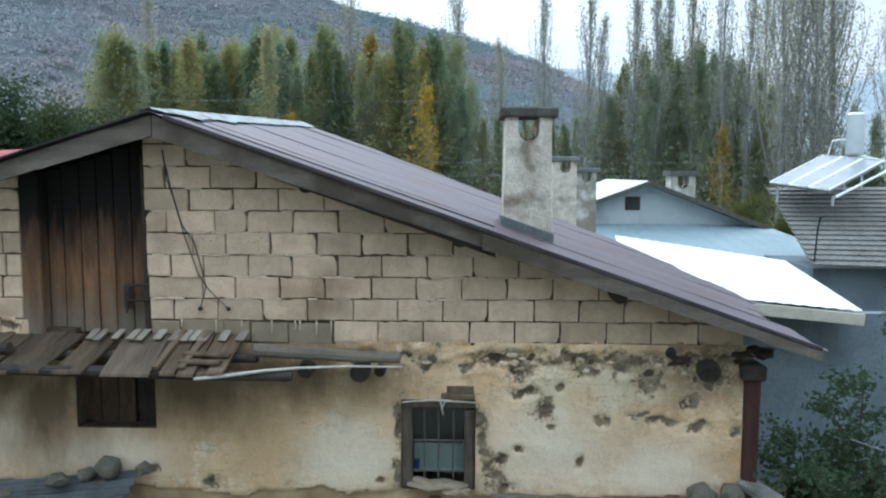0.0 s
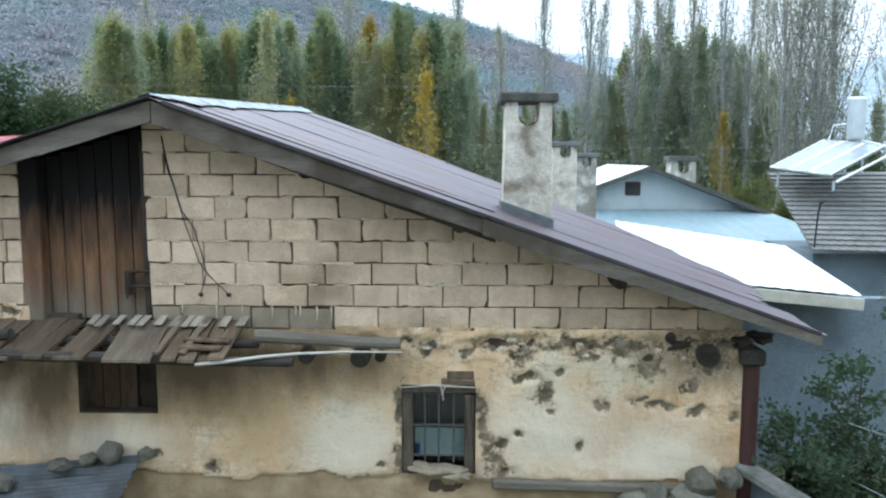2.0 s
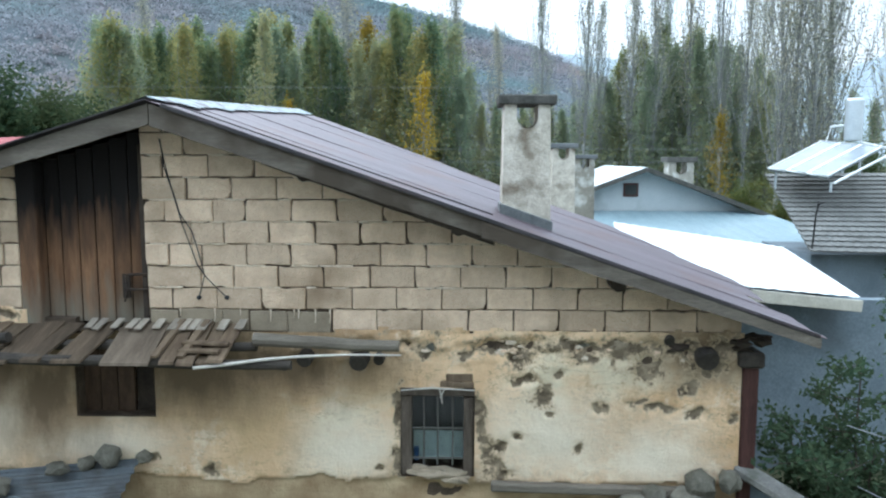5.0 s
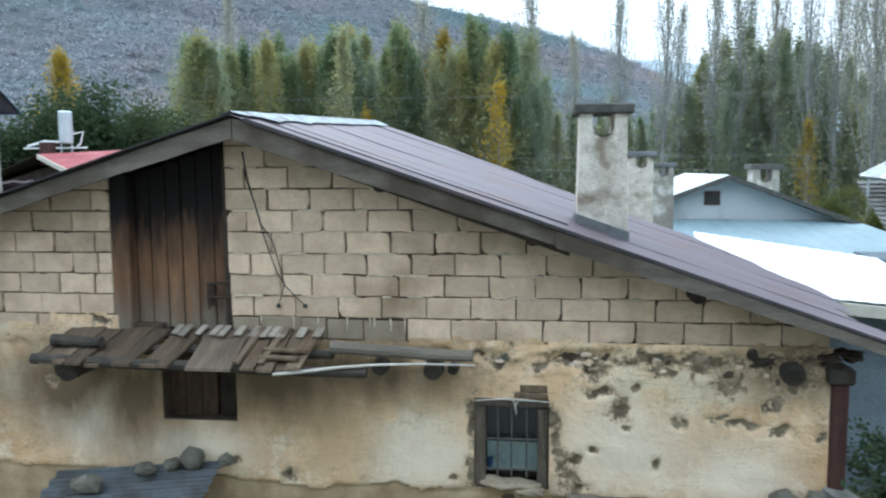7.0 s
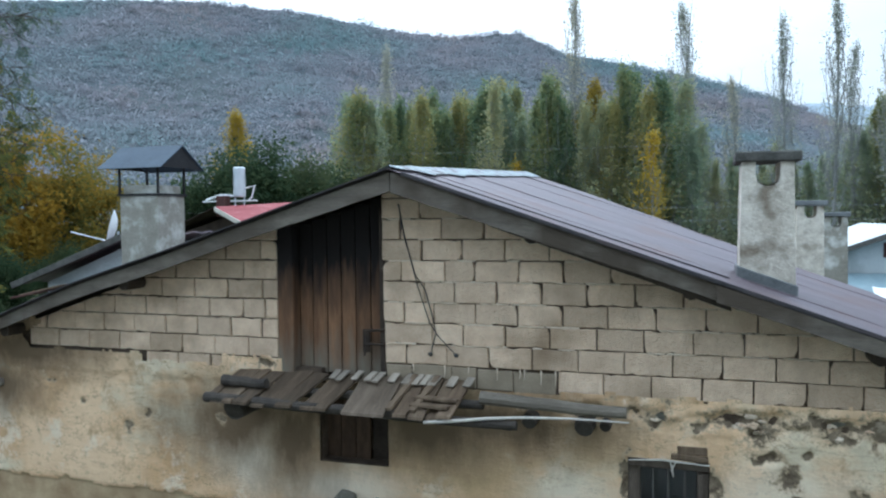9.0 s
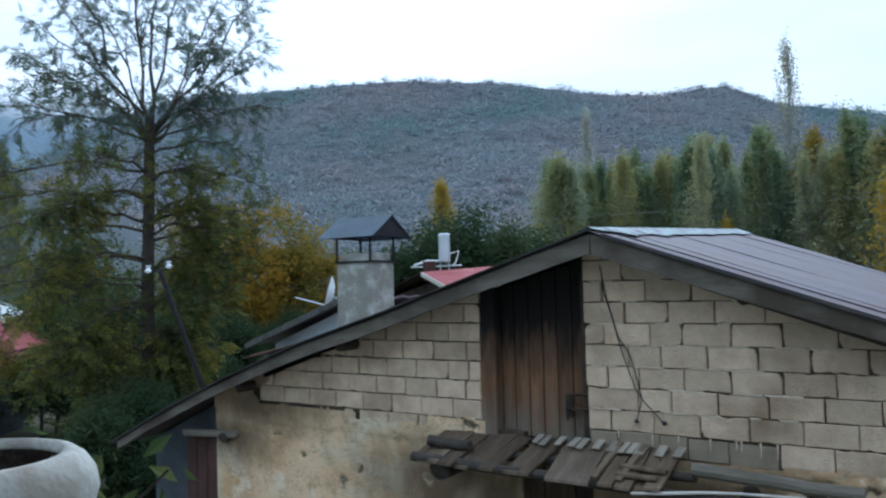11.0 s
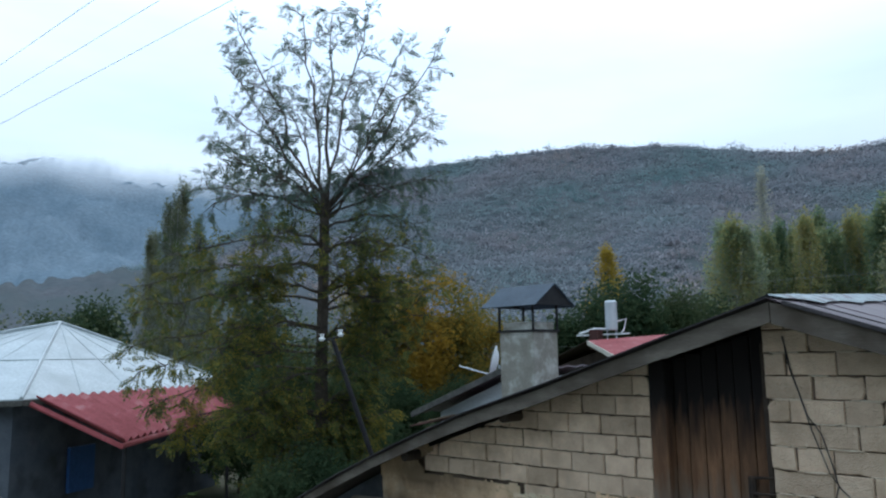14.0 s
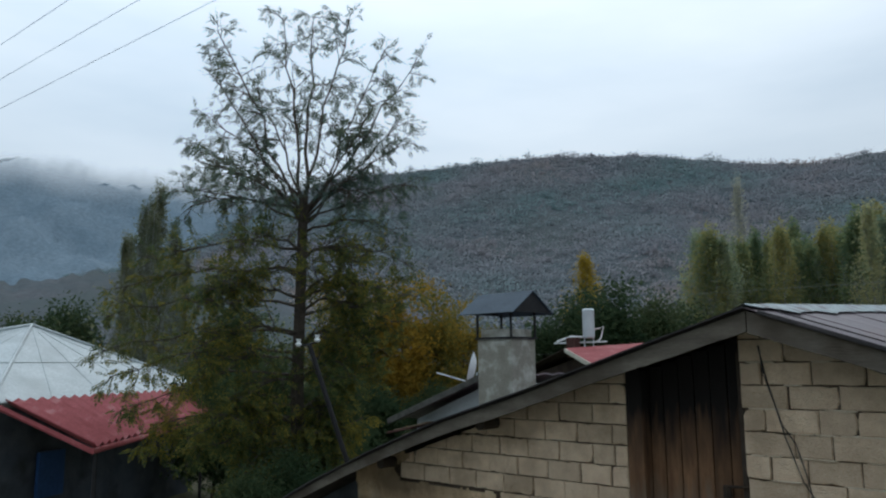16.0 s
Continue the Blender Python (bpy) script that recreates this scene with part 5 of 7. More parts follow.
bm = bmesh.new()
sheet(bm, [(-0.43, -0.40, 4.955), (0.43, -0.40, 4.955), (0.43, 0.0, 5.225), (-0.43, 0.0, 5.225)], 1, 2, 0.0, 0.008)
sheet(bm, [(0.43, 0.40, 4.955), (-0.43, 0.40, 4.955), (-0.43, 0.0, 5.225), (0.43, 0.0, 5.225)], 1, 2, 0.0, 0.008)
part("hood", bm, M_HOOD, hooded, "folded blue-black sheet hood")
for x in (-0.405, 0.405):
    bm = bmesh.new()
    vs = [bm.verts.new(p) for p in ((x, -0.36, 4.962), (x, 0.36, 4.962), (x, 0, 5.205))]
    ws = [bm.verts.new(v.co + Vector((0.008, 0, 0))) for v in vs]
    bm.faces.new(vs), bm.faces.new(ws[::-1])
    for i in range(3):
        bm.faces.new((vs[i], ws[i], ws[(i + 1) % 3], vs[(i + 1) % 3]))
    part("hood_end", bm, M_BLACK, hooded, "black gable end of the hood")


# ---- the neighbours on the east side ----
white_house = thing("white_roofed_house", "low blue-grey house with a bright white sheet roof", "house")
W_NL, W_NR, W_FR, W_FL = (2.3, 3.3, 2.84), (5.57, 3.75, 2.48), (5.95, 7.3, 2.765), (2.9, 7.3, 3.20)
white_roof = part("roof", bmesh.new(), M_WHITEROOF, white_house, "bright white sheet metal roof")
for i in range(4):
    bm = bmesh.new()
    a, b, c, d = (Vector(p) for p in (W_NL, W_NR, W_FR, W_FL))
    u, v = i / 4, (i + 1) / 4
    sheet(bm, [a.lerp(b, u), a.lerp(b, v), d.lerp(c, v), d.lerp(c, u)], 4, 4, 0.012, 0.008)
    part("roof_sheet", bm, M_WHITEROOF, white_roof)
bm = bmesh.new()
beam(bm, (2.4, 3.31, 2.72), (5.6, 3.76, 2.36), 0.06, 0.16, 0.006)
part("fascia", bm, M_CREAM, white_house, "cream fascia board")
bm = bmesh.new()
box(bm, 3.0, 9.0, 4.3, 4.5, -0.2, 2.35)
part("front_wall", bm, M_BLUEWALL, white_house, "blue-grey rendered wall")
bm = bmesh.new()
box(bm, 3.0, 3.2, 4.5, 7.0, -0.2, 2.5)
part("side_wall", bm, M_BLUEWALL, white_house)
bm = bmesh.new()
box(bm, 5.3, 5.5, 4.5, 7.0, -0.2, 2.4)
part("side_wall", bm, M_BLUEWALL, white_house)

blue_house = thing("pale_blue_house", "pale blue rendered house with a low grey gable roof", "house")
B_Y = 17.8
bm = bmesh.new()
prism(bm, [(3.5, 0), (9.4, 0), (9.4, 2.62), (5.85, 3.98), (3.5, 3.12)], B_Y, B_Y + 7)
part("wall", bm, M_PALEBLUE, blue_house, "pale blue rendered wall")
bm = bmesh.new()
sheet(bm, [(2.9, B_Y - 0.4, 2.98), (2.9, B_Y + 7, 2.98), (5.85, B_Y + 7, 4.08), (5.85, B_Y - 0.4, 4.08)], 10, 2, 0.02, 0.03)
sheet(bm, [(9.75, B_Y + 7, 2.62), (9.75, B_Y - 0.4, 2.62), (5.85, B_Y - 0.4, 4.08), (5.85, B_Y + 7, 4.08)], 10, 2, 0.02, 0.03)
blue_roof = part("roof", bm, M_TANK, blue_house, "pale grey metal roof")
for a, b in (((2.9, 2.93), (5.85, 4.03)), ((5.85, 4.03), (9.75, 2.57))):
    bm = bmesh.new()
    beam(bm, (a[0], B_Y - 0.42, a[1]), (b[0], B_Y - 0.42, b[1]), 0.05, 0.14, 0.006)
    part("barge_board", bm, M_SLAB, blue_house, "dark barge board")
bm = bmesh.new()
box(bm, 5.20, 5.68, B_Y - 0.03, B_Y - 0.004, 3.17, 3.60, 0.006)
bw = part("window", bm, M_REDWOOD, blue_house, "small dark red-framed attic window")
bm = bmesh.new()
box(bm, 5.26, 5.62, B_Y - 0.04, B_Y - 0.031, 3.23, 3.54)
part("pane", bm, M_DARKROOM, bw, "dark glass")
bm = bmesh.new()
sheet(bm, [(3.2, B_Y - 4.6, 1.75), (11.3, B_Y - 4.6, 1.75), (9.5, B_Y - 0.05, 2.72), (3.2, B_Y - 0.05, 2.72)], 14, 2, 0.02, 0.02)
part("porch_roof", bm, M_AQUA, blue_house, "light blue sheet porch roof")
bm = bmesh.new()
box(bm, 3.4, 10.8, B_Y - 4.3, B_Y - 4.1, -0.2, 1.75)
part("porch_wall", bm, M_PALEBLUE, blue_house)

tile_house = thing("tiled_house", "house with a grey tiled roof carrying a solar heater", "house")
T = dict(bl=Vector((7.35, 9.3, 2.43)), br=Vector((14.5, 8.0, 2.43)), tr=Vector((14.0, 12.4, 4.05)), tl=Vector((7.45, 12.2, 3.98)))
tile_roof = part("roof", bmesh.new(), M_TILE, tile_house, "grey concrete tile roof")
for i in range(17):
    bm = bmesh.new()
    u, v = i / 17, (i + 1.15) / 17
    a, b = T["bl"].lerp(T["tl"], u), T["br"].lerp(T["tr"], u)
    d, c = T["bl"].lerp(T["tl"], v), T["br"].lerp(T["tr"], v)
    up = Vector((0, 0.0, 0.045))
    sheet(bm, [a + up, b + up, c, d], 42, 4, 0.014, 0.03)
    part("tile_course", bm, M_TILE, tile_roof)
bm = bmesh.new()
box(bm, 7.5, 14, 9.6, 12.3, -0.2, 2.35)
part("wall", bm, M_BLUEWALL, tile_house, "grey-blue rendered wall")
bm = bmesh.new()
tube(bm, [(7.42, 9.4, 2.45), (7.44, 9.35, 3.2), (7.46, 9.3, 3.45)], 0.018, 6)
tube(bm, [(7.46, 9.3, 3.42), (7.55, 9.3, 3.47)], 0.014, 6)
part("vent_pipe", bm, M_BLACK, tile_house, "thin black pipe")


def solar_heater(at, label, turn=0.0, tank=(0.75, 2.2, 0.5), collectors=3):
    """Sloped collectors on a tube frame with an upright tank behind them."""
    top = thing("solar_water_heater", label, "solar heater", "solar heaters", at)
    top.rotation_euler.z = radians(turn)
    tx, ty, tz = tank
    bm = bmesh.new()
    tube(bm, [(tx, ty, tz), (tx, ty, tz + 0.04), (tx, ty, tz + 0.96), (tx, ty, tz + 1.01)], [0.19, 0.205, 0.205, 0.17], 22)
    part("tank", bm, M_TANK, top, "upright galvanised tank")
    for i in range(collectors):
        bm = bmesh.new()
        x0, x1 = 0.51 * i, 0.51 * i + 0.48
        a, b, c, d = Vector((x0, 0, -0.1 * x0)), Vector((x1, 0, -0.1 * x1)), Vector((x1, 1.91, 0.65 - 0.1 * x1)), Vector((x0, 1.91, 0.65 - 0.1 * x0))
        sheet(bm, [a, b, c, d], 1, 2, 0.0, 0.07)
        p = part("collector", bm, M_PANEL, top, "pale glazed solar collector")
        bm = bmesh.new()
        tube(bm, [a, b, c, d, a], 0.022, 5)
        part("collector_frame", bm, M_WHITE, p)
    if collectors:
        bm = bmesh.new()
        tube(bm, [(0.05, 2.0, 0.62), (0.1, 2.1, 1.0), (tx - 0.1, ty + 0.1, 1.05)], 0.026, 7)
        tube(bm, [(tx + 0.2, ty, 0.62), (1.68, 2.25, 0.42), (1.68, -0.02, -0.3)], 0.03, 7)
        part("pipe", bm, M_WHITE, top, "white insulated pipe")
    else:
        bm = bmesh.new()
        tube(bm, [(tx - 1.1, ty, tz - 0.1), (tx - 0.6, ty, tz + 0.06), (tx - 0.2, ty, tz + 0.04)], 0.04, 7)
        tube(bm, [(tx + 0.2, ty, tz + 0.3), (tx + 0.5, ty, tz + 0.38), (tx + 0.4, ty, tz), (tx + 0.3, ty, tz - 0.1)], 0.03, 7)
        tube(bm, [(tx - 1.2, ty, tz - 0.16), (tx + 0.6, ty, tz - 0.12)], 0.03, 7)
        part("pipe", bm, M_WHITE, top, "white insulated pipe")
    for x, y, h in ((0.1, 0.15, 0.0), (1.5, 0.15, -0.28), (tx - 0.15, ty - 0.1, tz), (tx + 0.15, ty + 0.1, tz)) if collectors else ((tx - 0.15, ty, tz), (tx + 0.15, ty, tz)):
        bm = bmesh.new()
        box(bm, x - 0.02, x + 0.02, y - 0.02, y + 0.02, -0.5, h)
        part("leg", bm, M_TANK, top)
    return top


solar_heater((7.275, 11.55, 4.14), "solar water heater with pale collectors on the tiled roof", -59, (0.56, 2.28, 0.65))

# stones, a corrugated sheet and rubble at the foot of the wall
cover = thing("corrugated_sheet", "bent blue-grey corrugated sheet leaning on the wall", "metal sheet")
bm = bmesh.new()
sheet(bm, [(-4.4, -0.04, 1.43), (-4.6, -0.85, 0.9), (-2.76, -0.85, 1.22), (-2.74, -0.04, 1.60)], 9, 6, 0.035, 0.005)
part("sheet", bm, M_SHEET, cover)
bm = bmesh.new()
box(bm, -4.5, -2.9, -0.8, -0.1, -0.2, 0.85, 0.03)
store = thing("stone_heap", "low heap of earth and stone under the corrugated sheet", "heap")
part("heap", bm, M_STONE, store)
for x, y, z, sx, sz, i in ((-2.99, -0.12, 1.67, 0.105, 0.105, 1), (-3.42, -0.2, 1.575, 0.11, 0.06, 2), (-3.2, -0.1, 1.59, 0.08, 0.06, 3), (-3.95, -0.3, 1.44, 0.16, 0.09, 4), (-2.70, -0.03, 1.63, 0.07, 0.06, 5)):
    st = thing("stone", "rough grey-brown field stone weighing down the sheet", "stone", "stones on the sheet")
    bm = bmesh.new()
    lump(bm, (x, y, z), (sx, 0.09, sz), 0.45, i)
    part("stone_body", bm, M_STONE, st)
for x, y, z, sx, sz, i in ((2.3, -0.1, 1.46, 0.15, 0.14, 11), (1.9, -0.1, 1.36, 0.12, 0.1, 12), (2.55, -0.12, 1.52, 0.1, 0.1, 13)):
    st = thing("stone", "grey mossy stone against the foot of the wall", "stone", "stones by the corner")
    bm = bmesh.new()
    lump(bm, (x, y, z), (sx, 0.12, sz), 0.4, i)
    part("stone_body", bm, M_STONE, st)
bank = thing("stone_bank", "low grey stone bank against the house corner", "bank")
bm = bmesh.new()
for i in range(26):
    lump(bm, (1.7 + 0.045 * i * 1.3, -0.15 + rng.uniform(-0.12, 0.1), 0.95 + rng.uniform(-0.6, 0.35)), (0.2, 0.16, 0.17), 0.4, 30 + i)
part("stones", bm, M_STONE, bank)
rail = thing("parapet_wall", "low concrete wall with a grey coping running past the corner", "wall")
bm = bmesh.new()
beam(bm, (2.68, 0.05, 1.58), (3.75, -1.2, 1.15), 0.2, 0.09, 0.02)
part("coping", bm, M_COPING, rail, "grey weathered concrete coping")
bm = bmesh.new()
vs = [(2.66, 0.1, -0.2), (3.75, -1.2, -0.2), (3.75, -1.2, 1.10), (2.66, 0.1, 1.53)]
f = [bm.verts.new(p) for p in vs]
k = [bm.verts.new((p[0] + 0.1, p[1] + 0.1, p[2])) for p in vs]
bm.faces.new(f), bm.faces.new(k[::-1])
for i in range(4):
    bm.faces.new((f[i], k[i], k[(i + 1) % 4], f[(i + 1) % 4]))
part("wall_body", bm, M_BLUEWALL, rail)

# ---- the neighbours on the west side ----
shed = thing("shed", "pale blue shed with a rusty low roof behind the house", "shed")
bm = bmesh.new()
prism(bm, [(-10.1, 0), (-8.4, 0), (-8.4, 4.0), (-10.1, 3.36)], 3.4, 5.5)
part("wall", bm, M_PALEBLUE, shed)
bm = bmesh.new()
sheet(bm, [(-10.5, 5.8, 3.36), (-10.5, 3.1, 3.36), (-8.3, 3.1, 4.16), (-8.3, 5.8, 4.16)], 6, 4, 0.03, 0.03)
part("roof", bm, M_ROOF, shed, "rusty maroon sheet roof")
bm = bmesh.new()
beam(bm, (-10.52, 3.06, 3.32), (-8.3, 3.06, 4.12), 0.04, 0.1)
part("barge_board", bm, M_SLAB, shed, "dark barge board")
dish = thing("satellite_dish", "small white satellite dish on a pole", "dish")
bm = bmesh.new()
made = bmesh.ops.create_uvsphere(bm, u_segments=16, v_segments=10, radius=0.5)["verts"]
bmesh.ops.delete(bm, geom=[v for v in bm.verts if v.co.z > -0.34], context="VERTS")
bmesh.ops.transform(bm, matrix=Matrix.Translation((-9.35, 3.45, 4.36)) @ Vector((-0.80, -0.55, 0.22)).to_track_quat("Z", "Y").to_matrix().to_4x4(), verts=bm.verts)
part("reflector", bm, M_WHITE, dish)
bm = bmesh.new()
tube(bm, [(-8.95, 3.75, 3.6), (-8.95, 3.75, 4.2)], 0.02, 6), tube(bm, [(-9.1, 3.62, 4.05), (-9.5, 3.3, 4.2)], 0.012, 5)
part("arm", bm, M_TANK, dish)
pile = thing("timber_pile", "low pile of old boards and red tiles beside the eave", "timber pile")
for i in range(9):
    bm = bmesh.new()
    x = -9.65 + rng.uniform(-0.2, 0.2)
    beam(bm, (x - 0.4, 2.9 + rng.uniform(-0.2, 0.3), 2.98 + 0.03 * i), (x + 0.45, 3.05 + rng.uniform(-0.2, 0.3), 3.16 + 0.03 * i), 0.14, 0.03)
    part("board", bm, M_REDWOOD if i % 3 == 0 else M_GREYPLANK, pile)
bm = bmesh.new()
box(bm, -9.9, -9.3, 2.75, 3.25, -0.2, 2.98, 0.03)
part("pier", bm, M_SLAB, pile, "stone pier under the boards")

red_house = thing("red_roofed_house", "house with a dusty red sheet roof beyond the shed", "house")
bm = bmesh.new()
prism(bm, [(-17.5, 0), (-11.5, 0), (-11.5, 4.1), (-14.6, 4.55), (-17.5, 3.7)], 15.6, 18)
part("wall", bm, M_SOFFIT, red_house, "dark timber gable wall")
bm = bmesh.new()
sheet(bm, [(-14.75, 14.9, 4.80), (-12.4, 13.3, 4.15), (-9.8, 17.2, 4.75), (-12.6, 18.4, 5.05)], 14, 4, 0.03, 0.02)
part("roof", bm, M_REDROOF, red_house, "dusty red sheet roof")
# the slope turned from the light: its shade is given as dark material
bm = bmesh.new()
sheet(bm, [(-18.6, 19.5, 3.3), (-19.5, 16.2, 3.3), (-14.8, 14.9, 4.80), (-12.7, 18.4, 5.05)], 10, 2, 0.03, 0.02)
part("side_roof", bm, M_SOFFIT, red_house, "roof slope with its shade put into a dark colour")
bm = bmesh.new()
beam(bm, (-14.77, 14.86, 4.75), (-12.4, 13.25, 4.10), 0.04, 0.14)
part("barge_board", bm, M_CREAM, red_house, "pale barge board")
bm = bmesh.new()
box(bm, -15.15, -14.8, 15.5, 15.85, 4.5, 5.2, 0.02)
part("stub_chimney", bm, M_REDWOOD, red_house, "short brick chimney")
heater = solar_heater((-14.55, 16.0, 5.05), "solar water heater with upright tank on red roof", 30, (0.0, 0.0, 0.12), 0)

far_house = thing("white_hip_roof_house", "grey house with a white hipped sheet roof and red porch", "house")
H_TOP = (-26.0, 2.0, 5.62)
corners = [(-25.5, -9.0, 3.4), (-20.6, -0.6, 3.5), (-26.5, 8.6, 3.5), (-33.0, 0.5, 3.4)]
faces_of = [(0, 1), (1, 2), (2, 3), (3, 0)]
hip = part("roof", bmesh.new(), M_DULLROOF, far_house, "white hipped sheet metal roof")
for i, j in faces_of:
    bm = bmesh.new()
    a, b, top = Vector(corners[i]), Vector(corners[j]), Vector(H_TOP)
    vs = [bm.verts.new(v) for v in (a, b, top)]
    ws = [bm.verts.new(v.co + Vector((0, 0, -0.05))) for v in vs]
    bm.faces.new(vs), bm.faces.new(ws[::-1])
    for s in range(3):
        bm.faces.new((vs[s], ws[s], ws[(s + 1) % 3], vs[(s + 1) % 3]))
    part("roof_slope", bm, M_DULLROOF, hip)
for c in corners:
    bm = bmesh.new()
    tube(bm, [Vector(c) + Vector((0, 0, 0.02)), Vector(H_TOP) + Vector((0, 0, 0.03))], 0.05, 6)
    part("hip_rib", bm, M_DULLROOF, hip)
for i, j in ((0, 1), (1, 2)):
    for s in (0.2, 0.4, 0.6, 0.8):
        bm = bmesh.new()
        tube(bm, [Vector(corners[i]).lerp(Vector(corners[j]), s), Vector(H_TOP).lerp(Vector(corners[i]).lerp(Vector(corners[j]), s), 0.08)], 0.018, 5)
        part("roof_seam", bm, M_DULLROOF, hip)
    bm = bmesh.new()
    tube(bm, [Vector(corners[i]).lerp(Vector(H_TOP), 0.45) + Vector((0, 0, 0.01)), Vector(corners[j]).lerp(Vector(H_TOP), 0.45) + Vector((0, 0, 0.01))], 0.015, 5)
    part("roof_seam", bm, M_DULLROOF, hip)
bm = bmesh.new()
for i, j in faces_of[:3]:
    a, b = Vector(corners[i]), Vector(corners[j])
    beam(bm, a - Vector((0, 0, 0.1)), b - Vector((0, 0, 0.1)), 0.05, 0.14)
part("eaves_board", bm, M_SLAB, far_house, "dark eaves board")
bm = bmesh.new()
wall = [(-25.4, -8.2), (-21.2, -0.6), (-26.4, 7.9), (-32.0, 0.5)]
lo = [bm.verts.new((x, y, -0.2)) for x, y in wall]
hi = [bm.verts.new((x, y, 3.42)) for x, y in wall]
for i in range(4):
    bm.faces.new((lo[i], lo[(i + 1) % 4], hi[(i + 1) % 4], hi[i]))
bm.faces.new(hi)
# the darker render gives this wall its porch shade as colour
part("wall", bm, M_BLUEWALL_SHADED, far_house, "grey rendered wall")
bm = bmesh.new()
sheet(bm, [(-18.31, 0.97, 2.47), (-22.9, 6.6, 2.72), (-25.6, 7.6, 3.46), (-20.75, -0.25, 3.46)], 22, 2, 0.13, 0.03, False)
part("porch_roof", bm, M_REDROOF, far_house, "red corrugated porch roof")
bm = bmesh.new()
tube(bm, [(-20.8, -0.35, 3.38), (-18.28, 0.93, 2.41), (-22.9, 6.6, 2.66)], 0.07, 6)
part("gutter", bm, M_REDROOF, far_house, "red gutter")
for p in ((-18.5, 1.1), (-22.6, 6.1)):
    bm = bmesh.new()
    tube(bm, [(*p, -0.2), (*p, 2.4)], 0.05, 8)
    part("porch_post", bm, M_BLACK, far_house)
bm = bmesh.new()
box(bm, -22.35, -22.25, 1.0, 2.0, 0.9, 2.1, 0.01, Matrix.Rotation(radians(31), 4, "Z"))
part("blue_shutter", bm, M_BLUECUP, far_house, "dark blue shutter")
yard = part("yard", bmesh.new(), M_CONCRETE)
bm = bmesh.new()
box(bm, -19, -10, -7, 1.2, -0.3, 0.12)
bm.to_mesh(yard.data)
bm.free()
tagged(yard, "pale concrete yard", "yard", kind="structure")


# ---- poles and wires ----
def wire(name, a, b, sag, r, label):
    top = thing(name, label, "cable", "overhead wires")
    a, b = Vector(a), Vector(b)
    bm = bmesh.new()
    tube(bm, [a.lerp(b, i / 14) - Vector((0, 0, sag * 4 * (i / 14) * (1 - i / 14))) for i in range(15)], r, 5)
    part("strand", bm, M_WIRE, top)


pole = thing("power_pole", "dark leaning iron pole with white insulators", "pole")
bm = bmesh.new()
tube(bm, [(-10.85, 3.58, -0.2), (-11.87, 2.27, 4.72)], [0.055, 0.045], 8)
part("shaft", bm, M_BLACK, pole)
bm = bmesh.new()
tube(bm, [(-11.99, 2.10, 4.70), (-11.78, 2.38, 4.78)], 0.02, 6)
part("crossarm", bm, M_BLACK, pole)
for p in ((-11.99, 2.10, 4.76), (-11.78, 2.38, 4.84)):
    bm = bmesh.new()
    tube(bm, [(p[0], p[1], p[2] - 0.06), (p[0], p[1], p[2] - 0.02), (p[0], p[1], p[2] + 0.02), (p[0], p[1], p[2] + 0.08)], [0.035, 0.062, 0.03, 0.05], 10)
    part("insulator", bm, M_WHITE, pole, "white porcelain insulator")
for a, b in (((-17.19, -1.93, 11.05), (-13.05, -2.08, 10.57)), ((-17.18, -1.88, 10.31), (-12.64, -1.04, 10.80)), ((-17.17, -1.84, 9.68), (-12.07, 0.13, 11.01))):
    a, b = Vector(a), Vector(b)
    wire("power_line", a + (a - b) * 2.5, b + (b - a) * 2.5, 0.0, 0.005, "thin overhead power line against the sky")
wire("service_wire", (-60, 34, 8.6), (60, 34, 8.6), 0.6, 0.007, "thin wire strung along the poplars")
wire("service_wire", (-60, 30, 5.0), (60, 30, 5.2), 0.3, 0.007, "thin wire strung along the poplars")
wire("service_wire", (-60, 29, 4.4), (60, 29, 4.6), 0.3, 0.007, "thin wire strung along the poplars")


# ---- trees ----
def tubes_mesh(name, branches, sides=5):
    """One mesh of tapered limbs: each branch is a list of points with a list of radii."""
    verts, faces = [], []
    for pts, radii in branches:
        base = len(verts)
        for i, p in enumerate(pts):
            d = (pts[min(i + 1, len(pts) - 1)] - pts[max(i - 1, 0)]).normalized()
            u = d.cross(Vector((0.3, 0.9, 0.2)))
            u = u.normalized() if u.length > 1e-3 else Vector((1, 0, 0))
            w = d.cross(u)
            for k in range(sides):
                a = k * math.tau / sides
                verts.append(p + radii[i] * (math.cos(a) * u + math.sin(a) * w))
        for i in range(len(pts) - 1):
            for k in range(sides):
                a, b = base + i * sides + k, base + i * sides + (k + 1) % sides
                faces.append((a, b, b + sides, a + sides))
    data = bpy.data.meshes.new(name)
    data.from_pydata(verts, [], faces)
    return data


def limb(start, way, length, r0, r1, rnd, bend=0.15, lift=0.0, n=6):
    pts, radii = [start.copy()], [r0]
    p, d = start.copy(), way.normalized()
    for i in range(n):
        d = (d + bend * Vector((rnd.gauss(0, 1), rnd.gauss(0, 1), rnd.gauss(0, 0.6))) * 0.5 + Vector((0, 0, lift))).normalized()
        p = p + d * length / n
        pts.append(p.copy()), radii.append(r0 + (r1 - r0) * (i + 1) / n)
    return pts, radii


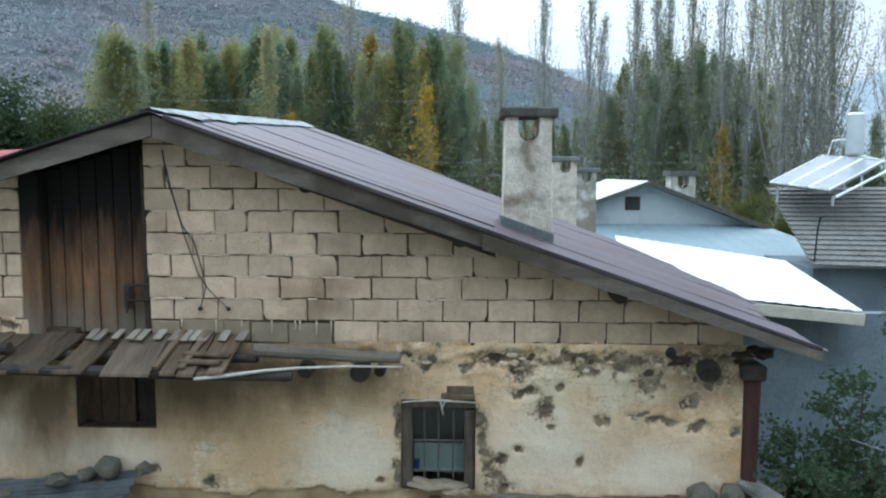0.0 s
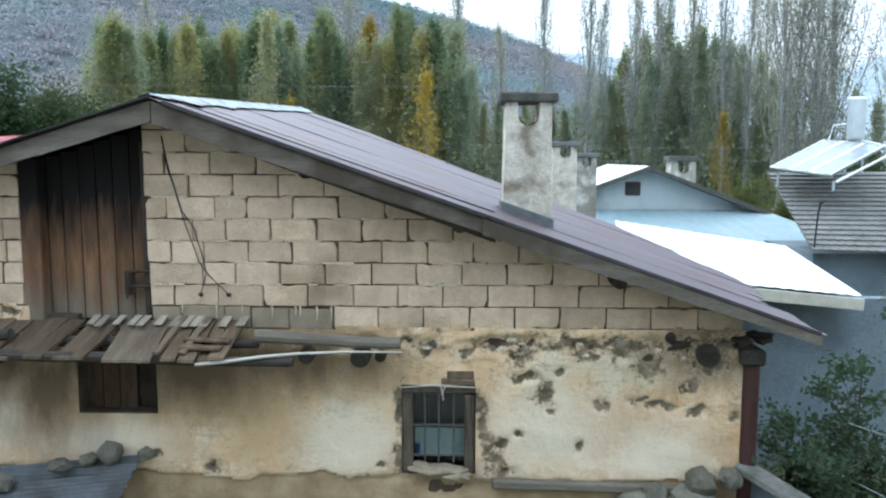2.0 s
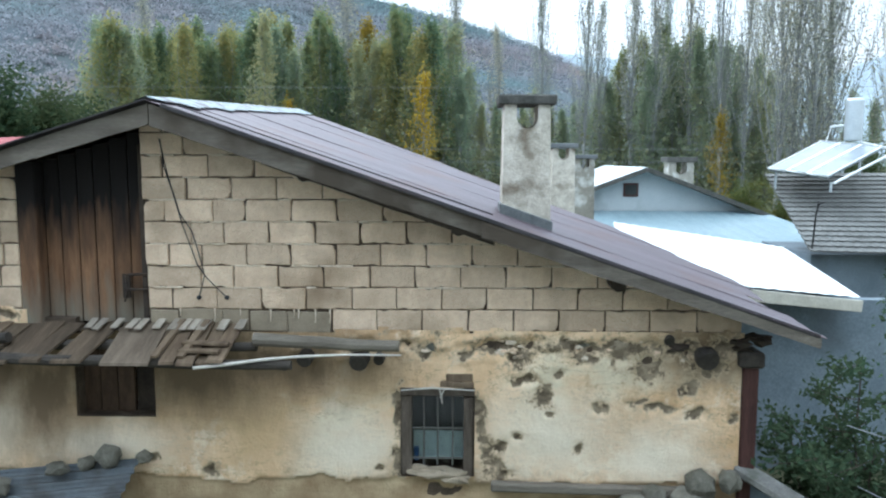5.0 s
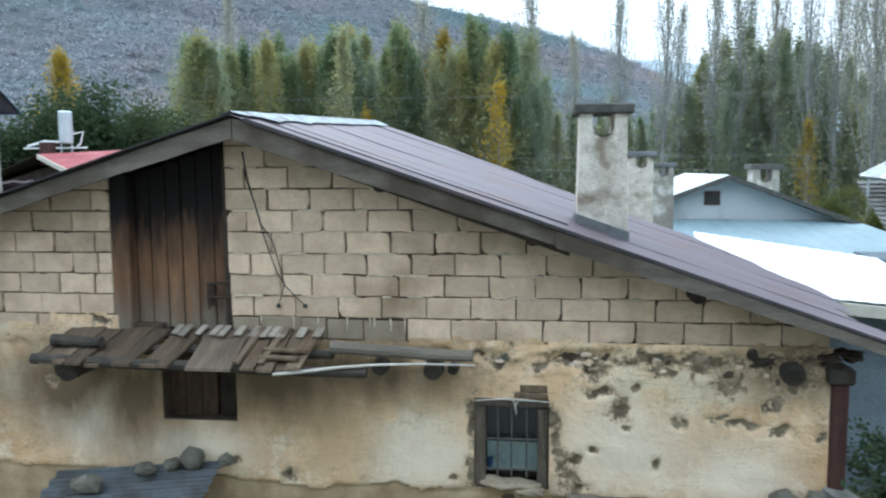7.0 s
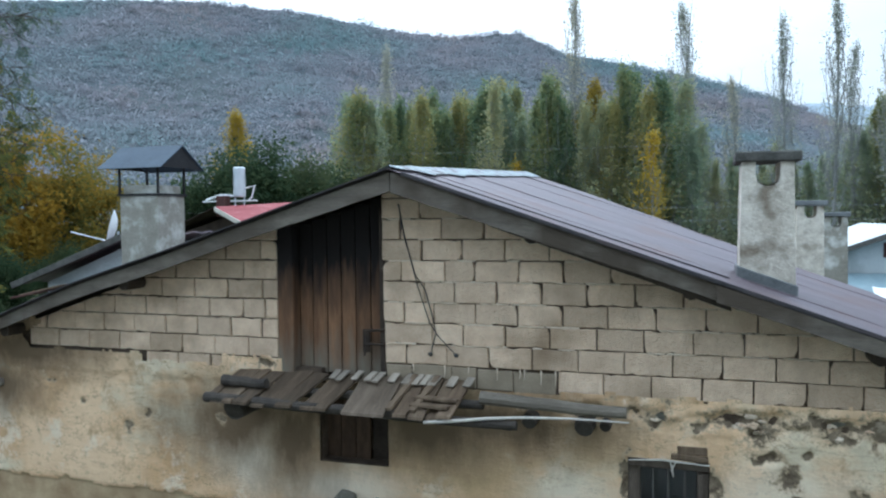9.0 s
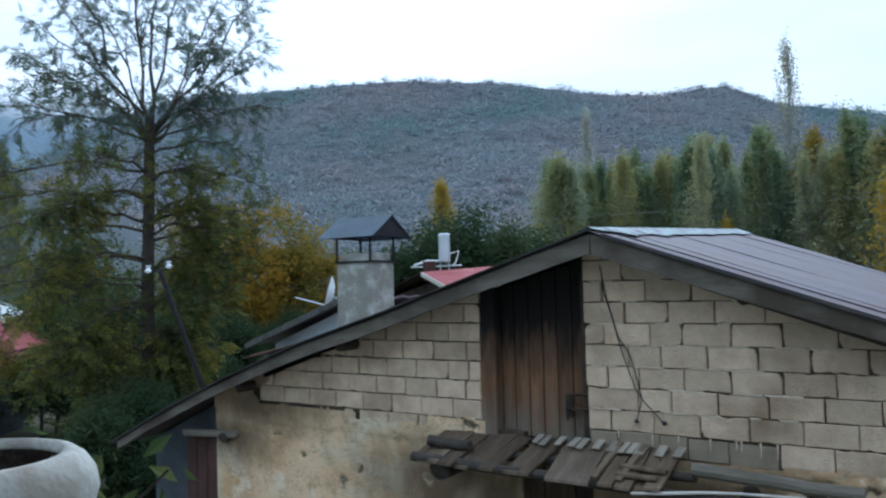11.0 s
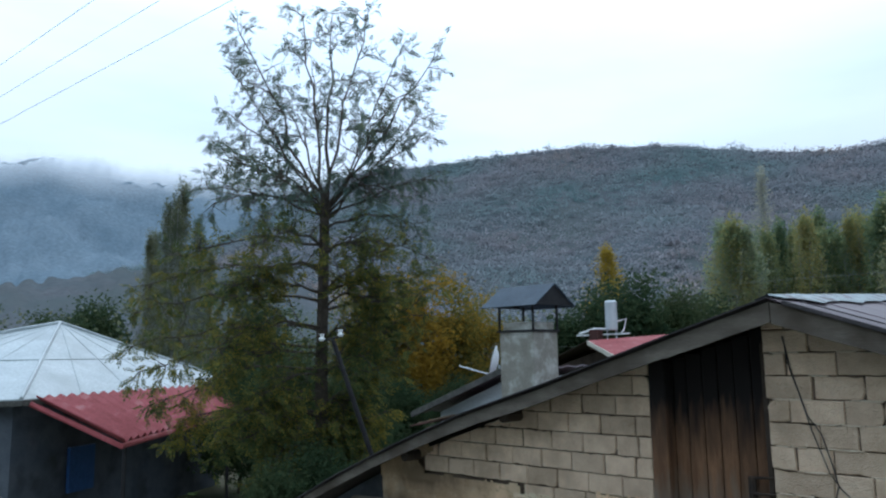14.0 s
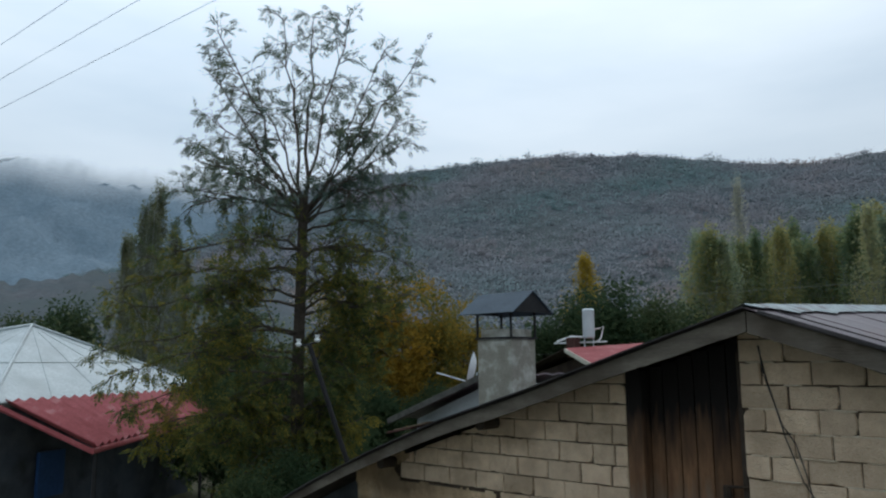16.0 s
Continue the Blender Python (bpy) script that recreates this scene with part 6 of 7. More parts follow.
def poplar(seed, height, radius, leaves, mat, size, foot=0.12, name="poplar", label="", bark=None, uprights=26, steep=0.3):
    """A column-shaped poplar: a straight trunk, steep branches that rise beside it and leaves held close to them in plumes."""
    rnd = random.Random(seed)
    tree = thing(name, label, "tree", "poplars")
    branches = [limb(Vector((0, 0, -0.3)), Vector((0, 0, 1)), height + 0.3, 0.009 * height, 0.012, rnd, 0.03, n=10)]
    trunk = branches[0][0]
    spots = [(p, 0.12) for p in trunk[7:]]
    for i in range(uprights):
        f = foot + (0.9 - foot) * (i + rnd.random()) / uprights
        k = f * 10
        base = trunk[int(k)].lerp(trunk[min(int(k) + 1, 10)], k - int(k))
        a = rnd.random() * math.tau
        reach = radius * rnd.uniform(0.55, 1.1) * max(0.3, min(1.0, 2.6 * (1.05 - f)))
        length = min(height * (1.0 - f) * rnd.uniform(0.4, 0.9), reach / steep)
        b = limb(base, Vector((math.cos(a) * steep * 1.9, math.sin(a) * steep * 1.9, 1.0)), length, 0.0024 * height * (1.15 - f), 0.010, rnd, 0.09, 0.11)
        branches.append(b)
        spots += [(p, 0.13 * radius + 0.09) for p in b[0][1:]]
        for j in range(5):
            q = b[0][1 + j]
            w = Vector((rnd.gauss(0, 0.35), rnd.gauss(0, 0.35), 1.0))
            t = limb(q, w, length * rnd.uniform(0.25, 0.45), 0.001 * height * (1.15 - f), 0.007, rnd, 0.15, 0.05, 3)
            branches.append(t)
            spots += [(p, 0.08 * radius + 0.07) for p in t[0][1:]]
    # the crown narrows towards its tip
    for pts, _r in branches[1:]:
        for p in pts:
            k = max(0.12, min(1.0, (1.03 - p.z / height) / 0.42)) ** 0.7
            p.x, p.y = p.x * k, p.y * k
    mesh_object("trunk", tubes_mesh("trunk", branches), bark or M_PALEBARK, tree)
    centres = []
    for i in range(leaves):
        p, s = rnd.choice(spots)
        centres.append((p.x + rnd.gauss(0, s), p.y + rnd.gauss(0, s), p.z + rnd.gauss(0, s * 1.8)))
    mesh_object("crown", leaves_mesh("crown", centres, size, size * 0.6, seed), mat, tree)
    return tree


def round_tree(seed, height, radius, leaves, mat, size, name, label, trunk_share=0.3, bark=None):
    """A broad tree: trunk, forked limbs and leaves in uneven clumps."""
    rnd = random.Random(seed)
    tree = thing(name, label, "tree", "broad trees")
    branches = [limb(Vector((0, 0, -0.3)), Vector((0, 0, 1)), height * 0.75, 0.014 * height + 0.03, 0.03, rnd, 0.08, n=8)]
    clumps = []
    for i in range(22):
        f = trunk_share + (1 - trunk_share) * rnd.random()
        k = min(7.9, f * 8)
        base = branches[0][0][int(k)]
        a = rnd.random() * math.tau
        b = limb(base, Vector((math.cos(a), math.sin(a), 0.75 * rnd.random() + 0.25)), radius * rnd.uniform(0.6, 1.1) * (1.15 - 0.55 * f), 0.005 * height, 0.01, rnd, 0.3, 0.06)
        branches.append(b)
        for j in (3, 4, 5, 6):
            clumps.append((b[0][j], radius * rnd.uniform(0.10, 0.24)))
    clumps += [(Vector((rnd.gauss(0, radius * 0.25), rnd.gauss(0, radius * 0.25), height * rnd.uniform(0.7, 0.97))), radius * 0.2) for _ in range(10)]
    mesh_object("trunk", tubes_mesh("trunk", branches), bark or M_BARK, tree)
    centres = []
    for i in range(leaves):
        p, s = rnd.choice(clumps)
        centres.append((p.x + rnd.gauss(0, s), p.y + rnd.gauss(0, s), max(0.2, p.z + rnd.gauss(0, s * 0.75))))
    mesh_object("crown", leaves_mesh("crown", centres, size, size * 0.6, seed), mat, tree)
    return tree


def polar(az, d):
    return 0.2 + d * math.sin(radians(az)), -6.6 + d * math.cos(radians(az))


def plant(proto, az, d, scale=1.0, wide=1.0, used=set()):
    x, y = polar(az, d)
    m = pose(x, y, -0.15, 0, 0, rng.uniform(0, 360))
    if proto.name in used:
        ob = copy_thing(proto, m)
    else:
        used.add(proto.name)
        ob = proto
        ob.matrix_basis = m
    ob.scale = (scale * wide, scale * wide, scale)


P_GREEN = [poplar(s, 14.5, 1.55, 9500, L_GREEN, 0.21, 0.06, label="green and yellowing poplar in the row behind the houses", uprights=32) for s in (1, 2, 3)]
P_OLIVE = [poplar(s, 14.0, 1.35, 7500, L_OLIVE, 0.19, 0.06, label="olive-brown thinning poplar in the row behind the houses", uprights=30) for s in (4, 5)]
P_GOLD = poplar(6, 14.5, 1.6, 7000, L_GOLD, 0.2, 0.1, label="golden autumn poplar among green ones", uprights=30)
P_THIN = poplar(16, 10.0, 0.95, 1900, L_GOLD, 0.2, 0.1, label="slim yellow poplar with only few leaves", uprights=22)
P_BARE = [poplar(s, 20.0, 0.85, 2400, L_GREYLEAF, 0.16, 0.2, label="tall slender poplar, almost bare", uprights=44, steep=0.16) for s in (7, 8, 9)]
P_TALL = [poplar(s, 21.0, 1.7, 6500, L_GREYLEAF, 0.16, 0.1, label="tall grey-green poplar with thin leaves", uprights=46, steep=0.2) for s in (10, 11)]
P_DIM = poplar(17, 19.0, 1.2, 7000, L_DIM, 0.18, 0.08, label="dim olive poplar in a clump down the valley", uprights=40, steep=0.18)
R_DARK = [round_tree(s, 9.0, 3.6, 22000, L_DARK, 0.26, "broadleaf_tree", "dark green bushy tree behind the roofs") for s in (12, 13)]
R_GOLD = [round_tree(s, 9.0, 2.6, 12000, L_AUTUMN, 0.19, "autumn_tree", "yellow-orange autumn tree behind the houses") for s in (14, 15)]

# the green mass behind the ridge
az = -25.2
while az < -0.6:
    tall = 0.97 + 0.16 * noise.noise(Vector((az * 0.31, 2.0, 0))) + rng.uniform(-0.11, 0.09)
    kind = P_OLIVE[rng.randrange(2)] if rng.random() < 0.36 else P_GREEN[rng.randrange(3)]
    plant(kind, az, rng.uniform(55, 62), tall, rng.uniform(0.82, 1.15))
    if rng.random() < 0.6:
        plant(P_GREEN[rng.randrange(3)], az + 0.6, rng.uniform(64, 69), tall * 1.08, rng.uniform(0.85, 1.1))
    az += rng.uniform(0.72, 1.15)
for az, d, s in ((11.4, 62, 0.9), (12.6, 62, 0.98), (14.1, 60, 1.02), (15.9, 61, 0.98), (17.4, 61, 0.94)):
    plant(P_GREEN[rng.randrange(3)], az, d, s, rng.uniform(0.85, 1.1))
for az, d, s in ((0.1, 62, 0.85), (-0.2, 56, 0.75), (1.2, 60, 0.62), (2.2, 64, 0.66), (3.0, 62, 0.6), (4.2, 63, 0.66), (5.3, 60, 0.72), (6.2, 62, 0.66), (7.0, 63, 0.62), (8.0, 64, 0.66), (8.8, 60, 0.65), (9.7, 63, 0.74), (10.4, 60, 0.75), (13.3, 56, 0.82), (15.0, 58, 0.92), (16.6, 56, 0.96), (18.3, 58, 0.92), (19.2, 60, 0.9), (20.2, 59, 0.85), (21.0, 57, 0.75), (22.4, 62, 0.75), (23.8, 60, 0.7), (26, 60, 0.66), (27.5, 58, 0.6), (30, 60, 0.7)):
    plant(P_OLIVE[rng.randrange(2)], az, d, s, rng.uniform(0.85, 1.15))
for az, d, s, w in ((-7.1, 59, 1.03, 1.0), (-33.2, 95, 1.22, 1.35)):
    plant(P_GOLD, az, d, s, w)
for az, d, s in ((-3.0, 50, 1.0), (18.1, 48, 0.72), (-12.8, 54, 0.85)):
    plant(P_THIN, az, d, s, 1.0)
for az, d, s in ((-22.3, 66, 1.0), (-8.6, 60, 1.12), (-1.3, 60, 1.06), (2.0, 66, 0.82), (5.5, 58, 0.95), (8.6, 55, 0.96), (10.1, 60, 0.85), (12.0, 58, 0.92), (13.5, 56, 0.98), (14.4, 60, 0.95), (16.1, 57, 0.98), (18.1, 55, 0.97), (19.6, 55, 0.94), (20.4, 60, 0.95), (-11.8, 70, 0.75)):
    plant(P_BARE[rng.randrange(3)], az, d, s, rng.uniform(0.9, 1.2))
for az, d, s in ((21.8, 50, 1.0), (22.6, 52, 1.02), (23.9, 50, 0.98), (25.0, 51, 0.96), (28.5, 52, 0.8)):
    plant(P_TALL[rng.randrange(2)], az, d, s, rng.uniform(0.9, 1.1))
for az, d, s in ((-64.0, 62, 0.98), (-65.1, 62, 0.9), (-66.2, 64, 0.78), (-63.2, 66, 0.86), (-64.6, 60, 0.84), (-65.8, 66, 0.8), (-62.3, 64, 0.72)):
    plant(P_DIM, az, d, s, rng.uniform(0.9, 1.1))
for az, d, s in ((-31.5, 48, 1.0), (-29.0, 50, 0.95), (-34.2, 47, 0.92), (-26.8, 54, 0.88), (-69.5, 55, 0.95), (-72.5, 60, 0.85), (-77, 60, 0.9), (27.0, 45, 0.55), (24.5, 46, 0.5), (-58.5, 50, 0.9), (-52, 30, 0.5), (-56, 32, 0.55), (-48.5, 33, 0.42), (-60, 28, 0.5), (-44.5, 36, 0.4), (-41, 40, 0.45), (-52.2, 15.2, 0.27), (-55.0, 16.4, 0.3), (-58.0, 15.6, 0.28), (-50.2, 20, 0.32)):
    plant(R_DARK[rng.randrange(2)], az, d, s)
for az, d, s in ((-49.3, 40, 0.93), (-47.0, 38, 0.98), (-44.6, 40, 0.95), (-42.5, 44, 0.9), (-51.5, 36, 0.85), (-25.5, 56, 0.55), (-68, 40, 0.6), (-40.5, 46, 0.75), (-38.5, 52, 0.72), (20, 34, 0.42), (22.5, 30, 0.4)):
    plant(R_GOLD[rng.randrange(2)], az, d, s)

# undergrowth in the gaps between the trunks
r_u = np.random.default_rng(3)
az_u = np.radians(r_u.uniform(-85, 40, 60000))
d_u = r_u.uniform(50, 72, 60000)
low_u = np.clip(r_u.gamma(2.0, 1.2, 60000), 0, 7.5)
c_u = np.stack([0.2 + d_u * np.sin(az_u), -6.6 + d_u * np.cos(az_u), low_u], 1)
under = mesh_object("undergrowth", leaves_mesh("undergrowth", c_u, 0.34, 0.22, 5), L_DIM)
tagged(under, "brown-green undergrowth below the poplars", "bushes", kind="stuff")


def feather_leaves(name, stalks, length, seed, pairs=5):
    """One mesh of feathered leaves: pairs of small leaflets along each stalk (a place and a way out from the twig)."""
    r = np.random.default_rng(seed)
    p, d = np.array([s[0] for s in stalks], float), np.array([s[1] for s in stalks], float)
    n = len(p)
    d = d + r.normal(size=(n, 3)) * 0.45; d[:, 2] -= 0.25
    d /= np.linalg.norm(d, axis=1)[:, None]
    u = np.cross(d, r.normal(size=(n, 3)) * 0.5 + np.array((0, 0, 1.0))); u /= np.linalg.norm(u, axis=1)[:, None]
    w = np.cross(u, d)
    ln = (length * r.uniform(0.65, 1.2, n))[:, None]
    quads = []
    for k in range(2 * pairs + 1):
        f = 0.22 + 0.78 * (k // 2) / pairs
        side = 0.0 if k == 2 * pairs else (1.0 if k % 2 else -1.0)
        base = p + d * ln * f - w * ln * 0.22 * f * f
        way = d * (0.45 if side else 1.0) + u * side * 0.85 - w * 0.2 + r.normal(size=(n, 3)) * 0.12
        way /= np.linalg.norm(way, axis=1)[:, None]
        wide = np.cross(way, w); wide /= np.linalg.norm(wide, axis=1)[:, None]
        size = ln * 0.30
        quads.append(np.stack([base, base + way * size * 0.5 + wide * size * 0.24, base + way * size, base + way * size * 0.5 - wide * size * 0.24], 1))
    verts = np.concatenate(quads).reshape(-1, 3)
    data = bpy.data.meshes.new(name)
    data.from_pydata(verts.tolist(), [], np.arange(len(verts)).reshape(-1, 4).tolist())
    return data


def robinia():
    """The big false acacia: a dark trunk that forks into rising limbs, feathered leaves in loose clumps, thin at the top and dense below."""
    rnd = random.Random(21)
    x, y = polar(-54.4, 18.0)
    tree = thing("false_acacia", "tall false acacia, dark trunk, feathery green leaves turning yellow", "tree", at=(x, y, -0.15))
    trunk = ([Vector((0, 0, -0.2)), Vector((0.05, 0.02, 2.0)), Vector((-0.02, 0.0, 4.2)), Vector((0.0, 0.03, 6.2)), Vector((0.08, 0.0, 8.4))], [0.21, 0.18, 0.155, 0.135, 0.115])
    branches, high, lowl = [trunk], [], []
    side = Vector((math.cos(radians(54.4)), math.sin(radians(54.4)), 0))
    deep = Vector((-side.y, side.x, 0))

    def arch(a, b, bow, r0, r1, n=8):
        """A limb from a to b that bows upwards on its way and wavers a little."""
        pts = [a.lerp(b, i / n) + Vector((0, 0, bow * math.sin(math.pi * i / n))) + Vector((rnd.gauss(0, 1), rnd.gauss(0, 1), rnd.gauss(0, 1))) * (0.035 * (b - a).length / n ** 0.5 if 0 < i < n else 0) for i in range(n + 1)]
        return pts, [r0 + (r1 - r0) * (i / n) ** 0.7 for i in range(n + 1)]

    def clothe(main, spread, many, leaves, into, start=2):
        """Side shoots, twigs and leaves along a limb; the shoots shorten towards its tip."""
        n = len(main) - 1
        for i in range(start, n + 1):
            d = (main[i] - main[i - 1]).normalized()
            for _ in range(many):
                w = d * 0.8 + side * rnd.gauss(0, 0.75) + deep * rnd.gauss(0, 0.75) + Vector((0, 0, rnd.gauss(0.05, 0.45)))
                shoot = limb(main[i], w, spread * rnd.uniform(0.5, 1.1) * (1.15 - 0.6 * i / n), 0.014, 0.006, rnd, 0.3, 0.0, 5)
                branches.append(shoot)
                for j in range(1, 6):
                    e = (shoot[0][j] - shoot[0][j - 1]).normalized()
                    t = limb(shoot[0][j], e * 0.6 + Vector((rnd.gauss(0, 0.7), rnd.gauss(0, 0.7), rnd.gauss(-0.05, 0.5))), spread * rnd.uniform(0.2, 0.38), 0.006, 0.003, rnd, 0.3, 0.0, 3)
                    branches.append(t)
                    for q in range(leaves):
                        k = 1 + rnd.randrange(3)
                        into.append((t[0][k], (t[0][k] - t[0][k - 1]).normalized()))

    fork = Vector((0.08, 0, 8.35))
    for dx, dz, bow, r in ((0.15, 4.75, 0.0, 0.06), (-0.55, 4.2, 0.1, 0.05), (-2.05, 3.95, 0.25, 0.045), (0.9, 3.9, 0.1, 0.045), (-2.8, 0.3, 0.2, 0.03), (-2.3, 3.1, 0.15, 0.035), (-2.4, 1.45, 0.15, 0.035), (2.3, 2.1, 0.0, 0.035), (2.3, 0.4, 0.1, 0.03), (1.7, 3.5, 0.0, 0.035), (2.4, 3.0, -0.15, 0.05), (2.05, 1.1, 0.1, 0.035), (-2.2, 2.1, 0.1, 0.04), (-2.1, 0.7, 0.25, 0.035), (1.5, 1.9, 0.0, 0.035), (-1.2, 3.0, 0.1, 0.035)):
        low_start = fork - Vector((0, 0, rnd.uniform(0, 0.7)))
        main = arch(low_start, fork + side * dx + deep * rnd.uniform(-1.5, 1.5) + Vector((0, 0, dz)), bow, r, 0.012)
        branches.append(main)
        clothe(main[0], 0.95, 2, 3, high, 3)
    for z, dx, dz in ((8.1, -2.6, 0.3), (7.7, 2.2, 0.4), (7.3, -3.3, -0.1), (6.9, 2.5, 0.1), (6.5, -4.0, -0.2), (6.1, 2.5, 0.1), (5.9, -4.5, -0.1), (5.5, 2.2, 0.0), (5.2, -4.7, -0.3), (4.8, 1.9, 0.0), (4.6, -4.2, -0.5), (4.2, 1.5, 0.0), (4.1, -3.9, -0.6), (3.7, -3.3, -0.5), (3.4, 1.2, -0.3), (3.2, -2.7, -0.4), (2.8, 0.9, -0.3), (2.6, -2.2, -0.2), (2.1, -1.2, -0.2), (2.0, 0.7, 0.0)):
        for turn in (1, -1):
            start = Vector((0, 0, z + rnd.uniform(-0.2, 0.2)))
            reach = dx * (1 if turn > 0 else rnd.uniform(0.35, 0.6))
            main = arch(start, start + side * reach + deep * turn * rnd.uniform(0.2, 0.55) * abs(dx) + Vector((0, 0, dz + rnd.uniform(-0.2, 0.2))), 0.3, 0.04, 0.01)
            branches.append(main)
            clothe(main[0], 0.9, 2, 3 if z < 6.8 else 2, lowl if z < 7.5 else high)
    mesh_object("trunk", tubes_mesh("trunk", branches), M_BARK, tree, "dark furrowed trunk and limbs")
    mesh_object("crown", feather_leaves("crown", high, 0.22, 8), L_ROBINIA, tree, "feathery dull green leaves")
    mesh_object("lower_crown", feather_leaves("lower_crown", lowl, 0.27, 9), L_ROBINIA_LOW, tree, "dense olive and yellow leaves")


robinia()


def sapling():
    rnd = random.Random(33)
    tree = thing("sapling", "dark green fruit sapling beside the house corner", "tree", at=(4.02, 0.3, -0.1))
    branches, spots = [], []
    for i in range(13):
        a = rnd.random() * math.tau
        b = limb(Vector((0, 0, 0.0)), Vector((math.cos(a) * 0.28, math.sin(a) * 0.28, 1)), rnd.uniform(1.7, 2.8), 0.025, 0.006, rnd, 0.2, 0.02, 8)
        branches.append(b)
        for j in range(3, 9):
            for _ in range(2):
                t = limb(b[0][j], Vector((rnd.gauss(0, 1), rnd.gauss(0, 1), rnd.gauss(0.1, 0.5))), rnd.uniform(0.25, 0.55), 0.006, 0.003, rnd, 0.3, 0, 4)
                branches.append(t)
                spots += t[0]
    for z in (2.7, 3.0, 3.25, 3.4):
        spots += [Vector((0.2 + rnd.gauss(0, 0.07), rnd.gauss(0, 0.07), z + rnd.gauss(0, 0.08))) for _ in range(6)]
    branches.append(([Vector((0.1, 0, 1.5)), Vector((0.18, 0, 2.6)), Vector((0.22, 0, 3.5))], [0.012, 0.008, 0.004]))
    mesh_object("trunk", tubes_mesh("trunk", branches), M_BARK, tree)
    centres = [(p.x + rnd.gauss(0, 0.06), p.y + rnd.gauss(0, 0.06), p.z + rnd.gauss(0, 0.06)) for p in spots for _ in range(15)]
    mesh_object("crown", leaves_mesh("crown", centres, 0.075, 0.04, 12), L_SAPLING, tree, "small dark green leaves")


sapling()
wire("clothes_line", (3.45, -0.3, 2.1), (4.6, -0.9, 1.9), 0.02, 0.005, "pale wire through the sapling")
wire("clothes_line", (3.2, -0.3, 1.75), (4.6, -0.9, 1.2), 0.02, 0.005, "pale wire through the sapling")


# ---- the balcony the view is from ----
bm = bmesh.new()
box(bm, -3.2, 3.5, -8.6, -5.78, 2.75, 2.9)
tagged(part("balcony_floor", bm, M_CONCRETE), "grey concrete balcony floor", "floor", kind="structure")
bm = bmesh.new()
box(bm, -3.2, 3.5, -6.3, -5.78, 2.9, 3.6), box(bm, -3.2, 3.5, -6.10, -5.80, -0.2, 2.75)
tagged(part("parapet", bm, M_CONCRETE), "plain concrete balcony parapet", "parapet", kind="structure")
# unseen wall, this wide and tall to keep low front light off the gable
bm = bmesh.new()
box(bm, -12.0, 12.0, -8.9, -8.6, -0.2, 9.0)
tagged(part("wall_sky_block", bm, M_PALEBLUE), "unseen pale wall behind the balcony, added to block low sky light", "wall", kind="structure")
# unseen slab that the post implies; it also holds back sky light
bm = bmesh.new()
box(bm, -3.4, 3.7, -8.6, -6.1, 5.8, 5.95)
tagged(part("ceiling", bm, M_CONCRETE), "plain concrete roof slab over the balcony", "ceiling", kind="structure")

POT = (-1.16, -6.12, 3.6)
pot = thing("clay_pot", "whitewashed clay pot with a broken rim on the parapet", "pot", at=POT)
bm = bmesh.new()
profile = [(0.0, 0.0), (0.17, 0.0), (0.19, 0.08), (0.2, 0.26), (0.196, 0.305), (0.176, 0.318), (0.174, 0.335), (0.186, 0.362), (0.204, 0.393), (0.2125, 0.422), (0.207, 0.45), (0.191, 0.474), (0.172, 0.488), (0.158, 0.49), (0.15, 0.472)]
seg = 48
rings = []
for r, z in profile:
    line = []
    for k in range(seg):
        a = k * math.tau / seg
        dip = 0.0
        if z > 0.3:
            gap = (math.degrees(a) - 262 + 180) % 360 - 180
            dip = 0.085 * math.exp(-(gap / 24) ** 2) * min(1, (z - 0.3) / 0.15)
        wob = 1 + 0.02 * noise.noise(Vector((math.cos(a) * 2, math.sin(a) * 2, z * 5)))
        line.append(bm.verts.new((r * wob * math.cos(a), r * wob * math.sin(a), z - dip)))
    rings.append(line)
for a, b in zip(rings, rings[1:]):
    for k in range(seg):
        bm.faces.new((a[k], a[(k + 1) % seg], b[(k + 1) % seg], b[k]))
bmesh.ops.remove_doubles(bm, verts=bm.verts, dist=1e-4)
part("vessel", bm, M_POT, pot, smooth=True)
bm = bmesh.new()
rings = []
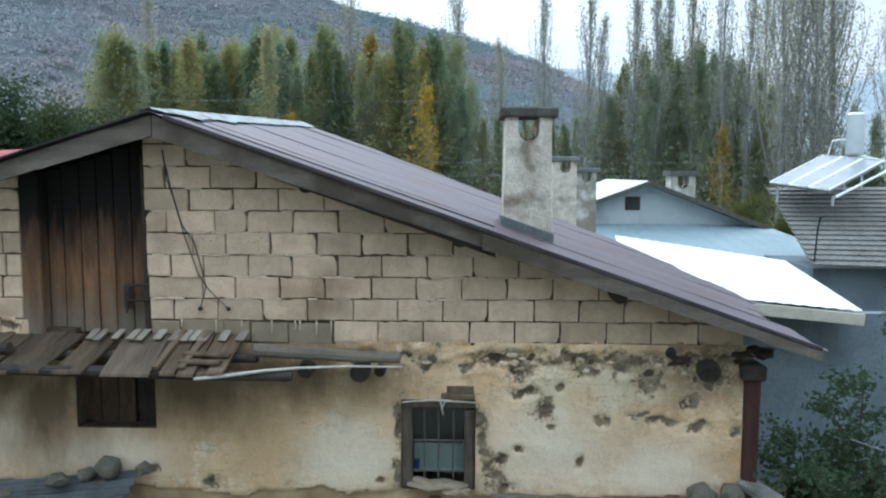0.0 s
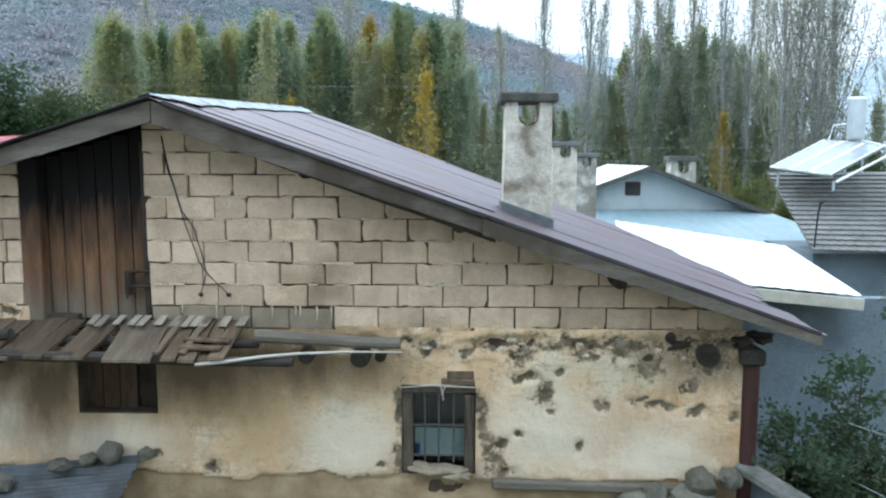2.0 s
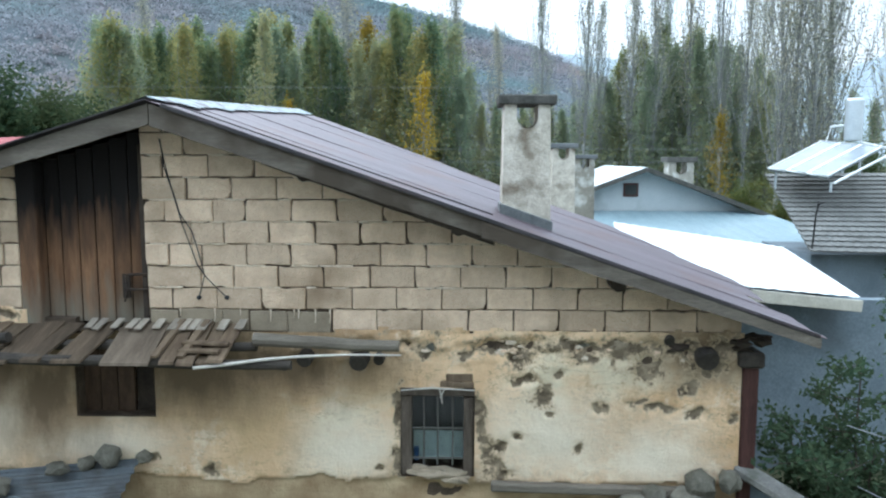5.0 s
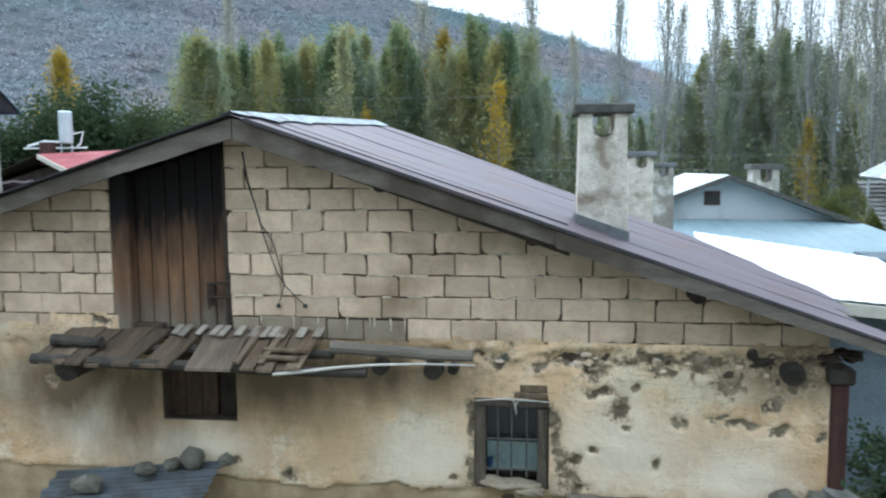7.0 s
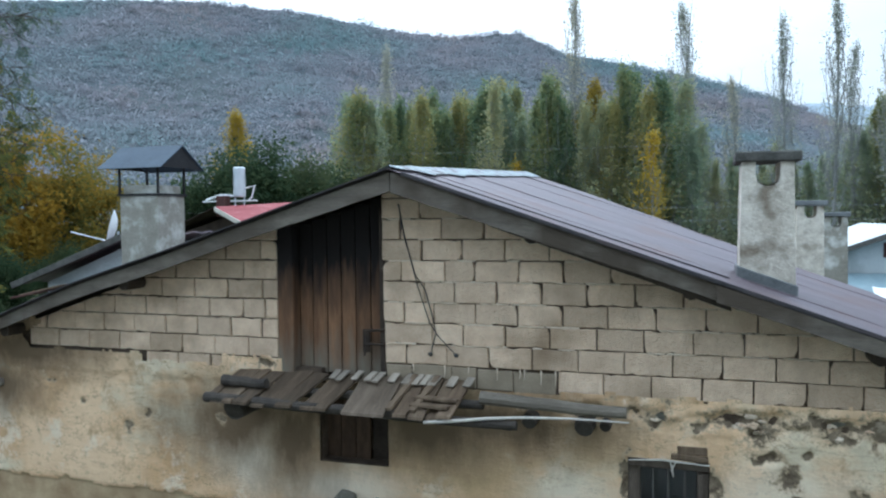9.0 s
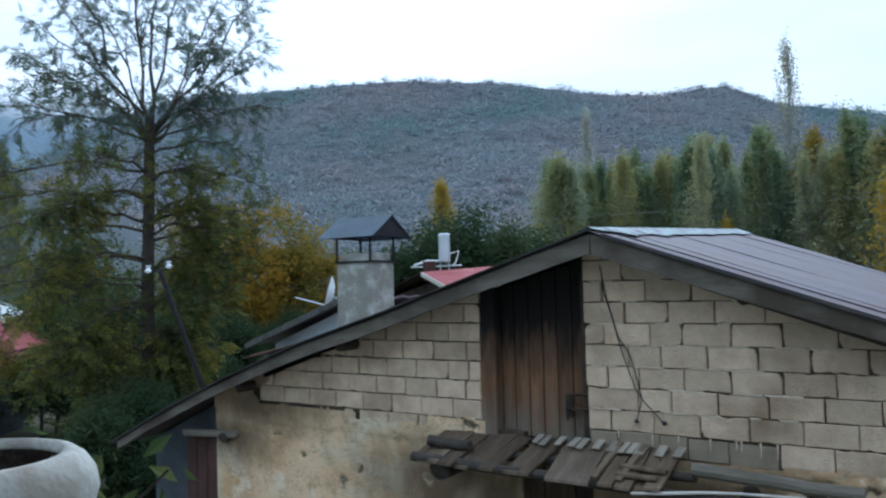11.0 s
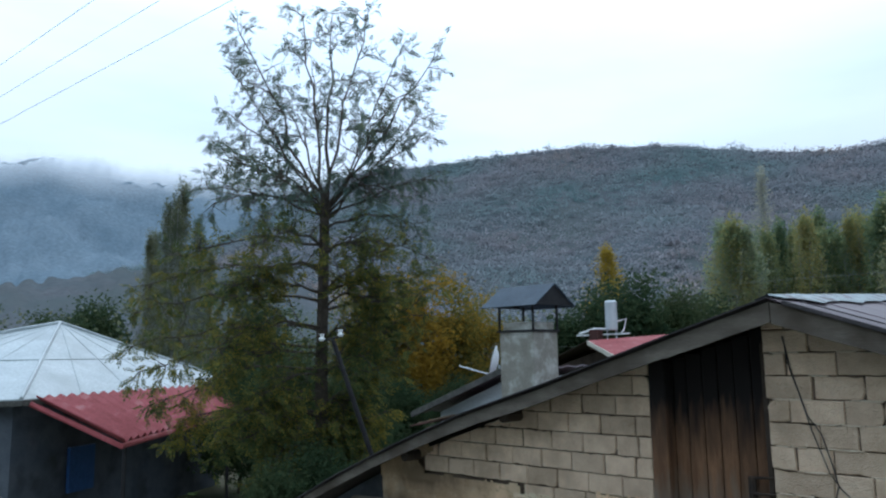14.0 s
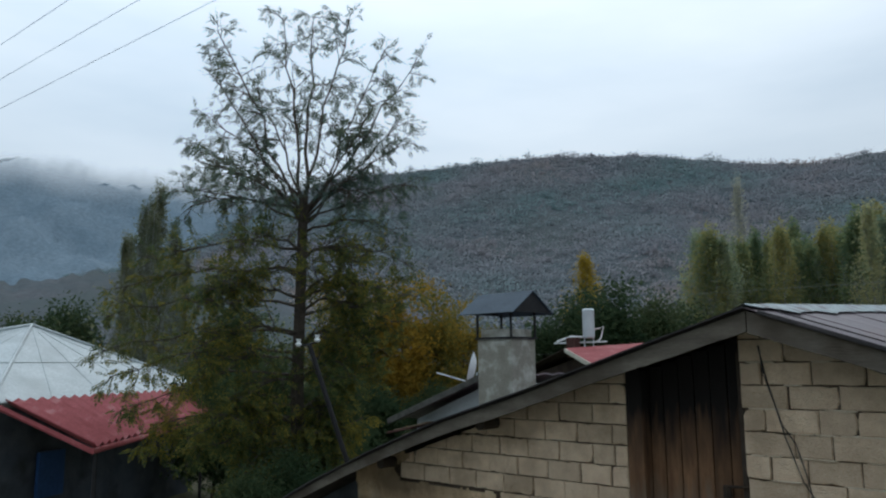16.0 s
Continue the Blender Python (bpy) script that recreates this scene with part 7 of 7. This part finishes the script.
for r, z in ((0.1505, 0.474), (0.158, 0.42), (0.152, 0.36), (0.10, 0.352), (0.01, 0.36)):
    line = []
    for k in range(seg):
        a = k * math.tau / seg
        gap = (math.degrees(a) - 262 + 180) % 360 - 180
        dip = 0.085 * math.exp(-(gap / 24) ** 2) if z > 0.45 else 0.0
        wob = 1 + 0.02 * noise.noise(Vector((math.cos(a) * 2, math.sin(a) * 2, z * 5)))
        line.append(bm.verts.new((r * wob * math.cos(a), r * wob * math.sin(a), z - dip)))
    rings.append(line)
for a, b in zip(rings, rings[1:]):
    for k in range(seg):
        bm.faces.new((a[k], a[(k + 1) % seg], b[(k + 1) % seg], b[k]))
part("soil_lining", bm, M_SOIL, pot, "brown stained inside with dry soil", smooth=True)

post = thing("balcony_post", "pale green-white painted balcony post", "post")
bm = bmesh.new()
tube(bm, [(-1.024, -6.482, 2.9), (-1.024, -6.482, 5.8)], 0.06, 24)
part("shaft", bm, M_POST, post, smooth=True)

hose = thing("hose", "black rubber hose arched over the parapet", "hose")
bm = bmesh.new()
tube(bm, [(-1.66, -6.7, 3.7), (-1.66, -6.55, 3.98), (-1.65, -6.40, 4.10), (-1.632, -6.275, 4.118), (-1.616, -6.213, 4.10), (-1.594, -6.139, 4.05), (-1.57, -6.08, 3.92), (-1.56, -6.05, 3.61)], 0.016, 8)
part("tube", bm, M_RUBBER, hose, smooth=True)

flower = thing("potted_plant", "small withering plant in a pot on the parapet", "plant", at=(-1.283, -5.861, 3.6))
bm = bmesh.new()
tube(bm, [(0, 0, 0), (0, 0, 0.02), (0, 0, 0.14), (0, 0, 0.15)], [0.05, 0.055, 0.07, 0.072], 16)
part("pot", bm, M_SOIL, flower, "brown plastic pot")
rnd_f = random.Random(5)
stems = [limb(Vector((0, 0, 0.1)), Vector((rnd_f.gauss(0, 0.1), rnd_f.gauss(0, 0.1), 1)), rnd_f.uniform(0.28, 0.42), 0.005, 0.003, rnd_f, 0.3, -0.03, 5) for _ in range(9)]
mesh_object("stems", tubes_mesh("stems", stems), M_BARK, flower, "thin brown stems")
mesh_object("leaves", leaves_mesh("leaves", [(p.x + rnd_f.gauss(0, 0.02), p.y + rnd_f.gauss(0, 0.02), p.z + rnd_f.gauss(0, 0.02)) for s in stems for p in s[0][2:] for _ in range(3)], 0.07, 0.028, 14, 0.6), L_AUTUMN, flower, "yellow-green drooping leaves")
